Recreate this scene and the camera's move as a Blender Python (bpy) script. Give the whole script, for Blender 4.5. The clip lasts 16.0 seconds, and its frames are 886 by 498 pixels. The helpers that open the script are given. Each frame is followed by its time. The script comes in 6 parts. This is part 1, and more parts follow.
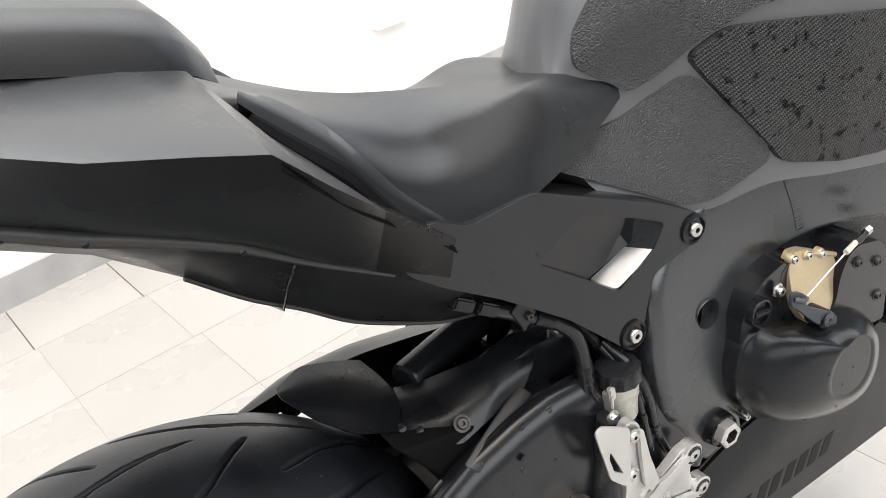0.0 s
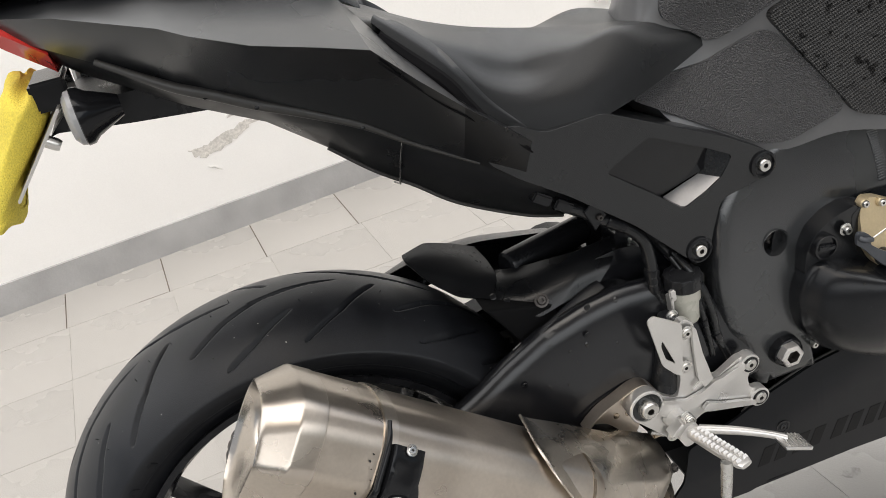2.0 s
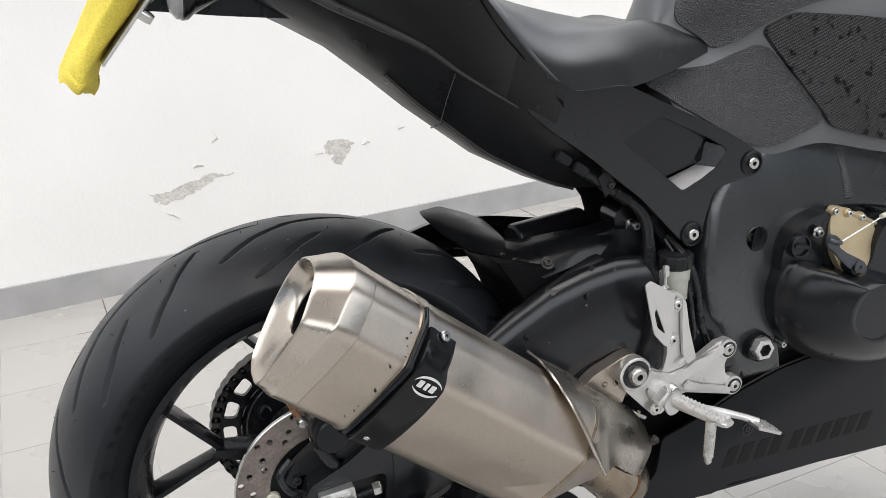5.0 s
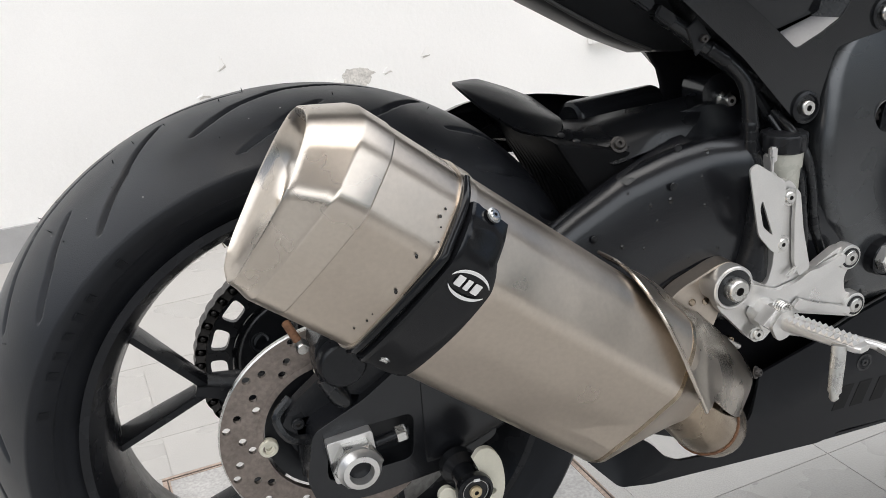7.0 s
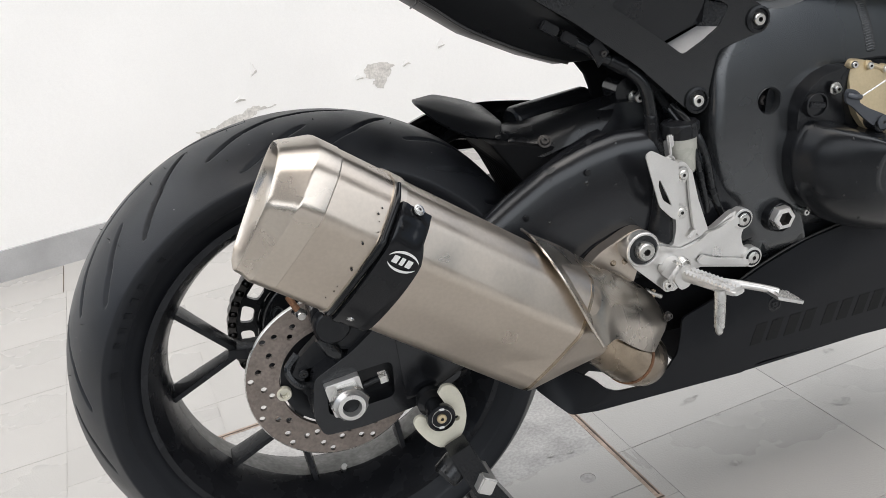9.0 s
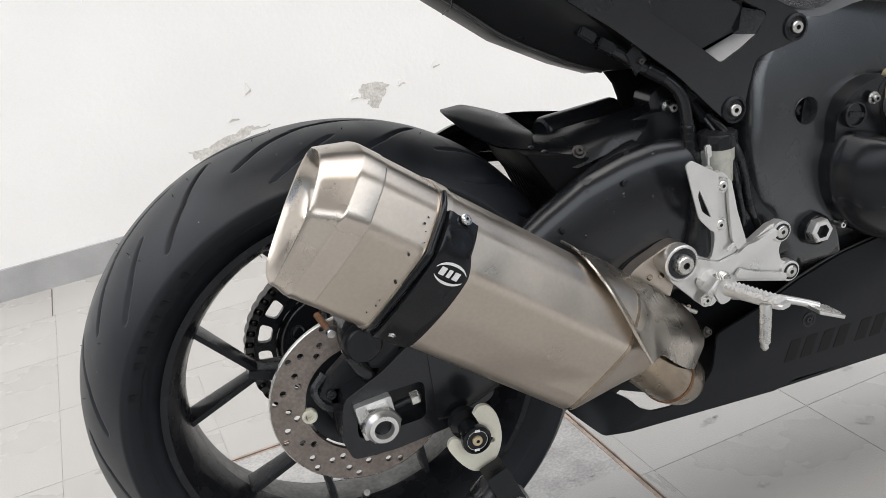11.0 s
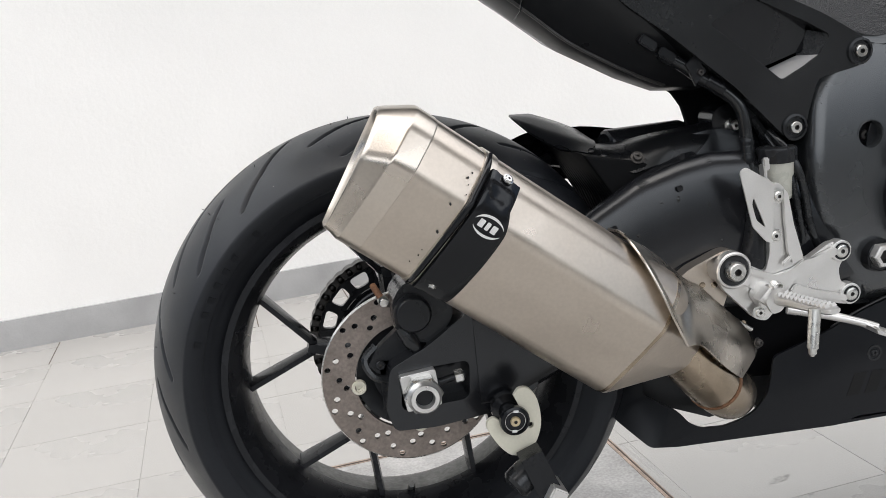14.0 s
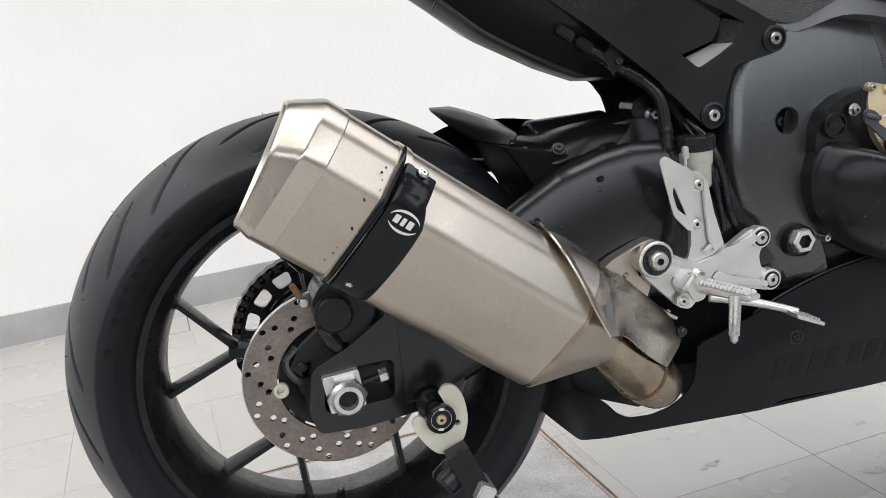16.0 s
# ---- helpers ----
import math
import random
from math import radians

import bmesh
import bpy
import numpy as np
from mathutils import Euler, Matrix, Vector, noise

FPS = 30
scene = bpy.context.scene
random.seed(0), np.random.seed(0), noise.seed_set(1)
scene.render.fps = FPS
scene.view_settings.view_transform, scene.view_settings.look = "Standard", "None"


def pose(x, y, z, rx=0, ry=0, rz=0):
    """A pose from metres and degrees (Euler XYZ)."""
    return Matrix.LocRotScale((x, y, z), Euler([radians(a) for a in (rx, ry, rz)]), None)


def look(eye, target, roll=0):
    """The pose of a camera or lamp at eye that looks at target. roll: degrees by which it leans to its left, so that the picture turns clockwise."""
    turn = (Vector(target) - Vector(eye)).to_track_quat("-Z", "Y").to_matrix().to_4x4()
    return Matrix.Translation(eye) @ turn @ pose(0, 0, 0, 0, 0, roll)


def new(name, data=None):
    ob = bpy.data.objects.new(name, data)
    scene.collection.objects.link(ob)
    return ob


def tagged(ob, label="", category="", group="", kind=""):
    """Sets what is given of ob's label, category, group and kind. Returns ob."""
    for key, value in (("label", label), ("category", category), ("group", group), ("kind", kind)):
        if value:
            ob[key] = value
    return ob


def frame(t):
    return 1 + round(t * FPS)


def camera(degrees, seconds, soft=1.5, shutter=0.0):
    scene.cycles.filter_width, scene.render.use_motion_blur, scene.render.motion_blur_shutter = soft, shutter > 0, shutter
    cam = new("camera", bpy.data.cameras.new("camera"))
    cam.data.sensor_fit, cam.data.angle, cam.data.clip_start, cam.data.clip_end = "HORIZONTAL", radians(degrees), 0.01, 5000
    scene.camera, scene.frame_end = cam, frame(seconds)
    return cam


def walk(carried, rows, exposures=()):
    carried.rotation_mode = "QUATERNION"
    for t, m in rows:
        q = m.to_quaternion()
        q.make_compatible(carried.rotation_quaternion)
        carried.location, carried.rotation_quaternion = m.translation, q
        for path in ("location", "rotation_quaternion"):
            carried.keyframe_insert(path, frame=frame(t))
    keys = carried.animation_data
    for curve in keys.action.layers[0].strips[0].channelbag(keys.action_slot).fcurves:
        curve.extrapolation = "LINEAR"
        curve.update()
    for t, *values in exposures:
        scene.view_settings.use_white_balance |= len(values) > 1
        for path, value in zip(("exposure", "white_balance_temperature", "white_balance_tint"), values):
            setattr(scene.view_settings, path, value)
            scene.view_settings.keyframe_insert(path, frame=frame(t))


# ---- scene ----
from mathutils.bvhtree import BVHTree
cam = camera(53.37, 16.0, soft=0.8)
# seconds, eye (metres), yaw, pitch, roll (degrees)
ROWS = [
    (0, 0.0062, -0.6433, 1.1882, -29.74, -29.93, -10.28),
    (0.5, -0.0790, -0.6985, 1.2341, -30.34, -33.09, -9.07),
    (1, -0.0482, -0.7856, 1.2337, -24.48, -34.86, -9.08),
    (1.5, 0.0866, -0.9088, 1.2292, -14.45, -32.70, -11.93),
    (2, 0.0276, -0.9194, 1.1960, -12.34, -28.21, -12.48),
    (2.5, -0.0931, -0.9061, 1.1256, -15.14, -24.65, -10.63),
    (3, -0.1516, -0.9144, 1.0821, -18.25, -23.65, -7.62),
    (3.2, -0.1643, -0.9196, 1.0829, -19.23, -23.92, -7.05),
    (5.3, -0.1717, -1.0266, 1.0019, -19.40, -18.81, -2.26),
    (5.5, -0.1706, -1.0236, 0.9838, -18.06, -18.86, -2.45),
    (6, -0.1397, -0.8976, 0.8924, -16.28, -20.74, -2.37),
    (6.5, -0.1244, -0.8225, 0.8620, -17.67, -21.64, -3.46),
    (7, -0.1186, -0.8211, 0.8615, -18.20, -21.53, -4.17),
    (7.5, -0.1055, -0.8958, 0.8880, -17.04, -21.72, -6.91),
    (8, -0.0889, -0.9723, 0.9130, -15.26, -22.26, -9.39),
    (8.5, -0.0758, -1.0276, 0.9243, -14.54, -22.65, -9.49),
    (9, -0.0801, -1.0594, 0.9475, -14.05, -22.87, -9.20),
    (9.5, -0.0977, -1.0500, 0.9468, -13.85, -23.36, -9.71),
    (10, -0.1411, -0.9762, 0.9619, -16.22, -23.82, -9.84),
    (10.2, -0.1561, -0.9555, 0.9756, -17.39, -24.29, -8.62),
    (12.3, -0.0908, -1.1113, 0.8085, -11.88, -14.30, -7.89),
    (12.5, -0.0956, -1.1059, 0.8020, -11.70, -14.02, -7.45),
    (13, -0.0996, -1.1011, 0.7949, -11.00, -14.19, -6.93),
    (13.5, -0.1069, -1.1074, 0.7917, -9.46, -13.62, -7.15),
    (14, -0.1092, -1.1130, 0.7952, -9.21, -13.32, -6.24),
    (14.5, -0.1138, -1.1119, 0.7915, -10.54, -13.45, -5.13),
    (15, -0.1049, -1.1068, 0.7933, -11.88, -13.57, -5.85),
    (15.5, -0.0865, -1.1021, 0.7956, -12.74, -13.73, -6.81),
    (16, -0.0809, -1.0985, 0.7879, -12.98, -14.02, -6.89),
]


def eye_pose(x, y, z, yaw, pitch, roll):
    a, b = radians(yaw), radians(pitch)
    ahead = Vector((-math.sin(a) * math.cos(b), math.cos(a) * math.cos(b), math.sin(b)))
    return look((x, y, z), Vector((x, y, z)) + ahead, roll)


# seconds, stops, kelvin, tint
EXPOSURES = [(0.0, 0.90, 6650, 10), (0.5, 0.75, 6720, 10), (1.0, 0.69, 6760, 10), (1.5, 0.67, 6760, 10), (2.0, 0.30, 6760, 10), (2.5, 0.09, 6760, 10), (3.2, 0.26, 6480, 9.8), (5.3, 0.37, 6420, 9.6), (10.2, 0.38, 6420, 9.6), (12.3, 0.23, 6400, 9.6), (13.0, 0.30, 6400, 9.6), (14.5, 0.35, 6400, 9.6), (16.0, 0.36, 6400, 9.6)]
walk(cam, [(r[0], eye_pose(*r[1:])) for r in ROWS], EXPOSURES)

# ---- light ----
SUN_ELEVATION, SUN_AZIMUTH = 73.0, 185.0
world = bpy.data.worlds.new("sky")
world.use_nodes = True
scene.world = world
wn = world.node_tree.nodes
sky = wn.new("ShaderNodeTexSky")
sky.sky_type, sky.sun_disc = "NISHITA", False
sky.sun_elevation, sky.sun_rotation = radians(SUN_ELEVATION), radians(SUN_AZIMUTH)
sky.air_density, sky.dust_density, sky.ozone_density = 1.0, 4.0, 1.0
wn["Background"].inputs["Strength"].default_value = 0.085
world.node_tree.links.new(sky.outputs[0], wn["Background"].inputs["Color"])
sun = new("sun", bpy.data.lights.new("sun", "SUN"))
sun.data.energy, sun.data.angle, sun.data.color = 4.3, radians(128), (1.0, 0.975, 0.94)
sa, se = radians(SUN_AZIMUTH), radians(SUN_ELEVATION)
sun.matrix_world = look((math.sin(sa) * math.cos(se) * 20, math.cos(sa) * math.cos(se) * 20, math.sin(se) * 20), (0, 0, 0))

# ---- materials ----


def material(name, colour, rough=0.5, metal=0.0, grain=0.0, grain_scale=300.0, patch=0.0, patch_scale=12.0, bump=0.0, bump_scale=400.0, coat=0.0, stretch=(1, 1, 1), rough_var=0.08, random_value=0.0, spec=0.5, graze=0.0, graze_from=0.15, graze_to=0.7, pebble=0.0):
    """A surface with grain and patches of wear, at real size."""
    m = bpy.data.materials.new(name)
    m.use_nodes = True
    nt = m.node_tree
    b = nt.nodes["Principled BSDF"]
    link = nt.links.new
    co = nt.nodes.new("ShaderNodeTexCoord")
    mp = nt.nodes.new("ShaderNodeMapping")
    mp.inputs["Scale"].default_value = stretch
    link(co.outputs["Object"], mp.inputs["Vector"])

    def noise_tex(scale, detail=3.0):
        n = nt.nodes.new("ShaderNodeTexNoise")
        n.inputs["Scale"].default_value, n.inputs["Detail"].default_value = scale, detail
        link(mp.outputs[0], n.inputs["Vector"])
        return n

    def ranged(src, low, high):
        r = nt.nodes.new("ShaderNodeMapRange")
        r.inputs["From Min"].default_value, r.inputs["From Max"].default_value = 0.3, 0.7
        r.inputs["To Min"].default_value, r.inputs["To Max"].default_value = low, high
        link(src, r.inputs["Value"])
        return r.outputs[0]

    big, fine = noise_tex(patch_scale, 4.0), noise_tex(grain_scale, 2.0)
    mul = nt.nodes.new("ShaderNodeMath")
    mul.operation = "MULTIPLY"
    link(ranged(big.outputs["Fac"], 1 - patch, 1 + patch), mul.inputs[0])
    link(ranged(fine.outputs["Fac"], 1 - grain, 1 + grain), mul.inputs[1])
    value = mul.outputs[0]
    if random_value:
        info = nt.nodes.new("ShaderNodeObjectInfo")
        r = nt.nodes.new("ShaderNodeMapRange")
        r.inputs["To Min"].default_value, r.inputs["To Max"].default_value = 1 - random_value, 1 + random_value
        link(info.outputs["Random"], r.inputs["Value"])
        again = nt.nodes.new("ShaderNodeMath")
        again.operation = "MULTIPLY"
        link(value, again.inputs[0])
        link(r.outputs[0], again.inputs[1])
        value = again.outputs[0]
    mix = nt.nodes.new("ShaderNodeVectorMath")
    mix.operation = "SCALE"
    mix.inputs[0].default_value = colour
    link(value, mix.inputs["Scale"])
    link(mix.outputs[0], b.inputs["Base Color"])
    link(ranged(big.outputs["Fac"], max(0.02, rough - rough_var), min(1, rough + rough_var)), b.inputs["Roughness"])
    b.inputs["Metallic"].default_value = metal
    b.inputs["Specular IOR Level"].default_value = spec
    # the sky's blue is put into the reflections of dark surfaces
    if metal == 0.0 and max(colour) < 0.08:
        b.inputs["Specular Tint"].default_value = (0.92, 0.965, 1.0, 1.0)
    if graze:
        # gloss that rises towards grazing views, as on matt lacquer
        lw = nt.nodes.new("ShaderNodeLayerWeight")
        lw.inputs["Blend"].default_value = 0.5
        gr = nt.nodes.new("ShaderNodeMapRange")
        gr.inputs["From Min"].default_value, gr.inputs["From Max"].default_value = graze_from, graze_to
        gr.inputs["To Min"].default_value, gr.inputs["To Max"].default_value = spec, graze
        link(lw.outputs["Facing"], gr.inputs["Value"])
        link(gr.outputs[0], b.inputs["Specular IOR Level"])
        # here too the sky's blue is put into the reflections
        b.inputs["Specular Tint"].default_value = (0.94, 0.975, 1.0, 1.0)
    b.inputs["Coat Weight"].default_value = coat
    b.inputs["Coat Roughness"].default_value = 0.08
    if bump:
        bp = nt.nodes.new("ShaderNodeBump")
        bp.inputs["Strength"].default_value, bp.inputs["Distance"].default_value = 0.6, bump
        bn = noise_tex(bump_scale, 2.0)
        if pebble:
            vor = nt.nodes.new("ShaderNodeTexVoronoi")
            vor.feature = "SMOOTH_F1"
            vor.inputs["Scale"].default_value = pebble
            link(mp.outputs[0], vor.inputs["Vector"])
            both = nt.nodes.new("ShaderNodeMath")
            both.operation = "MULTIPLY_ADD"
            both.inputs[1].default_value = -1.4
            link(vor.outputs["Distance"], both.inputs[0])
            link(bn.outputs["Fac"], both.inputs[2])
            link(both.outputs[0], bp.inputs["Height"])
        else:
            link(bn.outputs["Fac"], bp.inputs["Height"])
        link(bp.outputs[0], b.inputs["Normal"])
    return m


M_WALL = material("wall_paint", (0.85, 0.845, 0.825), 0.75, grain=0.015, patch=0.03, patch_scale=2.0, bump=0.0015, bump_scale=60)
M_SKIRT = material("skirting_grey", (0.385, 0.385, 0.385), 0.6, grain=0.06, patch=0.12, patch_scale=9, bump=0.001, bump_scale=80)
M_PLASTER = material("bare_plaster", (0.6, 0.58, 0.545), 0.9, grain=0.15, grain_scale=120, patch=0.15, patch_scale=30, bump=0.004, bump_scale=90)
M_TILE = material("floor_tile", (0.385, 0.376, 0.358), 0.30, grain=0.14, grain_scale=480, patch=0.035, patch_scale=3, bump=0.0006, bump_scale=300, random_value=0.03)
M_GROUT = material("grout", (0.375, 0.368, 0.356), 0.9, grain=0.15, grain_scale=200, patch=0.2)
M_RUSTY = material("brown_grout", (0.36, 0.285, 0.235), 0.9, grain=0.2, grain_scale=200, patch=0.3, patch_scale=20)
M_MATT = material("matt_black_paint", (0.0078, 0.0083, 0.0096), 0.24, spec=0.3, graze=0.3, grain=0.04, patch=0.06, patch_scale=10, bump=0.0002, bump_scale=900, rough_var=0.03)
M_TAIL = material("satin_black_paint", (0.007, 0.0077, 0.0092), 0.27, spec=0.16, graze=2.0, graze_from=0.10, graze_to=0.60, grain=0.03, patch=0.04, patch_scale=6)
M_TANK = material("satin_tank_paint", (0.095, 0.097, 0.101), 0.34, spec=0.8, graze=1.3, grain=0.03, patch=0.04, patch_scale=6)
M_ARM = material("swingarm_black", (0.0084, 0.0089, 0.0107), 0.22, spec=0.5, graze=0.8, grain=0.05, patch=0.10, patch_scale=14, bump=0.0002, bump_scale=700, rough_var=0.03)
M_FRAME = material("frame_grey_paint", (0.0225, 0.0242, 0.0262), 0.27, spec=0.9, graze=1.2, grain=0.05, patch=0.05, patch_scale=10, bump=0.0, bump_scale=700, rough_var=0.03)
M_PLASTIC = material("black_plastic", (0.0111, 0.0117, 0.0133), 0.28, spec=0.28, graze=0.6, grain=0.06, patch=0.08, patch_scale=25, bump=0.0003, bump_scale=900)
M_GLOSS = material("gloss_black", (0.0084, 0.0088, 0.0101), 0.14, spec=0.25, graze=0.6, grain=0.02, patch=0.04)
M_SEAT = material("seat_vinyl", (0.0062, 0.0066, 0.0072), 0.34, spec=0.29, graze=1.7, graze_from=0.24, graze_to=0.60, grain=0.06, grain_scale=700, patch=0.05, patch_scale=9, bump=0.0005, bump_scale=1400)
M_RUBBER = material("tyre_rubber", (0.008, 0.009, 0.0116), 0.42, spec=0.34, graze=0.8, grain=0.12, grain_scale=350, patch=0.32, patch_scale=22, bump=0.0003, bump_scale=900)
M_SIDEWALL = material("tyre_sidewall", (0.0092, 0.01, 0.0124), 0.55, grain=0.08, patch=0.15, patch_scale=20, spec=0.31)
M_PAD = material("tank_pad_rubber", (0.036, 0.036, 0.0385), 0.36, spec=0.7, graze=1.2, grain=0.3, grain_scale=700, patch=0.1, bump=0.0036, bump_scale=900, pebble=560.0)
M_RIBPAD = material("ribbed_pad_rubber", (0.032, 0.032, 0.0325), 0.40, spec=0.5, graze=1.0, grain=0.08, patch=0.08)


def ribbed_relief(m):
    """A woven relief of small slanted ribs, with damp dark spots."""
    nt = m.node_tree
    b = nt.nodes["Principled BSDF"]
    co = nt.nodes.new("ShaderNodeTexCoord")
    heights = []
    for turn in (28, -62):
        mp = nt.nodes.new("ShaderNodeMapping")
        mp.inputs["Rotation"].default_value = (0, radians(turn), 0)
        nt.links.new(co.outputs["Object"], mp.inputs["Vector"])
        w = nt.nodes.new("ShaderNodeTexWave")
        w.inputs["Scale"].default_value = 130.0 if turn > 0 else 85.0
        nt.links.new(mp.outputs[0], w.inputs["Vector"])
        heights.append(w.outputs["Fac"])
    both = nt.nodes.new("ShaderNodeMath")
    both.operation = "MULTIPLY"
    nt.links.new(heights[0], both.inputs[0])
    nt.links.new(heights[1], both.inputs[1])
    bp = nt.nodes.new("ShaderNodeBump")
    bp.inputs["Strength"].default_value, bp.inputs["Distance"].default_value = 0.8, 0.004
    nt.links.new(both.outputs[0], bp.inputs["Height"])
    nt.links.new(bp.outputs[0], b.inputs["Normal"])
    wet = nt.nodes.new("ShaderNodeTexNoise")
    wet.inputs["Scale"].default_value, wet.inputs["Detail"].default_value = 70.0, 3.0
    nt.links.new(co.outputs["Object"], wet.inputs["Vector"])
    spot = nt.nodes.new("ShaderNodeMapRange")
    spot.inputs["From Min"].default_value, spot.inputs["From Max"].default_value = 0.58, 0.66
    spot.inputs["To Min"].default_value, spot.inputs["To Max"].default_value = 1.0, 0.25
    nt.links.new(wet.outputs["Fac"], spot.inputs["Value"])
    old = b.inputs["Base Color"].links[0].from_socket
    sc = nt.nodes.new("ShaderNodeVectorMath")
    sc.operation = "SCALE"
    nt.links.new(old, sc.inputs[0])
    nt.links.new(spot.outputs[0], sc.inputs["Scale"])
    nt.links.new(sc.outputs[0], b.inputs["Base Color"])
    half = nt.nodes.new("ShaderNodeMath")
    half.operation = "MULTIPLY"
    half.inputs[1].default_value = 0.5
    nt.links.new(spot.outputs[0], half.inputs[0])
    for l in list(b.inputs["Specular IOR Level"].links):
        nt.links.remove(l)
    nt.links.new(half.outputs[0], b.inputs["Specular IOR Level"])


ribbed_relief(M_RIBPAD)
M_TITAN = material("brushed_titanium", (0.54, 0.484, 0.422), 0.34, metal=1.0, grain=0.035, grain_scale=250, patch=0.09, patch_scale=11, rough_var=0.10, bump=0.0004, bump_scale=14, stretch=(1, 1, 1))
M_TITAN_BRIGHT = material("polished_titanium", (0.57, 0.52, 0.46), 0.3, metal=1.0, grain=0.03, patch=0.05, patch_scale=14)
M_TITAN_HOT = material("heat_tinted_titanium", (0.42, 0.35, 0.27), 0.25, metal=1.0, grain=0.05, patch=0.25, patch_scale=22)
M_ALU = material("silver_aluminium", (0.67, 0.665, 0.65), 0.34, metal=0.78, grain=0.02, grain_scale=600, patch=0.06, patch_scale=30)
M_STEEL = material("zinc_steel", (0.62, 0.62, 0.60), 0.28, metal=1.0, grain=0.05, patch=0.10, patch_scale=60)
M_DISC = material("worn_disc_steel", (0.235, 0.203, 0.182), 0.46, metal=0.8, grain=0.16, grain_scale=260, patch=0.16, patch_scale=40)
M_RUST = material("rust", (0.17, 0.085, 0.045), 0.8, metal=0.2, grain=0.3, grain_scale=300, patch=0.3, patch_scale=50)
M_GOLD = material("champagne_cover", (0.58, 0.48, 0.31), 0.38, metal=0.55, grain=0.04, patch=0.06, patch_scale=30)
M_SATIN_SILVER = material("satin_silver_paint", (0.4, 0.4, 0.405), 0.34, metal=0.3, grain=0.03, patch=0.05)
M_CHAIN = material("oily_chain", (0.055, 0.052, 0.050), 0.38, metal=0.6, grain=0.2, grain_scale=500, patch=0.2, patch_scale=60)
M_DROP = material("dirty_water", (0.012, 0.011, 0.010), 0.08, spec=0.5)
M_SPOT = material("floor_stain", (0.325, 0.318, 0.3), 0.4, grain=0.2, grain_scale=400, patch=0.3, patch_scale=60)
M_SHIELD = material("polished_shield", (0.58, 0.535, 0.475), 0.27, metal=1.0, grain=0.03, patch=0.10, patch_scale=18, bump=0.0002, bump_scale=9)
# lighter grey that paints the highlight along black edges
M_LIT_EDGE = material("lit_edge_grey", (0.030, 0.029, 0.028), 0.42, spec=0.5, graze=0.9, grain=0.06, patch=0.1, patch_scale=25)
M_UNDER = material("dull_black_plastic", (0.0165, 0.0173, 0.0189), 0.34, spec=0.28, grain=0.05, patch=0.08, patch_scale=20)
M_PAN = material("matt_pan_paint", (0.0086, 0.0092, 0.0109), 0.36, spec=0.15, graze=0.45, grain=0.04, patch=0.08, patch_scale=8)
M_RAIL = material("rail_black", (0.0118, 0.0126, 0.0138), 0.21, spec=0.48, graze=0.35, graze_from=0.25, grain=0.04, patch=0.06, patch_scale=10)
M_RIM = material("rim_black", (0.0111, 0.0116, 0.0135), 0.26, spec=0.22, grain=0.08, patch=0.2, patch_scale=30)
M_RIMDUST = material("dusty_rim_barrel", (0.18, 0.18, 0.172), 0.5, metal=0.3, grain=0.25, grain_scale=160, patch=0.5, patch_scale=25)
M_ENGINE = material("engine_black", (0.0097, 0.0104, 0.0119), 0.22, spec=0.22, graze=0.8, grain=0.05, patch=0.08, patch_scale=18, bump=0.0002, bump_scale=800, rough_var=0.03)
M_DIRT = material("dark_joint_dirt", (0.105, 0.085, 0.068), 0.9, grain=0.25, grain_scale=250, patch=0.4, patch_scale=30)
M_WHITE = material("white_print", (0.75, 0.75, 0.74), 0.5, grain=0.02)
M_PRINT = material("grey_print", (0.0112, 0.0111, 0.0113), 0.5, spec=0.15, grain=0.05)
M_YELLOW = material("yellow_knit", (0.80, 0.66, 0.10), 0.9, grain=0.12, grain_scale=500, patch=0.08, patch_scale=30, bump=0.002, bump_scale=600)
M_FLAP = material("mud_flap_rubber", (0.0072, 0.0074, 0.0080), 0.6, spec=0.04, grain=0.08)
M_HUG = material("hugger_plastic", (0.0064, 0.0068, 0.0078), 0.30, spec=0.45, graze=0.25, grain=0.05, patch=0.08, patch_scale=20, bump=0.0002, bump_scale=800)
# near-black that paints the shade in gaps and recesses; also the sooty outlet
M_SHADE_SOOT = material("shade_soot_black", (0.0072, 0.0072, 0.0081), 0.8, spec=0.05, grain=0.05)
M_CLEAR = material("reservoir_plastic", (0.44, 0.44, 0.39), 0.3, grain=0.03, patch=0.06, patch_scale=40)
M_LENS = material("grey_lens", (0.30, 0.31, 0.32), 0.12, grain=0.03)
M_REDLENS = material("red_lens", (0.45, 0.03, 0.025), 0.15, grain=0.03)
M_HOSE = material("rubber_hose", (0.0097, 0.0103, 0.0114), 0.24, spec=0.40, graze=0.9, grain=0.05, patch=0.1, patch_scale=40)
M_LEVER = material("grey_anodised", (0.055, 0.060, 0.070), 0.38, spec=0.6, grain=0.05, patch=0.06)
M_CREAM = material("cream_plate", (0.62, 0.60, 0.50), 0.45, grain=0.03, patch=0.06)

# ---- mesh tools ----


def finish(bm, sharp=38.0):
    bmesh.ops.recalc_face_normals(bm, faces=bm.faces)
    for f in bm.faces:
        f.smooth = True
    for e in bm.edges:
        if len(e.link_faces) == 2 and e.calc_face_angle(0) > radians(sharp):
            e.smooth = False
    return bm


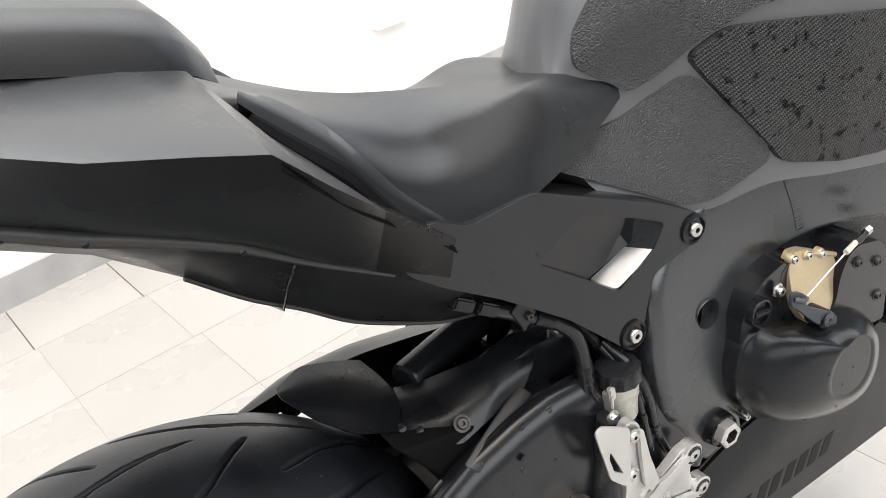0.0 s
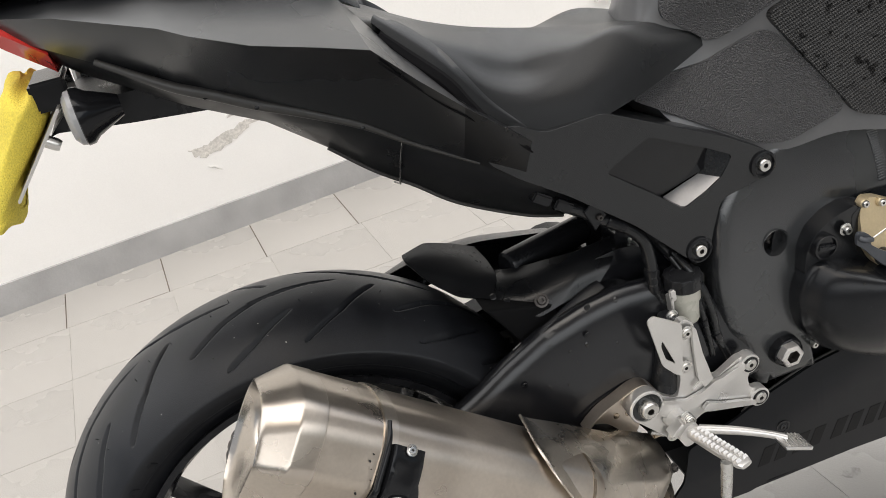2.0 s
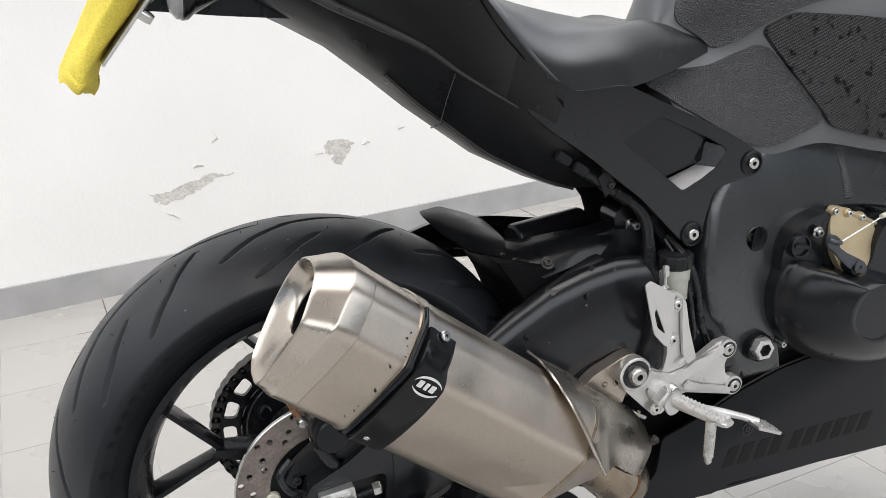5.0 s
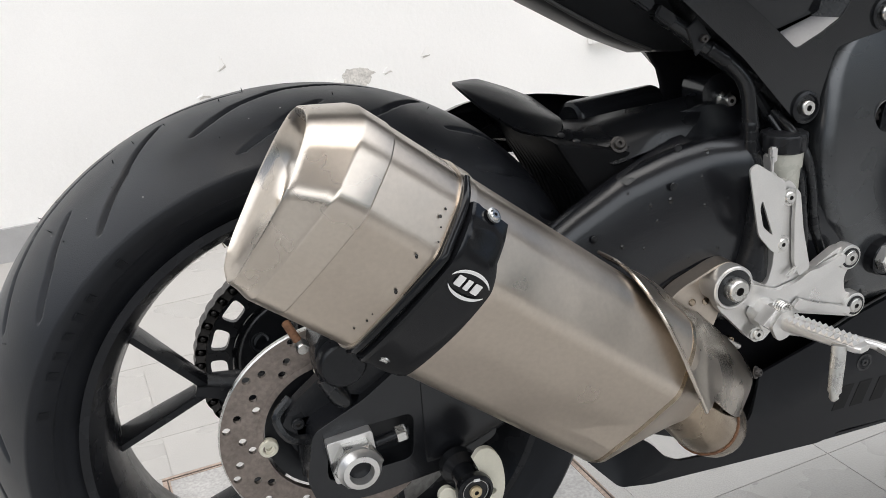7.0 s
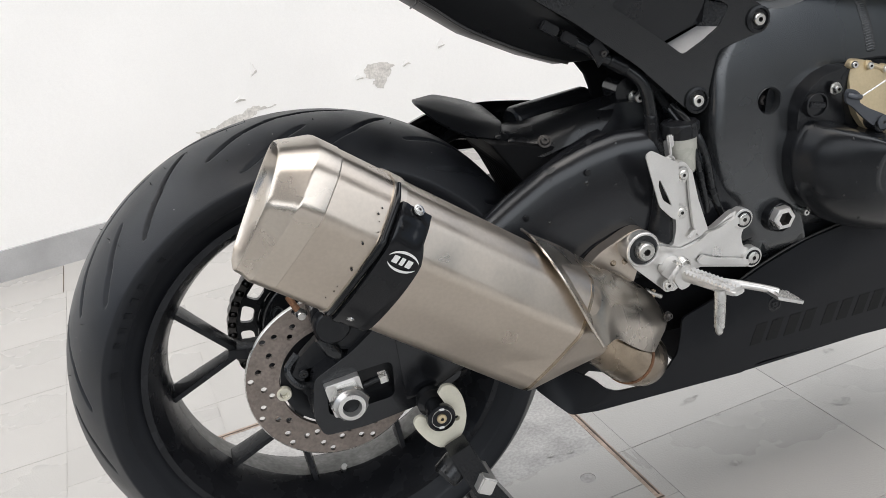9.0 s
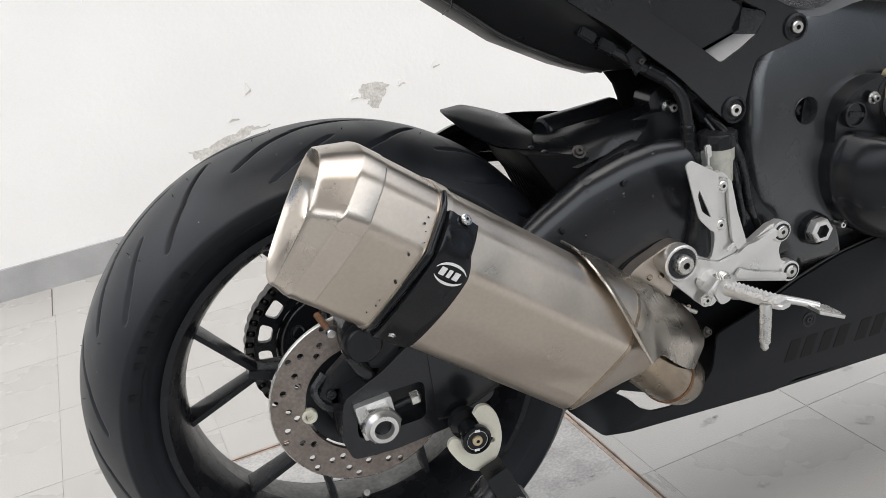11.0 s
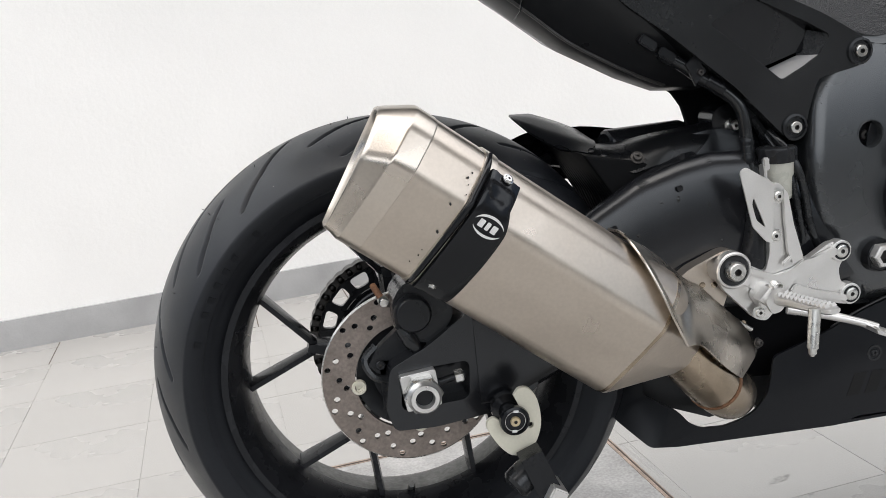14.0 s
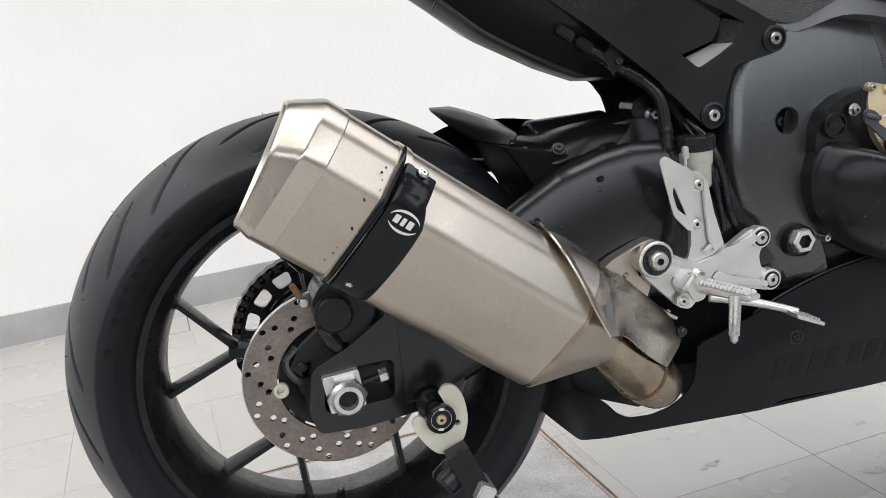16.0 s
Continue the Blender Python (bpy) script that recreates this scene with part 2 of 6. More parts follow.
def part(name, bm, mat, parent=None, label="", sharp=38.0, weighted=True):
    """Links a bmesh as ONE mesh object under a thing or a part."""
    finish(bm, sharp)
    me = bpy.data.meshes.new(name)
    bm.to_mesh(me)
    bm.free()
    me.materials.append(mat)
    ob = new(name, me)
    ob.parent = parent
    if weighted:
        ob.modifiers.new("weighted_normals", "WEIGHTED_NORMAL").keep_sharp = True
    if label:
        ob["label"] = label
    return ob


def thing(name, label, category, at=(0, 0, 0), group=""):
    ob = new(name)
    ob.empty_display_size = 0.05
    ob.location = at
    return tagged(ob, label, category, group)


def smooth_line(pts, n):
    """A Catmull-Rom line of n points through pts."""
    p = [np.array(q, float) for q in pts]
    p = [2 * p[0] - p[1]] + p + [2 * p[-1] - p[-2]]
    out = []
    for i in range(n):
        u = i / (n - 1) * (len(p) - 3)
        k = min(int(u), len(p) - 4)
        t = u - k
        a, b, c, d = p[k : k + 4]
        out.append(0.5 * (2 * b + (c - a) * t + (2 * a - 5 * b + 4 * c - d) * t * t + (3 * b - a - 3 * c + d) * t**3))
    return out


def loft(rings, caps=True, closed=True, bm=None):
    bm = bm or bmesh.new()
    vs = [[bm.verts.new(tuple(p)) for p in r] for r in rings]
    n = len(vs[0])
    for a, b in zip(vs, vs[1:]):
        for i in range(n if closed else n - 1):
            j = (i + 1) % n
            bm.faces.new((a[i], a[j], b[j], b[i]))
    if caps and closed:
        bm.faces.new(vs[0][::-1])
        bm.faces.new(vs[-1])
    return bm


def tube(pts, r, n=10, steps=0, caps=True, bm=None):
    """A round bar along pts; r is one radius or one for each point."""
    radii = list(r) if isinstance(r, (list, tuple)) else [r] * len(pts)
    if steps:
        line = smooth_line([(*p, q) for p, q in zip(pts, radii)], steps)
        pts, radii = [Vector(q[:3]) for q in line], [q[3] for q in line]
    pts = [Vector(p) for p in pts]
    side = None
    rings = []
    for i, p in enumerate(pts):
        d = (pts[min(i + 1, len(pts) - 1)] - pts[max(i - 1, 0)]).normalized()
        if side is None:
            side = d.orthogonal().normalized()
        side = (side - d * side.dot(d)).normalized()
        up = d.cross(side)
        rings.append([p + (side * math.cos(a) + up * math.sin(a)) * radii[i] for a in (2 * math.pi * k / n for k in range(n))])
    return loft(rings, caps, True, bm)


def lathe(profile, at=(0, 0, 0), axis=(0, -1, 0), n=32, closed=False, bm=None):
    """Turns (radius, height) round axis."""
    q = Vector((0, 0, 1)).rotation_difference(Vector(axis)).to_matrix()
    rings = [[Vector(at) + q @ Vector((r * math.cos(a), r * math.sin(a), h)) for a in (2 * math.pi * k / n for k in range(n))] for r, h in profile]
    if closed:
        rings.append(rings[0])
        return loft_loop(rings, bm)
    return loft(rings, True, True, bm)


def loft_loop(rings, bm=None):
    bm = bm or bmesh.new()
    vs = [[bm.verts.new(tuple(p)) for p in r] for r in rings[:-1]]
    n, m = len(vs[0]), len(vs)
    for k in range(m):
        a, b = vs[k], vs[(k + 1) % m]
        for i in range(n):
            j = (i + 1) % n
            bm.faces.new((a[i], a[j], b[j], b[i]))
    return bm


def plate(outline, y0, y1, bevel=0.003, seg=2, holes=(), yf=None, rounded=0.0, bm=None, fine=0.0):
    """A flat piece with its outline in x and z, between y0 and y1, with rounded edges; yf bends it."""
    bm = bm or bmesh.new()
    start = len(bm.verts)
    if rounded:
        outline = round_corners(outline, rounded)
    edges = []
    for loop in (outline, *holes):
        vs = [bm.verts.new((x, y0, z)) for x, z in loop]
        edges += [bm.edges.new((a, b)) for a, b in zip(vs, vs[1:] + vs[:1])]
    faces = [g for g in bmesh.ops.triangle_fill(bm, use_beauty=True, edges=edges)["geom"] if isinstance(g, bmesh.types.BMFace)]
    ext = bmesh.ops.extrude_face_region(bm, geom=faces)["geom"]
    moved = [g for g in ext if isinstance(g, bmesh.types.BMVert)]
    bmesh.ops.translate(bm, verts=moved, vec=(0, y1 - y0, 0))
    bmesh.ops.recalc_face_normals(bm, faces=bm.faces)
    if bevel:
        rim = [e for e in bm.edges if len(e.link_faces) == 2 and e.calc_face_angle(0) > 0.9 and abs(e.verts[0].co.y - e.verts[1].co.y) < 1e-6]
        bmesh.ops.bevel(bm, geom=rim, offset=bevel, segments=seg, affect="EDGES", clamp_overlap=True, profile=0.5)
    for _ in range(4 if fine else 0):
        long_edges = [e for e in bm.edges if e.calc_length() > fine]
        if not long_edges:
            break
        bmesh.ops.subdivide_edges(bm, edges=long_edges, cuts=1)
        bmesh.ops.triangulate(bm, faces=[f for f in bm.faces if len(f.verts) > 4])
    if yf:
        for v in bm.verts:
            v.co.y += yf(v.co.x, v.co.z)
    return bm


def pillow(outline, y0, y1, r, seg=6, holes=()):
    """A flat piece whose front edge rolls over with radius r."""
    pts = [Vector(p) for p in outline]
    n = len(pts)
    roll = r if callable(r) else (lambda x, z: r)
    area = sum(pts[i].x * pts[(i + 1) % n].y - pts[(i + 1) % n].x * pts[i].y for i in range(n))
    sign = 1.0 if area > 0 else -1.0
    inward = []
    for i in range(n):
        d = (pts[(i + 1) % n] - pts[i - 1]).normalized()
        inward.append(Vector((-d.y, d.x)) * sign)
    bm = bmesh.new()
    loops = [[bm.verts.new((p.x, y1, p.y)) for p in pts]]
    for k in range(seg + 1):
        a = math.pi / 2 * k / seg
        loops.append([bm.verts.new((p.x + v.x * roll(p.x, p.y) * (1 - math.cos(a)), y0 + roll(p.x, p.y) * (1 - math.sin(a)), p.y + v.y * roll(p.x, p.y) * (1 - math.cos(a)))) for p, v in zip(pts, inward)])
    for a, b in zip(loops, loops[1:]):
        for i in range(n):
            bm.faces.new((a[i], a[(i + 1) % n], b[(i + 1) % n], b[i]))
    last = loops[-1]
    edges = [bm.edges.get((last[i], last[(i + 1) % n])) for i in range(n)]
    for loop in holes:
        vs = [bm.verts.new((x, y0, z)) for x, z in loop]
        edges += [bm.edges.new((a, b)) for a, b in zip(vs, vs[1:] + vs[:1])]
        back = [bm.verts.new((x, y0 + 0.02, z)) for x, z in loop]
        for i in range(len(vs)):
            j = (i + 1) % len(vs)
            bm.faces.new((vs[i], vs[j], back[j], back[i]))
    bmesh.ops.triangle_fill(bm, use_beauty=True, edges=edges)
    bm.faces.new(loops[0])
    return bm


def round_corners(outline, r, steps=4):
    out = []
    n = len(outline)
    for i in range(n):
        p, a, b = Vector(outline[i]), Vector(outline[i - 1]), Vector(outline[(i + 1) % n])
        da, db = (a - p), (b - p)
        k = min(r, da.length * 0.45, db.length * 0.45)
        s, e = p + da.normalized() * k, p + db.normalized() * k
        for j in range(steps + 1):
            t = j / steps
            q = s * (1 - t) ** 2 + p * 2 * t * (1 - t) + e * t * t
            out.append((q.x, q.y))
    return out


def circle(x, z, r, n=20):
    return [(x + r * math.cos(2 * math.pi * k / n), z + r * math.sin(2 * math.pi * k / n)) for k in range(n)]


def box(size, at=(0, 0, 0), bevel=0.002, turn=None, bm=None):
    own = bm is None
    bm = bm or bmesh.new()
    m = Matrix.Translation(at) @ (turn or Matrix.Identity(4)) @ Matrix.Diagonal((*size, 1))
    vs = bmesh.ops.create_cube(bm, size=1, matrix=m)["verts"]
    if bevel:
        es = list({e for v in vs for e in v.link_edges})
        bmesh.ops.bevel(bm, geom=es, offset=bevel, segments=2, affect="EDGES", clamp_overlap=True)
    return bm


def interp(table, x):
    """Values at x from rows of (x, v1, v2, ...), smooth between them."""
    xs = np.array([r[0] for r in table], float)
    return np.array([np.interp(x, xs, [r[k] for r in table]) for k in range(1, len(table[0]))])


def dark_core(ob, at, axis, r, top):
    """Darkens the socket or bore of a fastener, its shade put into the colour."""
    if r <= 0:
        return
    ob.data.materials.append(M_CHAIN)
    n = Vector(axis).normalized()
    for f in ob.data.polygons:
        d = f.center - Vector(at)
        h = d.dot(n)
        if h < top - 1e-4 and h > 0 and (d - n * h).length < r * 1.01:
            f.material_index = 1


def bolt(name, at, r, parent, mat=None, axis=(0, -1, 0), head=0.006, washer=True, socket=True):
    """A button-head bolt with a washer and a hex socket."""
    prof = []
    if washer:
        prof += [(r * 1.45, 0), (r * 1.45, 0.0015), (r * 1.02, 0.0018)]
    else:
        prof += [(r, 0)]
    prof += [(r, head * 0.7), (r * 0.82, head)]
    if socket:
        prof += [(r * 0.36, head), (r * 0.32, head * 0.35)]
    ob = part(name, lathe(prof, at, axis, 18), mat or M_STEEL, parent)
    dark_core(ob, at, axis, r * 0.36 if socket else 0.0, head)
    return ob


def hex_nut(name, at, r, h, parent, mat, axis=(0, -1, 0), hole=0.0):
    bm = lathe([(r, 0), (r, h * 0.85), (r * 0.9, h)] + ([(hole, h), (hole, h * 0.2)] if hole else []), at, axis, 6)
    ob = part(name, bm, mat, parent, sharp=20)
    dark_core(ob, at, axis, hole, h)
    return ob

# ---- the place: tiled floor, painted wall ----
GRID, SLANT = 4.6, 7.8  # degrees by which the tiles and the wall are turned against the motorcycle
TILE = 0.303
room = Matrix.Rotation(radians(GRID), 4, "Z")
unroom = room.inverted()
wall_turn = Matrix.Rotation(radians(SLANT), 4, "Z")
unturn = wall_turn.inverted()


def wall_box(name, label, lo, hi, mat, category="wall", turn=room):
    c = [(a + b) / 2 for a, b in zip(lo, hi)]
    ob = part(name, box([b - a for a, b in zip(lo, hi)], c, 0.0), mat)
    ob.matrix_world = turn
    return tagged(ob, label, category, kind="structure")


WALL_Y = 1.835
M_FACADE = material("grey_plaster_coat", (0.40, 0.39, 0.375), 0.85, grain=0.1, grain_scale=80, patch=0.15, patch_scale=2)
floor = wall_box("floor", "pale grey speckled tile floor with thin grout joints", (-6, -5, -0.2), (6, 2.26, -0.0012), M_GROUT, "floor")
wall_north = wall_box("wall_north", "off-white painted plaster wall with flaking patches", (-6, WALL_Y, -0.0035), (6, WALL_Y + 0.2, 3.2), M_WALL, turn=wall_turn)
# unseen wall, added low and pale to set the light from the south
wall_south = wall_box("wall_south", "unseen low pale wall added to tune light from the south", (-6, -5.2, -0.0035), (6, -5.0, 0.7), M_FACADE)
# unseen slab on two end walls, added to cut the sky light
ceiling = wall_box("ceiling", "unseen plain slab added to shade the near side", (-6, -3.6, 3.30), (6, -1.45, 3.45), M_FACADE, "ceiling")
wall_west = wall_box("wall_west", "unseen plain end wall added to carry the shading slab", (-6, -3.6, -0.0035), (-5.8, -1.45, 3.2995), M_FACADE)
wall_east = wall_box("wall_east", "unseen plain end wall added to carry the shading slab", (5.8, -3.6, -0.0035), (6, -1.45, 3.2995), M_FACADE)
baseboard = wall_box("baseboard", "grey painted skirting band", (-6, WALL_Y - 0.012, -0.0035), (6, WALL_Y - 0.0005, 0.097), M_SKIRT, "baseboard", wall_turn)


def ragged(outline, rough, n=6):
    """A flake's outline with broken edges."""
    out = []
    for i, p in enumerate(outline):
        q = outline[(i + 1) % len(outline)]
        for k in range(n):
            u = k / n
            x, z = p[0] + (q[0] - p[0]) * u, p[1] + (q[1] - p[1]) * u
            d = noise.noise_vector((x * 60, z * 60, 3.1)) * rough
            out.append((x + d.x, z + d.y))
    return out


def flake(outline, mat, name, rough=0.012, thick=0.0012):
    pts = [((unturn @ Vector((x, 1.852 + 0.137 * x, 0))).x, z) for x, z in outline]
    ob = part(name, plate(ragged(pts, rough), WALL_Y - thick, WALL_Y + 0.001, 0.0), mat, wall_north)
    return ob


flake([(-0.099, 0.304), (-0.085, 0.280), (-0.071, 0.266), (-0.03, 0.270), (0.035, 0.284), (0.075, 0.305), (0.115, 0.322), (0.175, 0.327), (0.120, 0.336), (0.094, 0.342), (0.055, 0.330), (0.01, 0.322), (-0.04, 0.306)], M_PLASTER, "bare_patch", 0.014)
flake([(0.492, 0.345), (0.500, 0.382), (0.512, 0.390), (0.571, 0.382), (0.602, 0.368), (0.578, 0.340), (0.552, 0.300), (0.515, 0.312), (0.524, 0.336)], M_PLASTER, "bare_patch", 0.012)
for outline in ([(0.040, 0.372), (0.062, 0.386), (0.075, 0.374)], [(0.455, 0.352), (0.470, 0.364), (0.484, 0.352)], [(0.630, 0.358), (0.646, 0.376), (0.660, 0.362)], [(0.110, 0.442), (0.121, 0.482), (0.130, 0.452)], [(-0.06, 0.235), (-0.03, 0.222), (-0.02, 0.215)], [(0.768, 0.392), (0.785, 0.420), (0.798, 0.396)]):
    flake(outline, M_WALL, "paint_blister", 0.006, 0.0035)
    flake([(x + 0.004, z - 0.006) for x, z in outline], M_PLASTER, "bare_patch", 0.005, 0.0012)

# tiles: a grid of their own turn; each one an object on one of three shared meshes
TILE_X0, TILE_Y0 = 0.160, 0.045
tile_meshes = []
for k in range(3):
    bm = box((TILE - 0.0008, TILE - 0.0008, 0.006), (0, 0, -0.003), 0.0004)
    finish(bm)
    me = bpy.data.meshes.new("tile")
    bm.to_mesh(me)
    bm.free()
    me.materials.append(M_TILE)
    tile_meshes.append(me)
hx1, hy0 = 0.459, -0.090  # in the tiles' axes
hx0, hy1 = hx1 - 0.62, hy0 + 0.612
far_tiles = bmesh.new()


def joint_x(m, y):
    """Where the joint number m runs: two fields of paving that do not quite line up."""
    if y > 1.5:
        return TILE_X0 + m * TILE + (0.058 if m >= 2 else -0.008)
    return TILE_X0 + m * TILE + (0.0 if y > 1.2 or m < 1 else 0.021 if m < 2 else 0.048)


for i in range(-13, 14):
    for j in range(-13, 9):
        y0 = TILE_Y0 + j * TILE
        x0, x1 = (joint_x(m, y0) for m in (i, i + 1))
        y1 = y0 + TILE
        if y0 > 1.87 + 0.056 * x1:
            continue  # behind the wall
        near = -2.2 < x0 < 2.0 and y0 > -1.2
        pieces = [(x0, y0, x1, y1)]
        if x0 < hx1 and x1 > hx0 and y0 < hy1 and y1 > hy0:
            pieces = [(x0, y0, x1, min(y1, hy0)), (x0, max(y0, hy1), x1, y1), (x0, max(y0, hy0), min(x1, hx0), min(y1, hy1)), (max(x0, hx1), max(y0, hy0), x1, min(y1, hy1))]
            pieces = [p for p in pieces if p[2] - p[0] > 0.004 and p[3] - p[1] > 0.004]
        for a, b, c, d in pieces:
            if near:
                ob = new("tile", tile_meshes[(i * 7 + j * 3) % 3])
                ob.parent = floor
                ob.location = ((a + c) / 2, (b + d) / 2, 0)
                ob.scale = ((c - a) / TILE, (d - b) / TILE, 1)
            else:
                box((c - a - 0.0012, d - b - 0.0012, 0.006), ((a + c) / 2, (b + d) / 2, -0.003), 0.0, bm=far_tiles)
# open, dirty joints of the last row along the wall
for i in range(-5, 6):
    x, y0 = joint_x(i, 1.6), TILE_Y0 + 5 * TILE
    y1 = 1.82 + 0.058 * x
    part("dirty_joint", box((0.0034, y1 - y0, 0.002), (x, (y0 + y1) / 2, -0.0006), 0.0), M_DIRT, floor, weighted=False)
part("dirty_joint", box((0.085, 0.0022, 0.002), (joint_x(-1, 1.6) - 0.05, TILE_Y0 + 5 * TILE, -0.0006), 0.0), M_DIRT, floor, weighted=False)
tagged(part("outer_tiles", far_tiles, M_TILE, floor), kind="stuff")

# tiled access hatch with its brown, worn joint and a lifting hole
hatch = new("access_hatch")
hatch.matrix_world = room
tagged(hatch, "square tiled access hatch with a worn brown joint and lifting hole", "hatch")
gap = 0.012
hole_at = unroom @ Vector((0.381, 0.014, 0))
h2 = TILE_Y0 + TILE * math.ceil((hy0 - TILE_Y0) / TILE)
for a, b, c, d in ((hx0 + gap, hy0 + gap, hx1 - gap, h2 - 0.001), (hx0 + gap, h2 + 0.001, hx1 - gap, hy1 - gap)):
    rim2 = [(a, -b), (a, -d), (c, -d), (c, -b)]
    holes = [[(x, -z) for x, z in circle(hole_at.x, hole_at.y, 0.0125, 18)]] if b < hole_at.y < d else []
    bm = plate(rim2, 0.0, 0.006, 0.0006, 1, holes=holes)
    bmesh.ops.rotate(bm, verts=bm.verts, cent=(0, 0, 0), matrix=Matrix.Rotation(radians(-90), 3, "X"))
    part("hatch_tile", bm, M_TILE, hatch)
for a, b, c, d in ((hx0, hy0, hx1, hy0 + gap), (hx0, hy1 - gap, hx1, hy1), (hx0, hy0 + gap, hx0 + gap, hy1 - gap), (hx1 - gap, hy0 + gap, hx1, hy1 - gap)):
    bm = box((c - a, d - b, 0.004), ((a + c) / 2, (b + d) / 2, -0.0022), 0.0)
    part("hatch_joint", bm, M_RUSTY, hatch, "crumbling brown joint")
    along = c - a > d - b
    bm = box((c - a if along else 0.0022, 0.0022 if along else d - b, 0.0015), ((a + c) / 2 if along else a + 0.008, (b + 0.004) if along else (b + d) / 2, 0.0004), 0.0)
    part("joint_crack", bm, M_DIRT, hatch, "dark crack along the joint")
part("hole_well", lathe([(0.0125, 0), (0.012, -0.005), (0.0, -0.0052)], (hole_at.x, hole_at.y, -0.0002), (0, 0, 1), 18), M_RUST, hatch)

# damp stains on the tiles
for x, y, r in ((0.640, 0.158, 0.013), (0.655, 0.163, 0.006), (0.622, 0.152, 0.007), (0.859, 0.024, 0.018), (0.606, -0.033, 0.012), (0.656, 0.094, 0.005), (0.384, 0.125, 0.005), (0.349, 0.131, 0.006), (0.95, 0.17, 0.012), (-0.35, 1.1, 0.010)):
    outline = [(x + r * math.cos(a) * (1 + 0.4 * noise.noise((3 * math.cos(a) + x * 9, 3 * math.sin(a), y * 9))), y + 0.6 * r * math.sin(a) * (1 + 0.5 * noise.noise((3 * math.cos(a), 3 * math.sin(a) + x * 7, 1.0)))) for a in (2 * math.pi * k / 28 for k in range(28))]
    bm = bmesh.new()
    bm.faces.new([bm.verts.new((*(unroom @ Vector((*q, 0)))[:2], 0.0006)) for q in outline])
    part("damp_stain", bm, M_SPOT, floor, "thin dirty water mark", weighted=False)
wall_fixture = part("wall_box", box((0.15, 0.030, 0.055), (0, 0, 0), 0.003), M_WALL, None)
wall_fixture.matrix_world = wall_turn @ Matrix.Translation(((unturn @ Vector((1.500, 2.057, 0))).x, WALL_Y - 0.0145, 0.375))
tagged(wall_fixture, "small plain white box fixed low on the wall", "wall box")

# ---- the motorcycle ----
bike = thing("motorcycle", "matt black sports motorcycle with titanium silencer on a paddock stand", "motorcycle")

# rear wheel: axle at (0, 0, AXLE)
AXLE, TYRE_R = 0.397, 0.3155
wheel = new("rear_wheel")
wheel.parent, wheel.location = bike, (0, 0, AXLE)


def tyre_mesh():
    """A wide sport tyre with long slanted grooves pressed into the tread."""
    half = [(-0.066, 0.221), (-0.071, 0.228), (-0.074, 0.236), (-0.082, 0.243), (-0.089, 0.252), (-0.0945, 0.262), (-0.0965, 0.2700)]
    crown = []
    for k in range(161):
        a = -1 + 2 * k / 160
        crown.append((0.0965 * a, TYRE_R - 0.0445 * abs(a) ** 2.1))
    prof = half + crown[1:-1] + [(-y, r) for y, r in half[::-1]]
    n = 1600
    ys, rs = np.array([p[0] for p in prof]), np.array([p[1] for p in prof])
    ang = np.arange(n) * 2 * math.pi / n
    rr = np.repeat(rs[None], n, 0)
    yy = np.repeat(ys[None], n, 0)
    tread = rr > TYRE_R - 0.047
    pitch = radians(45)
    # each groove: its way across the tread (0 centre, 1 edge) and the angles there
    grooves = (((0.0, 0.06, 0.15, 0.32, 0.54), (74, 82, 90, 98, 106)), ((0.43, 0.70, 0.86), (84, 92.7, 100)), ((0.12, 0.53, 0.83), (65, 73.3, 82)))
    depth = np.zeros_like(rr)
    for hand, turn in ((-1, 0.0), (1, 22.5)):
        lat = hand * yy / 0.0965
        for across, angles in grooves:
            here = np.radians(np.interp(lat, across, angles) + turn)
            slope = np.gradient(np.radians(np.interp(np.linspace(0, 1, 201), across, angles)), 1 / 200)
            lean = np.interp(lat, np.linspace(0, 1, 201), slope) * TYRE_R / 0.0965
            off = (ang[:, None] - here + pitch / 2) % pitch - pitch / 2
            dist = np.abs(off) * TYRE_R / np.sqrt(1 + lean**2)
            along = np.clip((lat - across[0]) / 0.06, 0, 1) * np.clip((across[-1] - lat) / 0.06, 0, 1)
            width = 0.0007 + 0.0013 * along
            depth = np.maximum(depth, np.clip((width + 0.0012 - dist) / 0.0022, 0, 1) * (along > 0) * tread)
    rr = rr - 0.0058 * depth
    verts = [(r * math.cos(a), y, r * math.sin(a)) for a, row_r, row_y in zip(ang, rr, yy) for r, y in zip(row_r, row_y)]
    m = len(prof)
    faces = []
    for i in range(n):
        j = (i + 1) % n
        faces += [(i * m + k, i * m + k + 1, j * m + k + 1, j * m + k) for k in range(m - 1)]
    me = bpy.data.meshes.new("tyre")
    me.from_pydata(verts, [], faces)
    me.polygons.foreach_set("use_smooth", [True] * len(faces))
    me.materials.append(M_RUBBER)
    me.materials.append(M_SIDEWALL)
    side = [0 if 6 <= k < m - 8 else 1 for k in range(m - 1)]
    me.polygons.foreach_set("material_index", side * n)
    me.update()
    return me


tyre = new("tyre", tyre_mesh())
tyre.parent = wheel
tyre["label"] = "worn black sport tyre with slanted grooves"
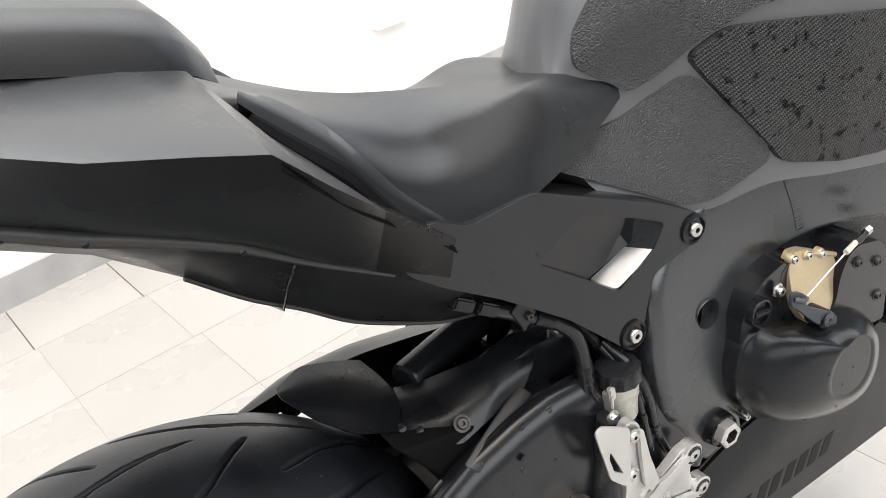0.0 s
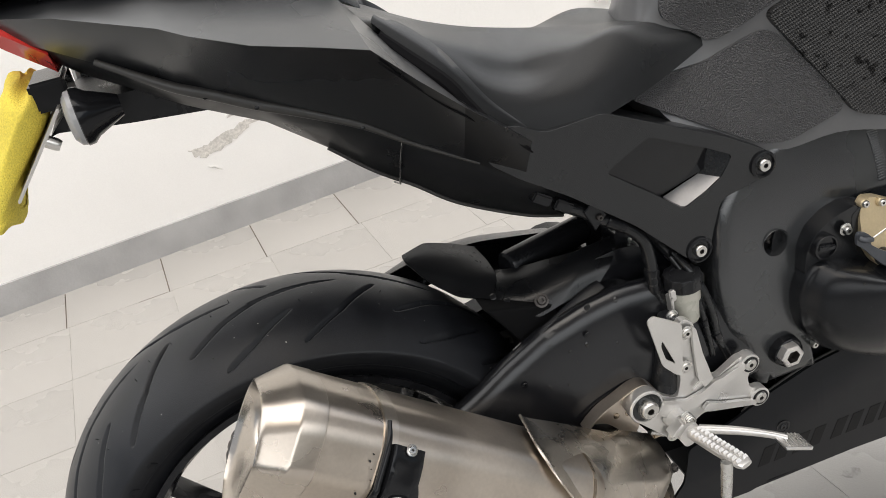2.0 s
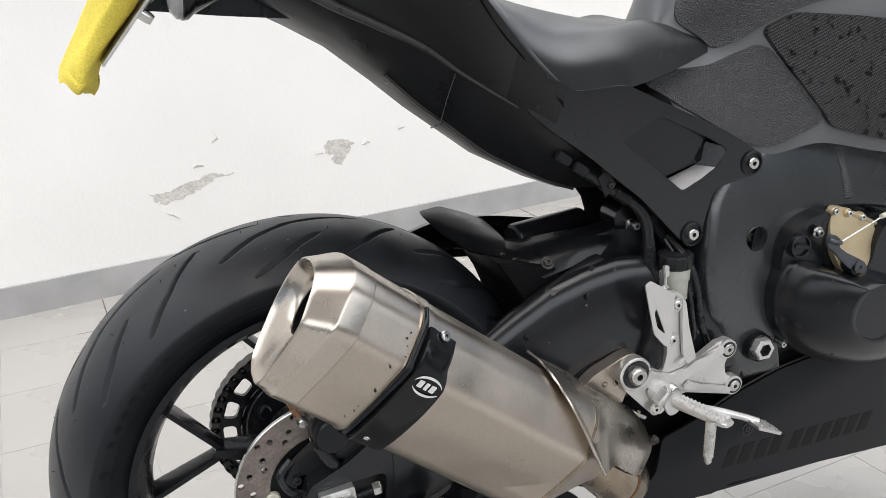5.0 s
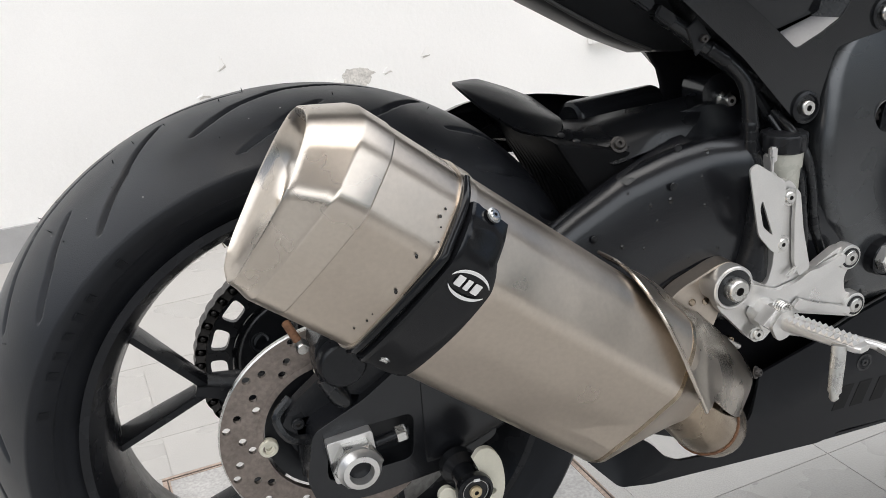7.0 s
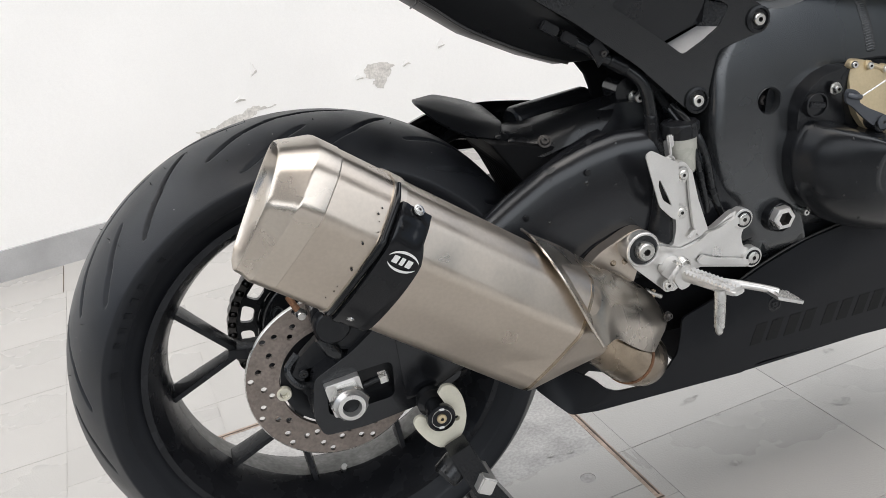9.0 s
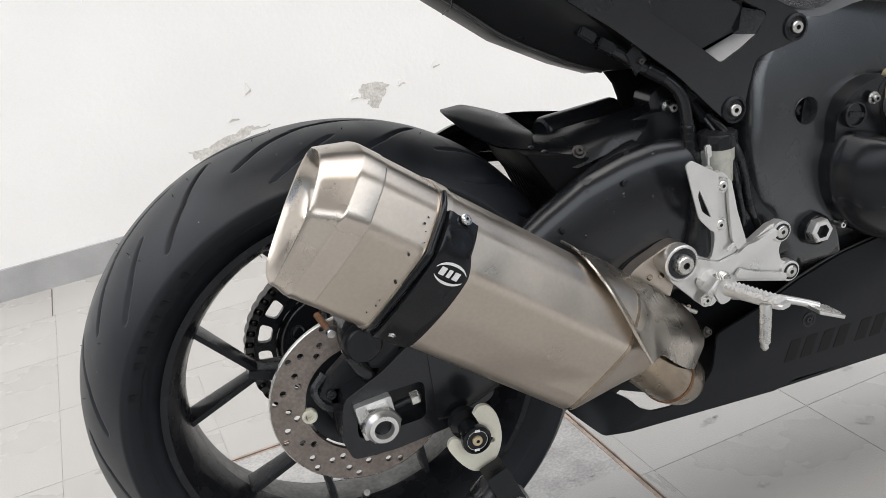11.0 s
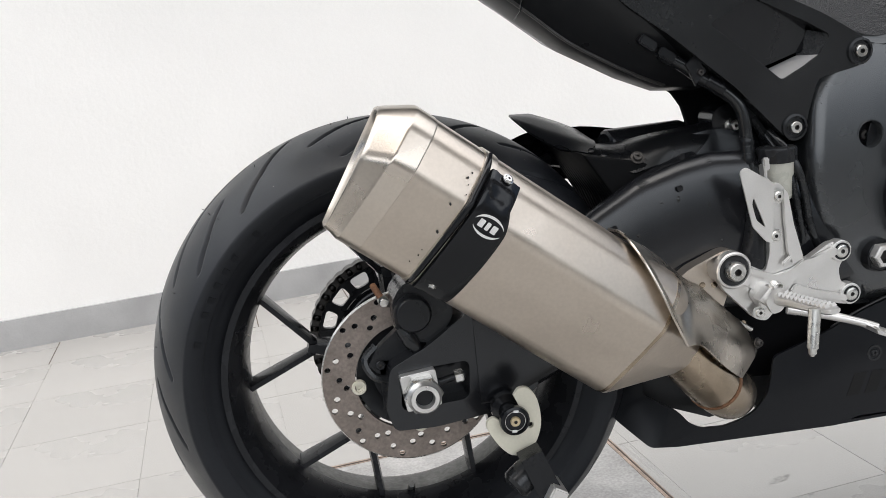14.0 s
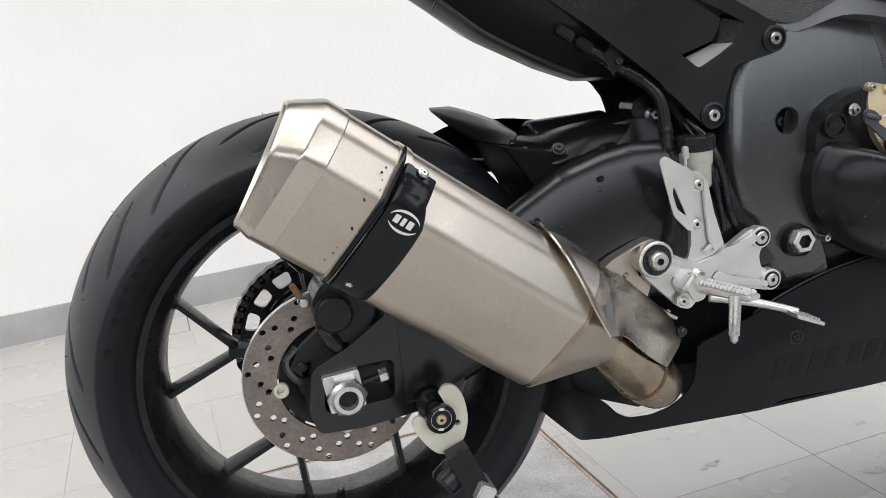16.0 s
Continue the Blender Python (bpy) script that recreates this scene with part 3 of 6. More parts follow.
# raised ring and letter bars on the side wall
for k in range(9):
    a = radians(128 + 4.2 * k)
    m = Matrix.Translation((0.2585 * math.cos(a), -0.0932, 0.2585 * math.sin(a))) @ Matrix.Rotation(-a, 4, "Y") @ Matrix.Rotation(radians(-35), 4, "Z")
    if k not in (1, 7):
        part("sidewall_letter", box((0.011, 0.0012, 0.0075), (0, 0.0004, 0), 0.0004, m), M_RUBBER, tyre)
part("sidewall_ring", lathe([(0.2465, 0.0838), (0.2495, 0.0872), (0.2525, 0.0892), (0.2535, 0.0876), (0.249, 0.084)], (0, 0, 0), (0, -1, 0), 96, closed=True), M_RUBBER, tyre)

# rim: barrel, flanges, hub, spokes
rim_prof = [(0.222, -0.078), (0.228, -0.074), (0.227, -0.068), (0.219, -0.064), (0.213, -0.055), (0.206, -0.035), (0.2045, -0.005), (0.2045, 0.006), (0.206, 0.035), (0.213, 0.055), (0.219, 0.064), (0.227, 0.068), (0.228, 0.074), (0.222, 0.078), (0.214, 0.066), (0.208, 0.056), (0.2, 0.035), (0.1975, 0.006), (0.1975, -0.005), (0.2, -0.035), (0.208, -0.056), (0.214, -0.066)]
rim = part("rim", lathe(rim_prof, (0, 0, 0), (0, -1, 0), 128, closed=True), M_RIMDUST, wheel, "dusty dark alloy rim barrel")
rim.data.materials.append(M_RIM)
for f in rim.data.polygons:
    f.material_index = 1 if f.center.y < -0.004 or f.center.y > 0.050 else 0
for hand in (-1, 1):
    lip = [(0.2225, 0.0745), (0.2295, 0.0765), (0.2295, 0.0795), (0.2215, 0.0795), (0.214, 0.0675), (0.2085, 0.0575), (0.2115, 0.0575)]
    part("rim_lip", lathe([(r, h * hand) for r, h in lip], (0, 0, 0), (0, -1, 0), 128, closed=True), M_RIM, rim)
part("hub", lathe([(0.022, -0.075), (0.050, -0.072), (0.056, -0.05), (0.046, -0.02), (0.046, 0.02), (0.058, 0.05), (0.058, 0.075), (0.022, 0.078)], (0, 0, 0), (0, -1, 0), 40), M_RIM, wheel)
SPOKES, SPOKE_PHASE = 5, radians(22.0)


def spoke_bar(p, q, w0, w1, t0, t1):
    """A tapered bar between two points of the wheel's plane, rounded on its edges."""
    p, q = Vector(p), Vector(q)
    d = (q - p).normalized()
    s = Vector((-d.z, 0, d.x))
    rings = []
    for u in (0, 0.25, 0.5, 0.75, 1):
        c = p.lerp(q, u)
        w, t = w0 + (w1 - w0) * u, t0 + (t1 - t0) * u
        rings.append([c + s * a * w + Vector((0, b * t, 0)) for a, b in ((-1, -0.45), (-0.6, -1), (0.6, -1), (1, -0.45), (1, 0.45), (0.6, 1), (-0.6, 1), (-1, 0.45))])
    return loft(rings)


for k in range(SPOKES):
    a = SPOKE_PHASE + 2 * math.pi * k / SPOKES
    at = lambda r, da, y=0.0: (r * math.cos(a + da), y, r * math.sin(a + da))
    stem = part("spoke", spoke_bar(at(0.048, 0), at(0.124, 0), 0.0155, 0.0085, 0.024, 0.015), M_RIM, wheel, "Y-shaped black spoke")
    for da in (-0.305, 0.305):
        part("spoke_arm", spoke_bar(at(0.114, da * 0.1), at(0.203, da), 0.0056, 0.0052, 0.013, 0.020), M_RIM, stem)
part("air_valve", tube([(-0.03 + 0.02, -0.004, -0.199), (-0.01, -0.022, -0.182)], [0.006, 0.0045], 12), M_STEEL, wheel)

# brake disc, 220 mm, on the camera's side
DISC_Y = -0.088


def disc_mesh():
    bm = bmesh.new()
    loops = [circle(0, 0, 0.110, 96), circle(0, 0, 0.0745, 72)]
    for k in range(48):
        a = 2 * math.pi * (k + 0.3) / 48
        r = (0.0805, 0.0955, 0.1035, 0.0885)[k % 4]
        loops.append(circle(r * math.cos(a), r * math.sin(a), 0.0040, 12))
    return plate(loops[0], DISC_Y - 0.0025, DISC_Y + 0.0025, 0.0, holes=loops[1:], bm=bm)


disc = part("brake_disc", disc_mesh(), M_DISC, wheel, "worn drilled steel brake disc")
part("disc_edge", lathe([(0.1095, -DISC_Y - 0.003), (0.1108, -DISC_Y - 0.0022), (0.1108, -DISC_Y + 0.0022), (0.1095, -DISC_Y + 0.003)], (0, 0, 0), (0, -1, 0), 96, closed=True), M_STEEL, disc)
part("disc_carrier", lathe([(0.0752, -DISC_Y - 0.003), (0.0752, -DISC_Y + 0.003), (0.0695, -DISC_Y + 0.0035), (0.0695, -DISC_Y - 0.0035)], (0, 0, 0), (0, -1, 0), 72, closed=True), M_DISC, disc, "grey inner ring of the disc")
for k in range(4):
    a = radians(184 + 90 * k)
    x, z = 0.066 * math.cos(a), 0.066 * math.sin(a)
    part("disc_lug", lathe([(0.0095, 0.0), (0.0095, 0.005), (0.0085, 0.0065), (0.0058, 0.0065), (0.005, 0.004), (0.003, 0.004), (0.0028, 0.001)], (x, DISC_Y + 0.001, z), (0, -1, 0), 18), M_CREAM, disc, "greenish zinc disc bolt")

part("hub_flange", lathe([(0.020, -DISC_Y - 0.018), (0.0655, -DISC_Y - 0.016), (0.0672, -DISC_Y - 0.010), (0.0672, -DISC_Y - 0.004), (0.052, -DISC_Y - 0.006), (0.046, -DISC_Y - 0.012), (0.020, -DISC_Y - 0.012)], (0, 0, 0), (0, -1, 0), 48, closed=True), M_UNDER, wheel, "dark hub flange inside the disc")

# sprocket and chain on the far side
SPR_Y = 0.082
spr_holes = []
for k in range(16):
    a0 = 2 * math.pi * k / 16 + 0.02
    loop = [((r * math.cos(a0 + d)), r * math.sin(a0 + d)) for r, d in ((0.083, -0.125), (0.101, -0.135), (0.101, 0.135), (0.083, 0.125))]
    spr_holes.append(round_corners(loop, 0.006, 3))
teeth = []
for k in range(43 * 4):
    r = 0.1145 if k % 4 in (0, 1) else 0.108
    a = 2 * math.pi * k / (43 * 4)
    teeth.append((r * math.cos(a), r * math.sin(a)))
sprocket = part("sprocket", plate(teeth, SPR_Y, SPR_Y + 0.007, 0.0, holes=spr_holes), M_PLASTIC, wheel, "black rear sprocket with cut-outs")
carrier = part("sprocket_carrier", lathe([(0.040, -0.030), (0.052, -0.036), (0.070, -0.058), (0.0775, -0.070), (0.0775, -0.080), (0.03, -0.081)], (0, 0, 0), (0, -1, 0), 56), M_GLOSS, wheel, "glossy black sprocket carrier")
for k in range(6):
    a = radians(20 + 60 * k)
    n = Vector((0.55 * math.cos(a), -0.84, 0.55 * math.sin(a)))
    bm = lathe([(0.0105, -0.004), (0.0105, 0.0006), (0.0085, 0.0010), (0.0080, -0.002), (0.0, -0.002)], (0.0605 * math.cos(a), 0.0455, 0.0605 * math.sin(a)), n, 20)
    part("carrier_pocket", bm, M_UNDER, carrier)
for k in range(5):
    a = radians(40 + 72 * k)
    part("carrier_post", lathe([(0.010, 0), (0.010, 0.014), (0.007, 0.016)], (0.052 * math.cos(a), SPR_Y - 0.002, 0.052 * math.sin(a)), (0, -1, 0), 14), M_ALU, wheel)
chain = new("chain")
chain.parent = bike
link_bm = plate(round_corners([(-0.0125, -0.0062), (-0.004, -0.0062), (0, -0.0048), (0.004, -0.0062), (0.0125, -0.0062), (0.0125, 0.0062), (0.004, 0.0062), (0, 0.0048), (-0.004, 0.0062), (-0.0125, 0.0062)], 0.005, 3), -0.010, 0.010, 0.001, 1)
for x in (-0.0079, 0.0079):
    lathe([(0.003, 0), (0.003, 0.0215), (0.0015, 0.0225)], (x, 0.0107, 0), (0, -1, 0), 8, bm=link_bm)
links = []
PITCH = 0.0159
r_ch = 0.1112
n_arc = int(math.pi * r_ch / PITCH) + 5
for k in range(n_arc):
    a = radians(72) + k * PITCH / r_ch
    links.append((r_ch * math.cos(a), AXLE + r_ch * math.sin(a), math.degrees(a) + 90))
for k in range(1, 26):
    a = radians(72)
    links.append((r_ch * math.cos(a) + k * PITCH * 0.985, AXLE + r_ch * math.sin(a) - k * PITCH * 0.10, -6))
    a = radians(72) + (n_arc - 1) * PITCH / r_ch
    links.append((r_ch * math.cos(a) + k * PITCH * 0.97, AXLE + r_ch * math.sin(a) + k * PITCH * 0.18, 10.5))
first = None
for x, z, turn in links:
    if first is None:
        first = part("chain_link", link_bm, M_CHAIN, chain)
        ob = first
    else:
        ob = new("chain_link", first.data)
        ob.parent = chain
    ob.matrix_basis = pose(x, SPR_Y + 0.004, z, 0, -turn, 0)

# swingarm


def arm_in(x, z):
    """The arm runs wider at its rear end."""
    return -0.018 * max(0.0, min(1.0, (0.25 - x) / 0.25))


slot = round_corners([(-0.022, 0.374), (0.062, 0.374), (0.066, 0.422), (-0.016, 0.422)], 0.010, 4)
ARM_REAR = [(-0.040, 0.378), (-0.032, 0.350), (0.02, 0.346), (0.10, 0.350), (0.150, 0.370), (0.150, 0.520), (0.13, 0.514), (0.075, 0.484), (0.02, 0.450), (-0.030, 0.428)]
swingarm = part("swingarm", plate(ARM_REAR, -0.124, -0.070, 0.010, 4, holes=[slot], yf=arm_in, rounded=0.008), M_ARM, bike, "black aluminium swingarm")
# the long beam, rounded over towards its upper edge
low = [(0.07, 0.349), (0.10, 0.350), (0.19, 0.385), (0.34, 0.430), (0.48, 0.425), (0.62, 0.440)]
high = [(0.07, 0.481), (0.13, 0.518), (0.205, 0.552), (0.25, 0.577), (0.30, 0.603), (0.355, 0.618), (0.40, 0.624), (0.45, 0.620), (0.49, 0.60), (0.55, 0.56), (0.62, 0.520)]
rings = []
for k in range(45):
    x = 0.075 + 0.545 * k / 44
    zb, zt = float(interp(low, x)[0]), float(interp(high, x)[0])
    grow = min(1.0, (x - 0.06) / 0.12)
    ring = []
    for i in range(17):
        v = i / 16
        y = -0.125 - 0.007 * grow + 0.017 * grow * max(0.0, (v - 0.4) / 0.6) ** 2.0 + 0.014 * max(0.0, (0.15 - v) / 0.15) ** 2 + 0.006 * max(0.0, (v - 0.93) / 0.07) ** 2
        ring.append((x, y + arm_in(x, 0), zb + (zt - zb) * v))
    rings.append(ring + [(x, -0.098 + arm_in(x, 0), zt + 0.001), (x, -0.085 + arm_in(x, 0), zt - 0.008), (x, -0.070, zb + 0.004)])
part("arm_beam", loft(rings), M_ARM, swingarm, sharp=50)
part("slot_back", plate([(-0.04, 0.366), (0.075, 0.366), (0.075, 0.43), (-0.04, 0.43)], -0.112, -0.098, 0.001), M_GLOSS, swingarm)
part("far_arm", plate([(-0.045, 0.36), (0.1, 0.35), (0.34, 0.43), (0.62, 0.44), (0.62, 0.52), (0.45, 0.56), (0.2, 0.50), (-0.040, 0.42)], 0.105, 0.14, 0.012, 3, rounded=0.012), M_MATT, swingarm)
part("cross_tube", tube([(0.40, -0.11, 0.56), (0.40, 0.12, 0.56)], 0.055, 20), M_MATT, swingarm)
part("arm_gusset", plate([(0.34, 0.60), (0.40, 0.625), (0.432, 0.640), (0.430, 0.663), (0.441, 0.674), (0.457, 0.677), (0.473, 0.670), (0.484, 0.650), (0.486, 0.615), (0.49, 0.56), (0.40, 0.54)], -0.050, -0.012, 0.006, 3, rounded=0.008), M_ARM, swingarm, "black shock mount of the swingarm")
# shoulder of the arm, with its flat weld bead
part("arm_shoulder", plate([(0.306, 0.584), (0.322, 0.606), (0.350, 0.628), (0.382, 0.643), (0.43, 0.648), (0.48, 0.640), (0.52, 0.60), (0.48, 0.53), (0.36, 0.53)], -0.080, -0.045, 0.014, 4, rounded=0.012, yf=lambda x, z: 0.020 * max(0.0, min(1.0, (z - 0.590) / 0.05))), M_ARM, swingarm)
bead = smooth_line([(0.300, -0.1105, 0.6005), (0.320, -0.104, 0.6070), (0.345, -0.095, 0.6130), (0.370, -0.087, 0.6185), (0.390, -0.080, 0.622)], 40)
bm = bmesh.new()
for i, p in enumerate(bead):
    d = Vector(bead[min(i + 1, 39)]) - Vector(bead[max(i - 1, 0)])
    d.normalize()
    n = Vector((-0.1, -0.5, 0.85))
    n = (n - d * n.dot(d)).normalized()
    q = Matrix((d, d.cross(n), n)).transposed().to_4x4()
    m = Matrix.Translation(Vector(p)) @ q @ Matrix.Diagonal((0.0022, 0.0090, 0.0010, 1))
    bmesh.ops.create_uvsphere(bm, u_segments=8, v_segments=5, radius=1, matrix=m)
tagged(part("weld_bead", bm, M_ARM, swingarm), kind="stuff")
# dark glossy blotches on the arm, as thin discs
for x, z in ((0.262, 0.552), (0.348, 0.590), (0.352, 0.628)):
    part("arm_plug", lathe([(0.0042, 0), (0.0038, 0.0006), (0.002, 0.0009)], (x, -0.1255, z), (0, -1, 0), 9), M_GLOSS, swingarm)

# axle block, nut and adjuster
axle_block = part("axle_block", plate(round_corners([(-0.016, 0.3755), (0.026, 0.378), (0.022, 0.4235), (-0.021, 0.4205)], 0.003, 2), -0.152, -0.136, 0.0015), M_ALU, bike, "silver axle adjuster block")
hex_nut("axle_nut", (0.004, -0.152, AXLE), 0.0235, 0.013, axle_block, M_STEEL)
part("axle_end", lathe([(0.0205, 0), (0.0205, 0.006), (0.018, 0.009), (0.0165, 0.013), (0.0115, 0.0135), (0.0105, 0.002)], (0.004, -0.161, AXLE), (0, -1, 0), 32), M_ALU, axle_block)
# black disc on the bore's floor that paints its shade
part("axle_bore", lathe([(0.0108, 0), (0.0106, 0.0008), (0.002, 0.0008)], (0.004, -0.1645, AXLE), (0, -1, 0), 24), M_GLOSS, axle_block)
part("adjuster_bolt", tube([(0.026, -0.140, 0.402), (0.058, -0.140, 0.407)], 0.0045, 10), M_PLASTIC, axle_block)
hex_nut("adjuster_nut", (0.046, -0.140, 0.405), 0.0085, 0.010, axle_block, M_STEEL, (1, 0, 0.12))

# brake caliper under the silencer
caliper = part("brake_caliper", plate(round_corners([(-0.014, 0.458), (0.03, 0.446), (0.056, 0.480), (0.045, 0.520), (0.0, 0.528), (-0.018, 0.505)], 0.012, 3), -0.130, -0.072, 0.008, 2), M_PLASTIC, bike, "black rear brake caliper")
part("caliper_piston", lathe([(0.022, 0), (0.022, 0.012), (0.019, 0.016), (0.013, 0.016)], (0.005, -0.130, 0.490), (0, -1, 0), 28), M_PLASTIC, caliper)
part("caliper_pin", tube([(-0.034, -0.098, 0.520), (-0.027, -0.119, 0.508)], 0.0040, 14), M_RUST, caliper, "rusty caliper pin")
bolt("caliper_bolt", (-0.026, -0.117, 0.506), 0.0062, caliper, M_STEEL, (0.1, -1, -0.2), 0.009, False, False)
part("caliper_boot", tube([(-0.010, -0.128, 0.474), (0.000, -0.132, 0.455), (0.006, -0.132, 0.444)], [0.0085, 0.010, 0.007], 12), M_HOSE, caliper)
part("caliper_bracket", plate([(-0.046, 0.405), (-0.015, 0.42), (0.03, 0.46), (0.0, 0.475), (-0.040, 0.445), (-0.056, 0.42)], -0.112, -0.098, 0.004, 2, rounded=0.01), M_PLASTIC, caliper)
part("brake_hose", tube([(-0.04, -0.10, 0.445), (-0.055, -0.105, 0.43), (-0.045, -0.112, 0.41), (-0.02, -0.11, 0.405)], 0.0055, 8, 14), M_HOSE, caliper)
bolt("bracket_screw", (-0.038, -0.1125, 0.425), 0.006, caliper, M_PLASTIC, head=0.004, washer=False)

# silencer: s runs from front to rear along D, u upwards across it
D, U = Vector((-0.777, 0, 0.6295)), Vector((0.6295, 0, 0.777))


def sp(s, y, u):
    return D * s + U * u + Vector((0, y, 0))


CAN = [(-0.215, 0.430), (-0.246, 0.4285), (-0.262, 0.437), (-0.281, 0.482), (-0.296, 0.527), (-0.279, 0.566), (-0.262, 0.5805), (-0.235, 0.584), (-0.205, 0.580), (-0.178, 0.570), (-0.160, 0.550), (-0.152, 0.530), (-0.150, 0.505), (-0.165, 0.455), (-0.180, 0.436)]
CAN_C = (-0.222, 0.508)


def can_ring(s, k=1.0, c=CAN_C, grow=0.0, outline=None):
    pts = []
    for y, u in (outline or CAN):
        dy, du = y - c[0], u - c[1]
        f = k + grow / max(0.02, math.hypot(dy, du))
        pts.append((c[0] + dy * f, c[1] + du * f))
    loop = round_corners(pts, 0.008, 3)
    return [sp(s, y, u) for y, u in loop]


silencer = new("exhaust_silencer")
silencer.parent = bike
silencer["label"] = "brushed titanium silencer with an angular section"
part("sleeve", loft([can_ring(0.108, 0.985), can_ring(0.112), can_ring(0.26), can_ring(0.4225)], caps=False), M_TITAN, silencer, "brushed titanium sleeve")


def cap_ring(s, ky, ku, grow=0.0):
    """The cap's outline, drawn in towards its lower middle."""
    pts = [(-0.225 + (y + 0.225) * ky, 0.45 + (u - 0.45) * ku) for y, u in CAN]
    w = max(0.0, min(1.0, (s - 0.445) * 40))
    return [sp(s - w * (0.12 * max(0.0, y + 0.215) + 0.13 * max(0.0, 0.56 - u)), y, u) for y, u in round_corners(pts, 0.008, 3)]


def blend_ring(s, ky, ku, r, mix, hole_c=(-0.219, 0.520)):
    """A ring between the cap's outline and the round outlet."""
    out = []
    for p in cap_ring(s, ky, ku):
        y, u = p.y, p.dot(U)
        a = math.atan2(u - hole_c[1], y - hole_c[0])
        q = sp(s, hole_c[0] + r * math.cos(a), hole_c[1] + r * 1.12 * math.sin(a))
        out.append(p.lerp(q, mix))
    return out


cap_steps = [cap_ring(*r) for r in ((0.4215, 1.0, 1.0), (0.4230, 1.012, 1.006), (0.4450, 1.010, 1.005), (0.4480, 0.992, 0.998), (0.4520, 0.960, 0.979), (0.4690, 0.858, 0.893), (0.4730, 0.828, 0.872), (0.4765, 0.800, 0.853), (0.4775, 0.772, 0.838), (0.4762, 0.744, 0.822))]
cap_steps += [blend_ring(*r) for r in ((0.472, 0.715, 0.805, 0.030, 0.06), (0.465, 0.68, 0.785, 0.032, 0.22), (0.458, 0.62, 0.75, 0.032, 0.52), (0.453, 0.55, 0.72, 0.031, 0.80), (0.4505, 0.5, 0.7, 0.030, 0.96), (0.4490, 0.5, 0.7, 0.0285, 1.0), (0.4465, 0.5, 0.7, 0.0276, 1.0), (0.40, 0.5, 0.7, 0.0275, 1.0))]
cap = loft(cap_steps, caps=False)
part("end_cap", cap, M_TITAN_BRIGHT, silencer, "polished end cap with a flared mouth")
part("outlet_pipe", loft([blend_ring(s, 0.5, 0.7, r, 1.0) for s, r in ((0.405, 0.0274), (0.4460, 0.0274), (0.4470, 0.0268), (0.4455, 0.0262), (0.300, 0.0255), (0.298, 0.002))], caps=False), M_SHADE_SOOT, silencer, "sooty black outlet")
# cone from the can down to the pipe


def circ_ring(c, d, r, ref):
    d = Vector(d).normalized()
    s1 = (Vector((0, -1, 0)) - d * -d.y).normalized()
    s2 = d.cross(s1)
    out = []
    for p in ref:
        v = p - Vector(c)
        a = math.atan2(v.dot(s2), v.dot(s1))
        out.append((a, Vector(c) + (s1 * math.cos(a) + s2 * math.sin(a)) * r))
    return [q for _, q in out]


ref = can_ring(0.112)
cone_rings = [can_ring(0.112, 1.0), can_ring(0.104, 0.985)]
c_end = Vector((0.303, -0.206, 0.420))
ring_end = circ_ring(c_end, -D, 0.034, [p + (c_end - sp(0.112, *CAN_C)) for p in ref])
for u in (0.25, 0.5, 0.75, 1.0):
    src = can_ring(0.104, 0.985)
    cone_rings.append([a.lerp(b, u).lerp(Vector(a).lerp(Vector(b), u ** 0.7), 0.8) for a, b in zip(src, ring_end)])
part("cone", loft(cone_rings, caps=False), M_TITAN, silencer, "titanium inlet cone with a weld seam")
pipe = part("link_pipe", tube([(0.296, -0.208, 0.428), (0.325, -0.198, 0.392), (0.356, -0.182, 0.356), (0.388, -0.152, 0.328), (0.406, -0.105, 0.314), (0.412, -0.05, 0.308), (0.415, 0.0, 0.305)], [0.0335, 0.033, 0.033, 0.034, 0.034, 0.034, 0.034], 28, 40), M_TITAN_HOT, silencer, "heat-tinted link pipe")
part("pipe_weld", tube([(0.3525, -0.1842, 0.3598), (0.3555, -0.1822, 0.3565)], 0.0342, 28), M_RUST, pipe)
part("cone_weld", loft_loop([can_ring(0.1085, 0.99), can_ring(0.1085, 1.004), can_ring(0.1125, 1.004), can_ring(0.1125, 0.99), can_ring(0.1085, 0.99)]), M_TITAN_HOT, silencer)
# clamp band with its black guard
part("clamp_strap", loft_loop([can_ring(0.350, 1.0), can_ring(0.350, 1.0, grow=0.0018), can_ring(0.3645, 1.0, grow=0.0018), can_ring(0.3645, 1.0), can_ring(0.350, 1.0)]), M_TITAN_BRIGHT, silencer, "polished clamp strap")


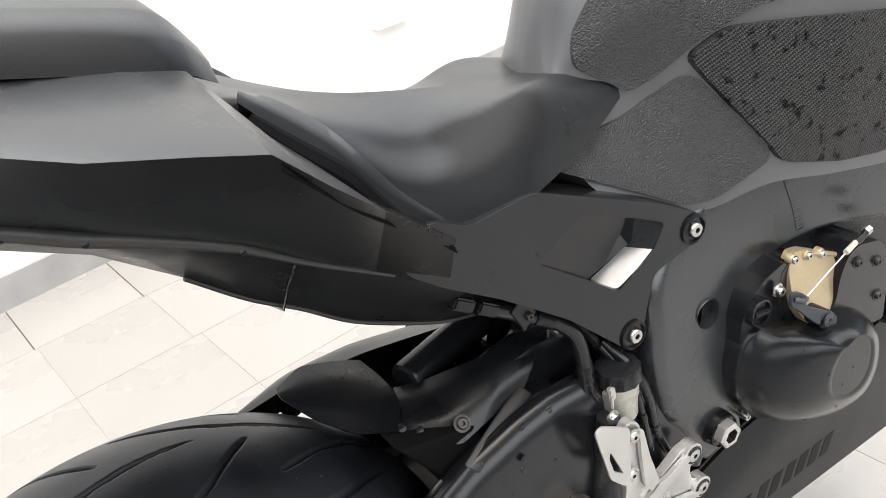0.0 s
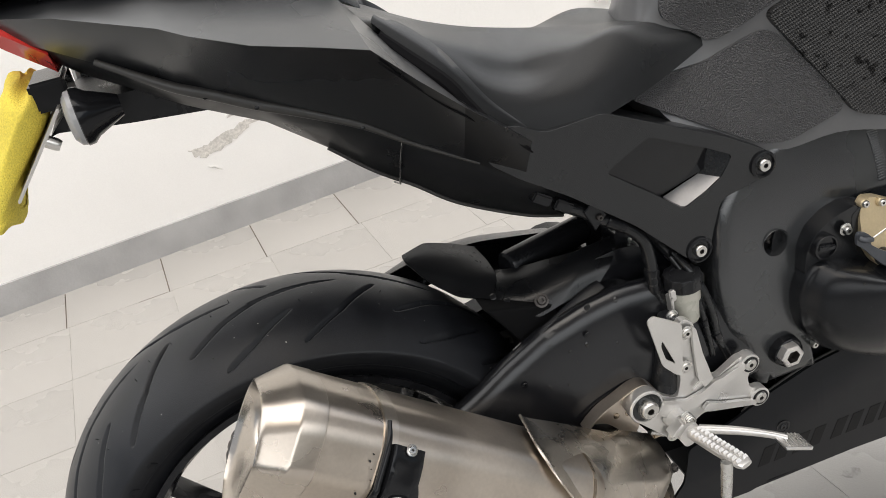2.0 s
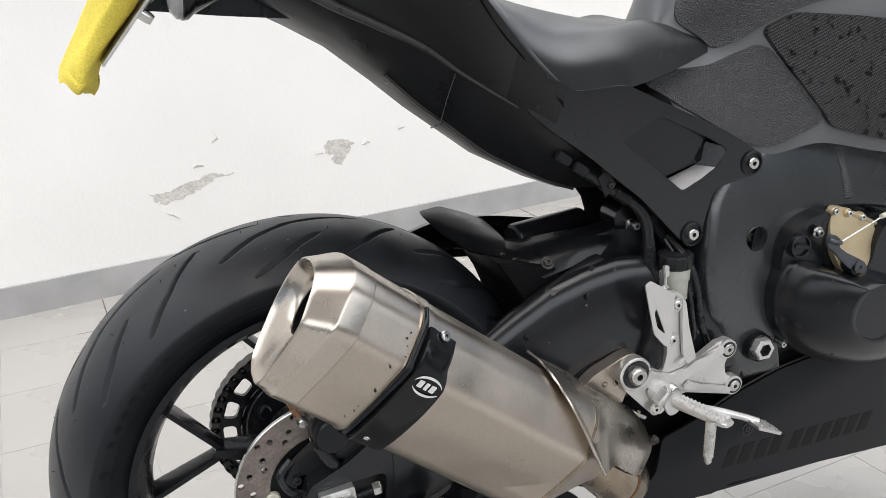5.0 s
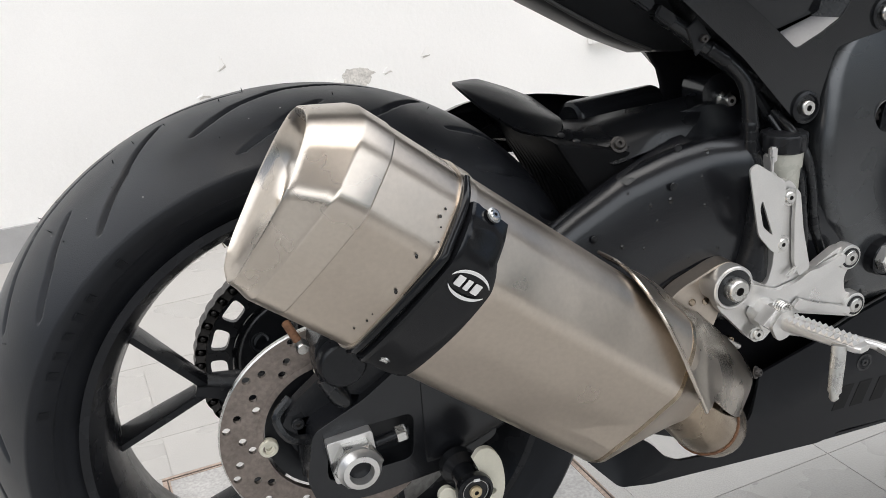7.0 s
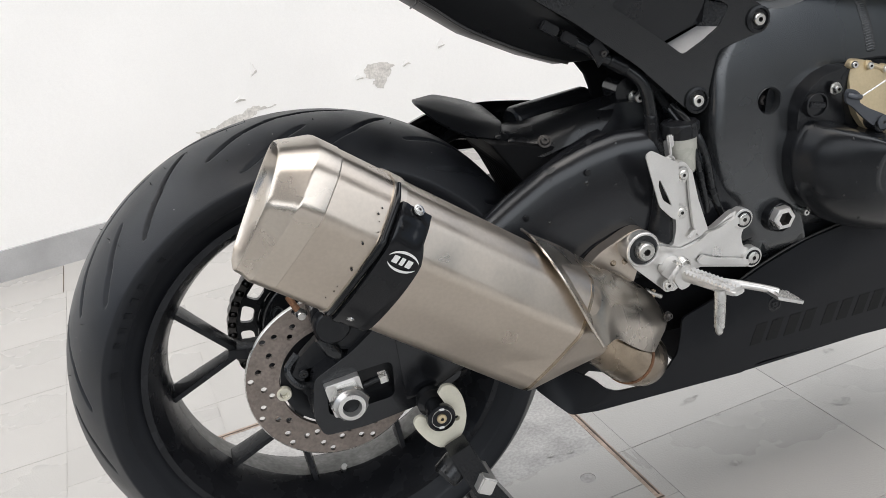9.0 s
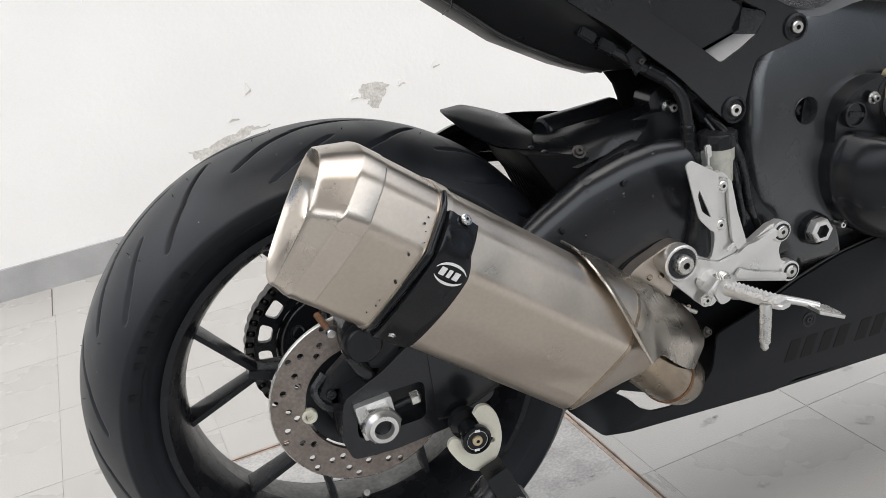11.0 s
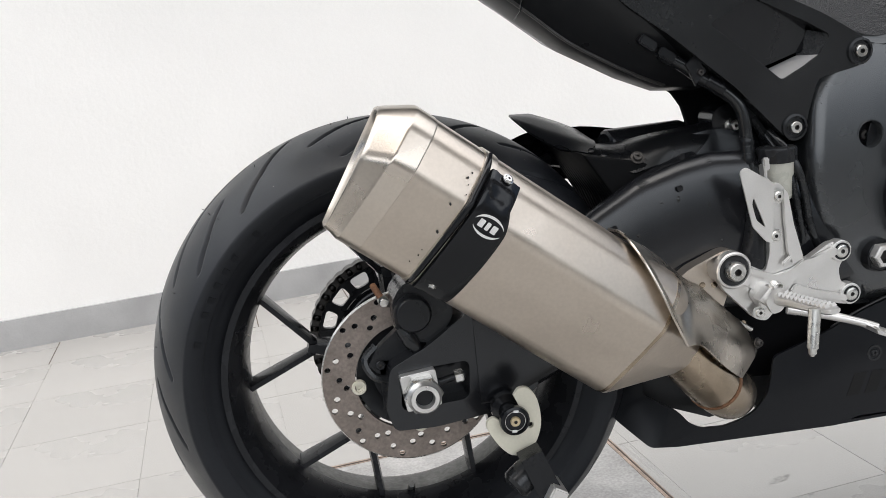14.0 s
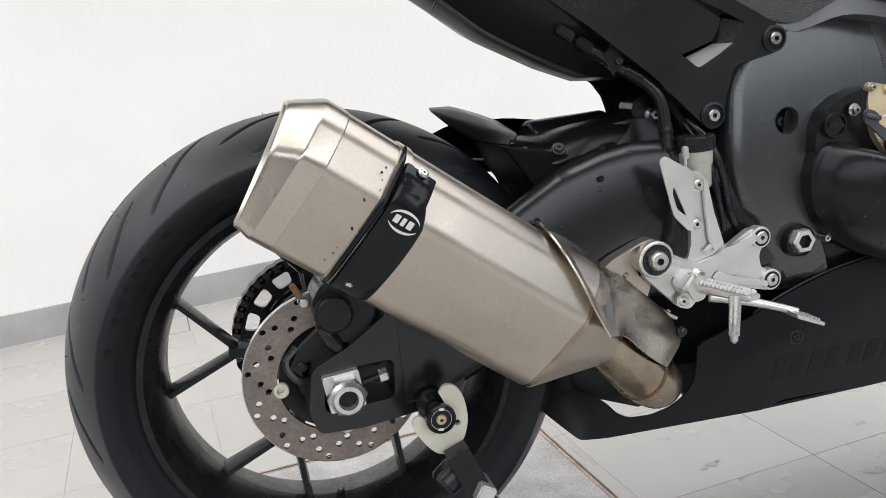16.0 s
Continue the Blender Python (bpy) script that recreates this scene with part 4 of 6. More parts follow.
def guard_mesh():
    """A moulded cover over the band, from the bottom edge round the outer ridge to the upper face."""
    line = smooth_line([(-0.2565, 0.4325), (-0.266, 0.443), (-0.2815, 0.482), (-0.292, 0.516), (-0.2955, 0.529), (-0.2915, 0.545), (-0.279, 0.569)], 37)
    top = []
    for i, (y, u) in enumerate(line):
        w = i / 36
        dy, du = y - CAN_C[0], u - CAN_C[1]
        k = math.hypot(dy, du)
        a, b = dy / k, du / k
        ends = min(1.0, w / 0.10, (1 - w) / 0.08)
        h = 0.0022 + 0.0036 * ends + 0.0012 * math.sin(math.pi * w)
        dish = 0.0016 * math.exp(-(((w - 0.86) / 0.05) ** 2)) * ends
        front, back = 0.3205 - 0.009 * math.sin(math.pi * min(1.0, w * 1.25)) ** 0.8, 0.3565
        top.append([sp(s0, y + a * d, u + b * d) for s0, d in ((front, 0.0), (front + 0.0012, h * 0.75), (front + 0.005, h), (front + 0.013, h + 0.0008 - dish), (back - 0.010, h + 0.0008 - dish), (back - 0.005, h + 0.0022), (back - 0.001, h + 0.0014), (back, 0.0))])
    return loft(top, caps=True, closed=True)


guard = part("clamp_guard", guard_mesh(), M_GLOSS, silencer, "black moulded silencer protector")
rail_pts = [sp(0.3605, y, u) for y, u in ((-0.252, 0.4285), (-0.2655, 0.440), (-0.2835, 0.482), (-0.2985, 0.524), (-0.2965, 0.537), (-0.281, 0.568), (-0.262, 0.5825))]
part("guard_rail", tube(rail_pts, [0.002, 0.0028, 0.0032, 0.0034, 0.0034, 0.0032, 0.0022], 14, 48), M_GLOSS, guard)
for p in ((0.338, -0.2805, 0.5665), (0.341, -0.2655, 0.4435)):
    n = Vector((0, p[1] - CAN_C[0], 0)) + U * (p[2] - CAN_C[1])
    at = sp(*p)
    bolt("guard_screw", at + n.normalized() * (0.0052 if p[2] > 0.5 else 0.0046), 0.0040, guard, M_STEEL, n.normalized(), 0.0030)
# oval badge of plain shapes on the guard
badge_at = sp(0.3345, -0.3025, 0.5215)
bx, by_ = (D * -1.0), Vector((0, -0.25, 0)) + U * 0.97
bn = bx.cross(by_).normalized()
bn = bn if bn.y < 0 else -bn
by_ = by_.normalized()


def badge_strip(a0, a1, r0, r1, rx=1.0, ry=0.72):
    bm = bmesh.new()
    rows = []
    for k in range(19):
        a = a0 + (a1 - a0) * k / 18
        w = math.sin(math.pi * k / 18)
        rows.append([badge_at + bx * (math.cos(a) * r * rx) + by_ * (math.sin(a) * r * ry) for r in (r1 - (r1 - r0) * w, r1)])
    base = [[*r, r[1] + bn * 0.0006, r[0] + bn * 0.0006] for r in rows]
    return loft(base)


part("badge_arc", badge_strip(0.35, 3.0, 0.0125, 0.0162), M_WHITE, guard, "white oval emblem")
part("badge_arc", badge_strip(3.6, 6.0, 0.0125, 0.0162), M_WHITE, guard)
badge_turn = Matrix((bx, by_, bn)).transposed().to_4x4()
for dx, w in ((-0.0078, 0.0058), (-0.0005, 0.0042), (0.0068, 0.0058)):
    bm = box((w, 0.0085, 0.0012), badge_at + bx * dx, 0.0004, badge_turn)
    part("badge_bar", bm, M_WHITE, guard)

# heat shield over the front of the silencer
def shield_mesh():
    edge = [
        [(0.230, -0.190, 0.567), (0.268, -0.188, 0.541), (0.318, -0.174, 0.497), (0.370, -0.157, 0.450), (0.404, -0.140, 0.418)],
        [(0.225, -0.245, 0.573), (0.266, -0.222, 0.545), (0.318, -0.196, 0.497), (0.371, -0.172, 0.445), (0.409, -0.150, 0.410)],
        [(0.231, -0.279, 0.553), (0.270, -0.246, 0.527), (0.322, -0.214, 0.482), (0.374, -0.188, 0.430), (0.412, -0.162, 0.400)],
        [(0.243, -0.292, 0.522), (0.280, -0.258, 0.501), (0.327, -0.228, 0.462), (0.377, -0.200, 0.415), (0.413, -0.173, 0.391)],
        [(0.255, -0.300, 0.487), (0.291, -0.264, 0.470), (0.333, -0.236, 0.438), (0.379, -0.209, 0.399), (0.409, -0.182, 0.381)],
        [(0.266, -0.302, 0.460), (0.298, -0.266, 0.440), (0.329, -0.242, 0.408), (0.355, -0.223, 0.383), (0.378, -0.204, 0.364)],
    ]
    rows = [smooth_line(r, 33) for r in edge]
    cols = [smooth_line([r[k] for r in rows], 25) for k in range(33)]
    
    def out(p, d):
        r = Vector((0, p[1] - CAN_C[0], 0)) + U * (Vector(p).dot(U) - 0.47)
        return Vector(p) + r.normalized() * d

    def rise(k, i):
        """A curled lip, a hollow behind it, then the pressed panel with its curved crease."""
        u, v = k / 32, i / 24
        step = max(0.0, min(1.0, (u - (0.66 - 0.62 * v)) / 0.10 + 0.5))
        lip = max(0.0, 1 - u / 0.10) ** 2
        return 0.0055 * step * step * (3 - 2 * step) + 0.002 * lip

    outer = [[out(p, rise(k, i)) for i, p in enumerate(c)] for k, c in enumerate(cols)]
    inner = [[out(p, rise(k, i) - 0.0018) for i, p in enumerate(c)] for k, c in enumerate(cols)]
    return loft([a + b[::-1] for a, b in zip(outer, inner)])


shield = part("heat_shield", shield_mesh(), M_SHIELD, silencer, "titanium heat shield with water drops")
part("shield_edge", tube([Vector(p) + (Vector((0, p[1] - CAN_C[0], 0)) + U * (Vector(p).dot(U) - 0.47)).normalized() * 0.0018 for p in smooth_line([(0.230, -0.190, 0.567), (0.225, -0.245, 0.573), (0.231, -0.279, 0.553), (0.243, -0.292, 0.522), (0.255, -0.300, 0.487), (0.266, -0.302, 0.460)], 30)], 0.0017, 8), M_TITAN_BRIGHT, shield)
bolt("shield_bolt", (0.411, -0.184, 0.400), 0.0045, shield, M_CHAIN, (0.5, -0.8, 0.2))
part("clamp_bolt", tube([(0.414, -0.125, 0.411), (0.438, -0.122, 0.394)], 0.0035, 10), M_STEEL, silencer)
part("clamp_lug", box((0.012, 0.010, 0.012), (0.424, -0.121, 0.402), 0.002), M_TITAN_HOT, silencer)
# hanger plate from the can to the foot-peg bracket
hang = [(0.322, 0.478), (0.340, 0.491), (0.363, 0.4995), (0.387, 0.507), (0.402, 0.505), (0.415, 0.493), (0.412, 0.474), (0.400, 0.452), (0.391, 0.430), (0.374, 0.438), (0.353, 0.462), (0.335, 0.468)]
hanger = part("silencer_hanger", plate(hang, -0.137, -0.133, 0.001, 1, rounded=0.007), M_TITAN, silencer, "bent titanium hanger plate")
rim_line = smooth_line([(0.318, -0.150, 0.478), (0.340, -0.148, 0.4935), (0.363, -0.147, 0.5025), (0.387, -0.145, 0.510), (0.403, -0.143, 0.508), (0.415, -0.142, 0.497)], 22)
part("hanger_lip", loft([[p + Vector((0, dy, dz)) for dy, dz in ((-0.006, 0.0008), (0.012, 0.0008), (0.012, -0.0018), (-0.006, -0.0018))] for p in (Vector(q) for q in rim_line)]), M_TITAN, hanger)
for x, z in ((0.366, 0.468), (0.382, 0.466)):
    part("hanger_rivet", lathe([(0.004, 0), (0.004, 0.001), (0.002, 0.0015)], (x, -0.137, z), (0, -1, 0), 10), M_TITAN_HOT, hanger)
bush = part("hanger_bush", lathe([(0.0205, -0.018), (0.0215, -0.016), (0.0215, 0.003), (0.0228, 0.006), (0.0228, 0.017), (0.0215, 0.0185), (0.0195, 0.0185), (0.0185, 0.016)], (0.3945, -0.147, 0.4885), (0, -1, 0), 36), M_ALU, silencer, "round rubber-mounted bush")
part("bush_rubber", lathe([(0.019, 0), (0.0185, 0.0015), (0.0125, 0.002)], (0.3945, -0.163, 0.4885), (0, -1, 0), 32), M_HOSE, bush)
bolt("bush_bolt", (0.3945, -0.1645, 0.4885), 0.0122, bush, M_STEEL, head=0.010, washer=False)

# water drops left on the silencer, along the edge of the guard
rng = random.Random(4)
bm = bmesh.new()
for k in range(9):
    w = rng.random()
    y, u = smooth_line([(-0.262, 0.437), (-0.281, 0.482), (-0.2955, 0.526), (-0.279, 0.566)], 41)[int(w * 40)]
    s = 0.3665 + abs(rng.gauss(0, 0.006))
    n = Vector((0, y - CAN_C[0], 0)) + U * (u - CAN_C[1])
    r = rng.uniform(0.0005, 0.0015)
    q = n.to_track_quat("Z", "Y").to_matrix().to_4x4()
    bmesh.ops.create_uvsphere(bm, u_segments=8, v_segments=5, radius=1, matrix=Matrix.Translation(sp(s, y, u) + n.normalized() * 0.0004) @ q @ Matrix.Diagonal((r, r * rng.uniform(0.8, 1.6), 0.0007, 1)))
tagged(part("rain_spatter", bm, M_DROP, silencer, "dark water drops", weighted=False), kind="stuff")

# ---- frame, foot controls, engine ----
FRAME = [(0.527, 0.640), (0.521, 0.585), (0.530, 0.525), (0.549, 0.495), (0.560, 0.455), (0.580, 0.415), (0.600, 0.392), (0.660, 0.395), (0.658, 0.435), (0.645, 0.48), (0.632, 0.53), (0.630, 0.575), (0.645, 0.615), (0.675, 0.636), (0.73, 0.645), (0.82, 0.634), (0.93, 0.600), (1.06, 0.56), (1.06, 0.70), (0.93, 0.735), (0.80, 0.752), (0.70, 0.757), (0.64, 0.752), (0.59, 0.737), (0.555, 0.713), (0.535, 0.682)]


def frame_bow(x, z):
    """The spar leans in more and more towards its top."""
    return 0.5 * max(0.0, min(0.28, z - 0.48)) ** 2 + 0.10 * max(0.0, min(0.09, 0.50 - z)) + 0.030 * max(0.0, min(1.0, (0.420 - z) / 0.020))


frame_line = round_corners([tuple(q) for q in smooth_line(FRAME + FRAME[:1], 105)[:-1]], 0.002, 1)
bm = pillow(frame_line, -0.137, -0.075, lambda x, z: 0.017 if x < 0.575 or z > 0.69 else 0.007, 7, [circle(0.603, 0.624, 0.0165, 28)])
for _ in range(4):
    bmesh.ops.subdivide_edges(bm, edges=[e for e in bm.edges if e.calc_length() > 0.022], cuts=1)
    bmesh.ops.triangulate(bm, faces=[f for f in bm.faces if len(f.verts) > 4])
for v in bm.verts:
    v.co.y += frame_bow(v.co.x, v.co.z)
main_frame = part("main_frame", bm, M_FRAME, bike, "dark grey aluminium twin-spar frame", sharp=50)
part("frame_hole", lathe([(0.0178, 0.001), (0.0160, -0.003), (0.0152, -0.020), (0.0175, -0.020), (0.0185, 0.0)], (0.603, -0.1262, 0.624), (0, -1, 0), 28, closed=True), M_FRAME, main_frame)
# black disc that paints the shade in the depth of the hole
part("hole_bottom", lathe([(0.0152, 0), (0.0152, 0.0015), (0.001, 0.0015)], (0.603, -0.1075, 0.624), (0, -1, 0), 24), M_SHADE_SOOT, main_frame)
bolt("hole_screw", (0.606, -0.109, 0.622), 0.0062, main_frame, M_CHAIN, head=0.004, washer=False)
part("far_spar", plate([(x, z) for x, z in FRAME], 0.085, 0.13, 0.012, 2, rounded=0.02), M_FRAME, main_frame)
part("pivot_boss", lathe([(0.0225, -0.014), (0.0205, 0), (0.0205, 0.002), (0.0190, 0.003), (0.0180, 0.001)], (0.606, -0.1445, 0.471), (0, -1, 0), 40), M_GLOSS, main_frame)
pivot_nut = hex_nut("pivot_nut", (0.603, -0.1465, 0.474), 0.0162, 0.013, main_frame, M_ALU, hole=0.0095)
spar = BVHTree.FromPolygons([v.co for v in main_frame.data.vertices], [list(f.vertices) for f in main_frame.data.polygons])
bm = bmesh.new()
for x, _, z in smooth_line([(0.745, 0, 0.745), (0.752, 0, 0.715), (0.757, 0, 0.69), (0.760, 0, 0.658)], 30):
    at, _, _, _ = spar.ray_cast(Vector((x, -0.3, z)), Vector((0, 1, 0)))
    if at:
        bmesh.ops.create_uvsphere(bm, u_segments=10, v_segments=5, radius=1, matrix=Matrix.Translation(at) @ Matrix.Diagonal((0.0080, 0.0016, 0.0028, 1)))
part("frame_weld", bm, M_FRAME, main_frame)
bolt("frame_screw", (0.644, -0.135, 0.469), 0.005, main_frame, M_STEEL, head=0.014, washer=False)

def soften(bm, width, seg=2, angle=20):
    es = [e for e in bm.edges if len(e.link_faces) == 2 and e.calc_face_angle(0) > radians(angle)]
    bmesh.ops.bevel(bm, geom=es, offset=width, segments=seg, affect="EDGES", clamp_overlap=True)
    return bm


# side rail under the seat, with its triangular recess
RAIL = [(0.262, 0.872), (0.268, 0.834), (0.300, 0.806), (0.352, 0.768), (0.43, 0.702), (0.492, 0.636), (0.506, 0.628), (0.522, 0.636), (0.527, 0.66), (0.540, 0.700), (0.600, 0.710), (0.612, 0.726), (0.603, 0.743), (0.55, 0.776), (0.405, 0.848), (0.335, 0.848), (0.305, 0.866)]
RECESS = [(0.400, 0.779), (0.454, 0.805), (0.522, 0.771), (0.557, 0.751), (0.541, 0.7275), (0.492, 0.703), (0.455, 0.735)]
rail = part("side_rail", plate(RAIL, -0.114, -0.07, 0.007, 3, holes=[round_corners(RECESS, 0.006, 3)], rounded=0.010, yf=lambda x, z: -0.006 * max(0.0, min(1.0, (0.400 - x) / 0.10)), fine=0.02), M_RAIL, bike, "black side rail with a recess")


def wedge(name, front, back, mat, label=""):
    bm = bmesh.new()
    n = len(front)
    a, b = [bm.verts.new(p) for p in front], [bm.verts.new(p) for p in back]
    bm.faces.new(a)
    bm.faces.new(b[::-1])
    for i in range(n):
        bm.faces.new((a[i], b[i], b[(i + 1) % n], a[(i + 1) % n]))
    soften(bm, 0.0015, 2, 20)
    part(name, bm, mat, rail, label)


wedge("recess_panel", [(0.396, -0.1115, 0.780), (0.455, -0.1115, 0.808), (0.500, -0.104, 0.785), (0.535, -0.096, 0.764), (0.531, -0.0945, 0.735), (0.474, -0.0935, 0.719), (0.452, -0.108, 0.732)], [(0.396, -0.080, 0.780), (0.455, -0.080, 0.808), (0.500, -0.080, 0.785), (0.535, -0.080, 0.764), (0.531, -0.080, 0.735), (0.474, -0.080, 0.719), (0.452, -0.080, 0.732)], M_GLOSS)
wedge("recess_ledge", [(0.478, -0.090, 0.714), (0.4946, -0.1125, 0.7025), (0.540, -0.1132, 0.7285), (0.5257, -0.090, 0.729)], [(0.478, -0.085, 0.706), (0.4946, -0.10, 0.695), (0.551, -0.10, 0.725), (0.5257, -0.085, 0.719)], M_SATIN_SILVER, "smooth silver slanting ledge")
wedge("recess_cheek", [(0.5257, -0.090, 0.729), (0.540, -0.1134, 0.7285), (0.558, -0.1135, 0.752), (0.527, -0.086, 0.762)], [(0.5257, -0.080, 0.729), (0.556, -0.10, 0.735), (0.562, -0.10, 0.752), (0.527, -0.078, 0.762)], M_RAIL)
for x, z in ((0.596, 0.727), (0.507, 0.644)):
    part("bolt_cup", lathe([(0.0165, 0), (0.0165, 0.003), (0.0135, 0.004), (0.0125, 0.001)], (x, -0.1135, z), (0, -1, 0), 28), M_PLASTIC, rail)
    bolt("rail_bolt", (x, -0.1135, z), 0.0085, rail, M_STEEL, head=0.007, washer=False)
part("inner_frame", plate([(0.398, 0.702), (0.412, 0.690), (0.424, 0.672), (0.430, 0.652), (0.428, 0.630), (0.42, 0.56), (0.62, 0.56), (0.62, 0.72), (0.500, 0.740)], 0.022, 0.032, 0.002, 1), M_SHADE_SOOT, rail, "dark inner frame plate")
part("far_rail", plate(RAIL, 0.07, 0.112, 0.004, 1), M_PLASTIC, rail)

# foot-peg bracket
HANG = [(0.446, 0.583), (0.458, 0.588), (0.468, 0.578), (0.474, 0.545), (0.487, 0.490), (0.497, 0.486), (0.527, 0.503), (0.545, 0.501), (0.550, 0.487), (0.538, 0.468), (0.541, 0.450), (0.561, 0.442), (0.563, 0.426), (0.551, 0.419), (0.475, 0.440), (0.452, 0.427), (0.440, 0.415), (0.425, 0.420), (0.383, 0.465), (0.372, 0.49), (0.388, 0.508), (0.44, 0.478), (0.446, 0.50)]
bracket = part("footpeg_bracket", plate(HANG, -0.1565, -0.146, 0.0025, 2, rounded=0.006), M_ALU, bike, "cast silver foot-peg bracket")
for outline in ([(0.400, 0.474), (0.432, 0.452), (0.470, 0.462), (0.534, 0.489), (0.530, 0.498), (0.500, 0.488), (0.488, 0.487), (0.474, 0.479), (0.450, 0.474), (0.412, 0.490)], [(0.462, 0.580), (0.4675, 0.574), (0.4745, 0.535), (0.4865, 0.492), (0.474, 0.484), (0.4665, 0.500), (0.463, 0.54)], [(0.470, 0.450), (0.478, 0.444), (0.545, 0.426), (0.548, 0.433), (0.500, 0.448), (0.478, 0.458)]):
    part("bracket_web", plate(outline, -0.1632, -0.158, 0.0024, 3, rounded=0.003), M_ALU, bracket)
part("bracket_pad", box((0.016, 0.004, 0.0055), (0.466, -0.162, 0.4905), 0.0012, Matrix.Rotation(radians(-38), 4, "Y")), M_ALU, bracket)
for x, z in ((0.539, 0.491), (0.552, 0.434)):
    part("bracket_boss", lathe([(0.0135, -0.012), (0.0135, 0.002), (0.0115, 0.003)], (x, -0.159, z), (0, -1, 0), 26), M_ALU, bracket)
    part("bolt_ring", lathe([(0.0108, 0), (0.0108, 0.0008), (0.0082, 0.0008), (0.0082, 0)], (x, -0.1618, z), (0, -1, 0), 26, closed=True), M_GLOSS, bracket)
    bolt("bracket_bolt", (x, -0.1615, z), 0.0078, bracket, M_STEEL, head=0.003, washer=False)
HEEL = [(0.406, 0.607), (0.414, 0.612), (0.450, 0.588), (0.447, 0.514), (0.438, 0.518), (0.421, 0.538)]
heel = part("heel_guard", plate(HEEL, -0.163, -0.1605, 0.0008, 1, holes=[round_corners([(0.423, 0.574), (0.438, 0.535), (0.426, 0.546), (0.421, 0.566)], 0.003, 2)], rounded=0.005), M_ALU, bracket, "brushed heel guard with a cut-out")
for x, z in ((0.456, 0.571), (0.451, 0.523)):
    bolt("heel_bolt", (x, -0.160, z), 0.0062, bracket, M_STEEL, head=0.004)
# peg, folded out towards the rider's foot
peg = new("foot_peg")
peg.parent = bike
peg["label"] = "serrated silver foot peg with a feeler"
P0, P1 = Vector((0.4305, -0.184, 0.4555)), Vector((0.4535, -0.276, 0.4600))
for y0, y1 in ((-0.198, -0.1925), (-0.176, -0.158)):
    part("peg_clevis", plate([(0.415, 0.455), (0.427, 0.470), (0.441, 0.468), (0.4445, 0.453), (0.436, 0.440), (0.424, 0.438)], y0, y1, 0.002, 2, rounded=0.005), M_ALU, peg)
part("clevis_block", plate([(0.410, 0.456), (0.424, 0.470), (0.436, 0.462), (0.422, 0.446)], -0.1925, -0.176, 0.0015), M_ALU, peg)
pd = (P1 - P0).normalized()
pu = Vector((0, 0, 1)) - pd * pd.z
pu.normalize()
pw = pd.cross(pu)
rings = []
for u, w, h in ((0.0, 0.006, 0.0075), (0.18, 0.0085, 0.0068), (0.6, 0.0100, 0.0055), (0.94, 0.0098, 0.0042), (1.0, 0.0075, 0.0028)):
    c = P0.lerp(P1, u)
    rings.append([c + pw * a * w + pu * b * h for a, b in ((-1, -0.4), (-0.6, -1), (0.6, -1), (1, -0.4), (1, 0.6), (0.7, 1), (-0.7, 1), (-1, 0.6))])
part("peg_body", loft(rings), M_ALU, peg)
for k in range(12):
    u = 0.20 + 0.065 * k
    c = P0.lerp(P1, u) + pu * (0.0064 - 0.0026 * u)
    bm = bmesh.new()
    for a, b in ((-0.0092, -0.0012), (0.0012, 0.0092)):
        loft([[c + pw * a - pd * 0.0026, c + pw * a + pd * 0.0026, c + pw * (a + 0.0014) + pu * 0.0036], [c + pw * b - pd * 0.0026, c + pw * b + pd * 0.0026, c + pw * (b - 0.0014) + pu * 0.0036]], bm=bm)
    part("peg_tooth", bm, M_ALU, peg)
part("peg_feeler", tube([(0.437, -0.262, 0.462), (0.4355, -0.264, 0.449), (0.4295, -0.270, 0.4195), (0.429, -0.2705, 0.4175), (0.4285, -0.271, 0.4135), (0.428, -0.271, 0.410)], [0.0068, 0.0068, 0.0062, 0.0045, 0.0045, 0.002], 14), M_STEEL, peg)
coil = [(0.437 + 0.0062 * math.cos(a), -0.178 - 0.0135 * a / (9 * math.pi), 0.4665 + 0.0062 * math.sin(a)) for a in (9 * math.pi * k / 72 for k in range(73))]
part("peg_spring", tube(coil, 0.0011, 6), M_STEEL, peg)
bolt("peg_pin", (0.4265, -0.163, 0.4305), 0.006, peg, M_STEEL, head=0.004)
# brake pedal
pedal = part("brake_pedal", tube([(0.458, -0.172, 0.432), (0.50, -0.188, 0.4225), (0.535, -0.203, 0.412), (0.552, -0.212, 0.405)], [0.0062, 0.0055, 0.005, 0.0055], 10, 20), M_ALU, bike, "long silver brake pedal")
part("pedal_tip", plate([(0.538, 0.4105), (0.578, 0.392), (0.576, 0.3875), (0.540, 0.404)], -0.230, -0.200, 0.0015, 2), M_ALU, pedal)
for k in range(6):
    x = 0.546 + 0.005 * k
    part("tip_groove", box((0.0015, 0.026, 0.003), (x, -0.215, 0.4075 - 0.0022 * k), 0.0004), M_ALU, pedal)
part("brake_cylinder", tube([(0.448, -0.135, 0.585), (0.440, -0.135, 0.52), (0.436, -0.135, 0.488), (0.434, -0.135, 0.470)], [0.012, 0.014, 0.019, 0.012], 18), M_PLASTIC, bike, "rear brake master cylinder with rubber boot")

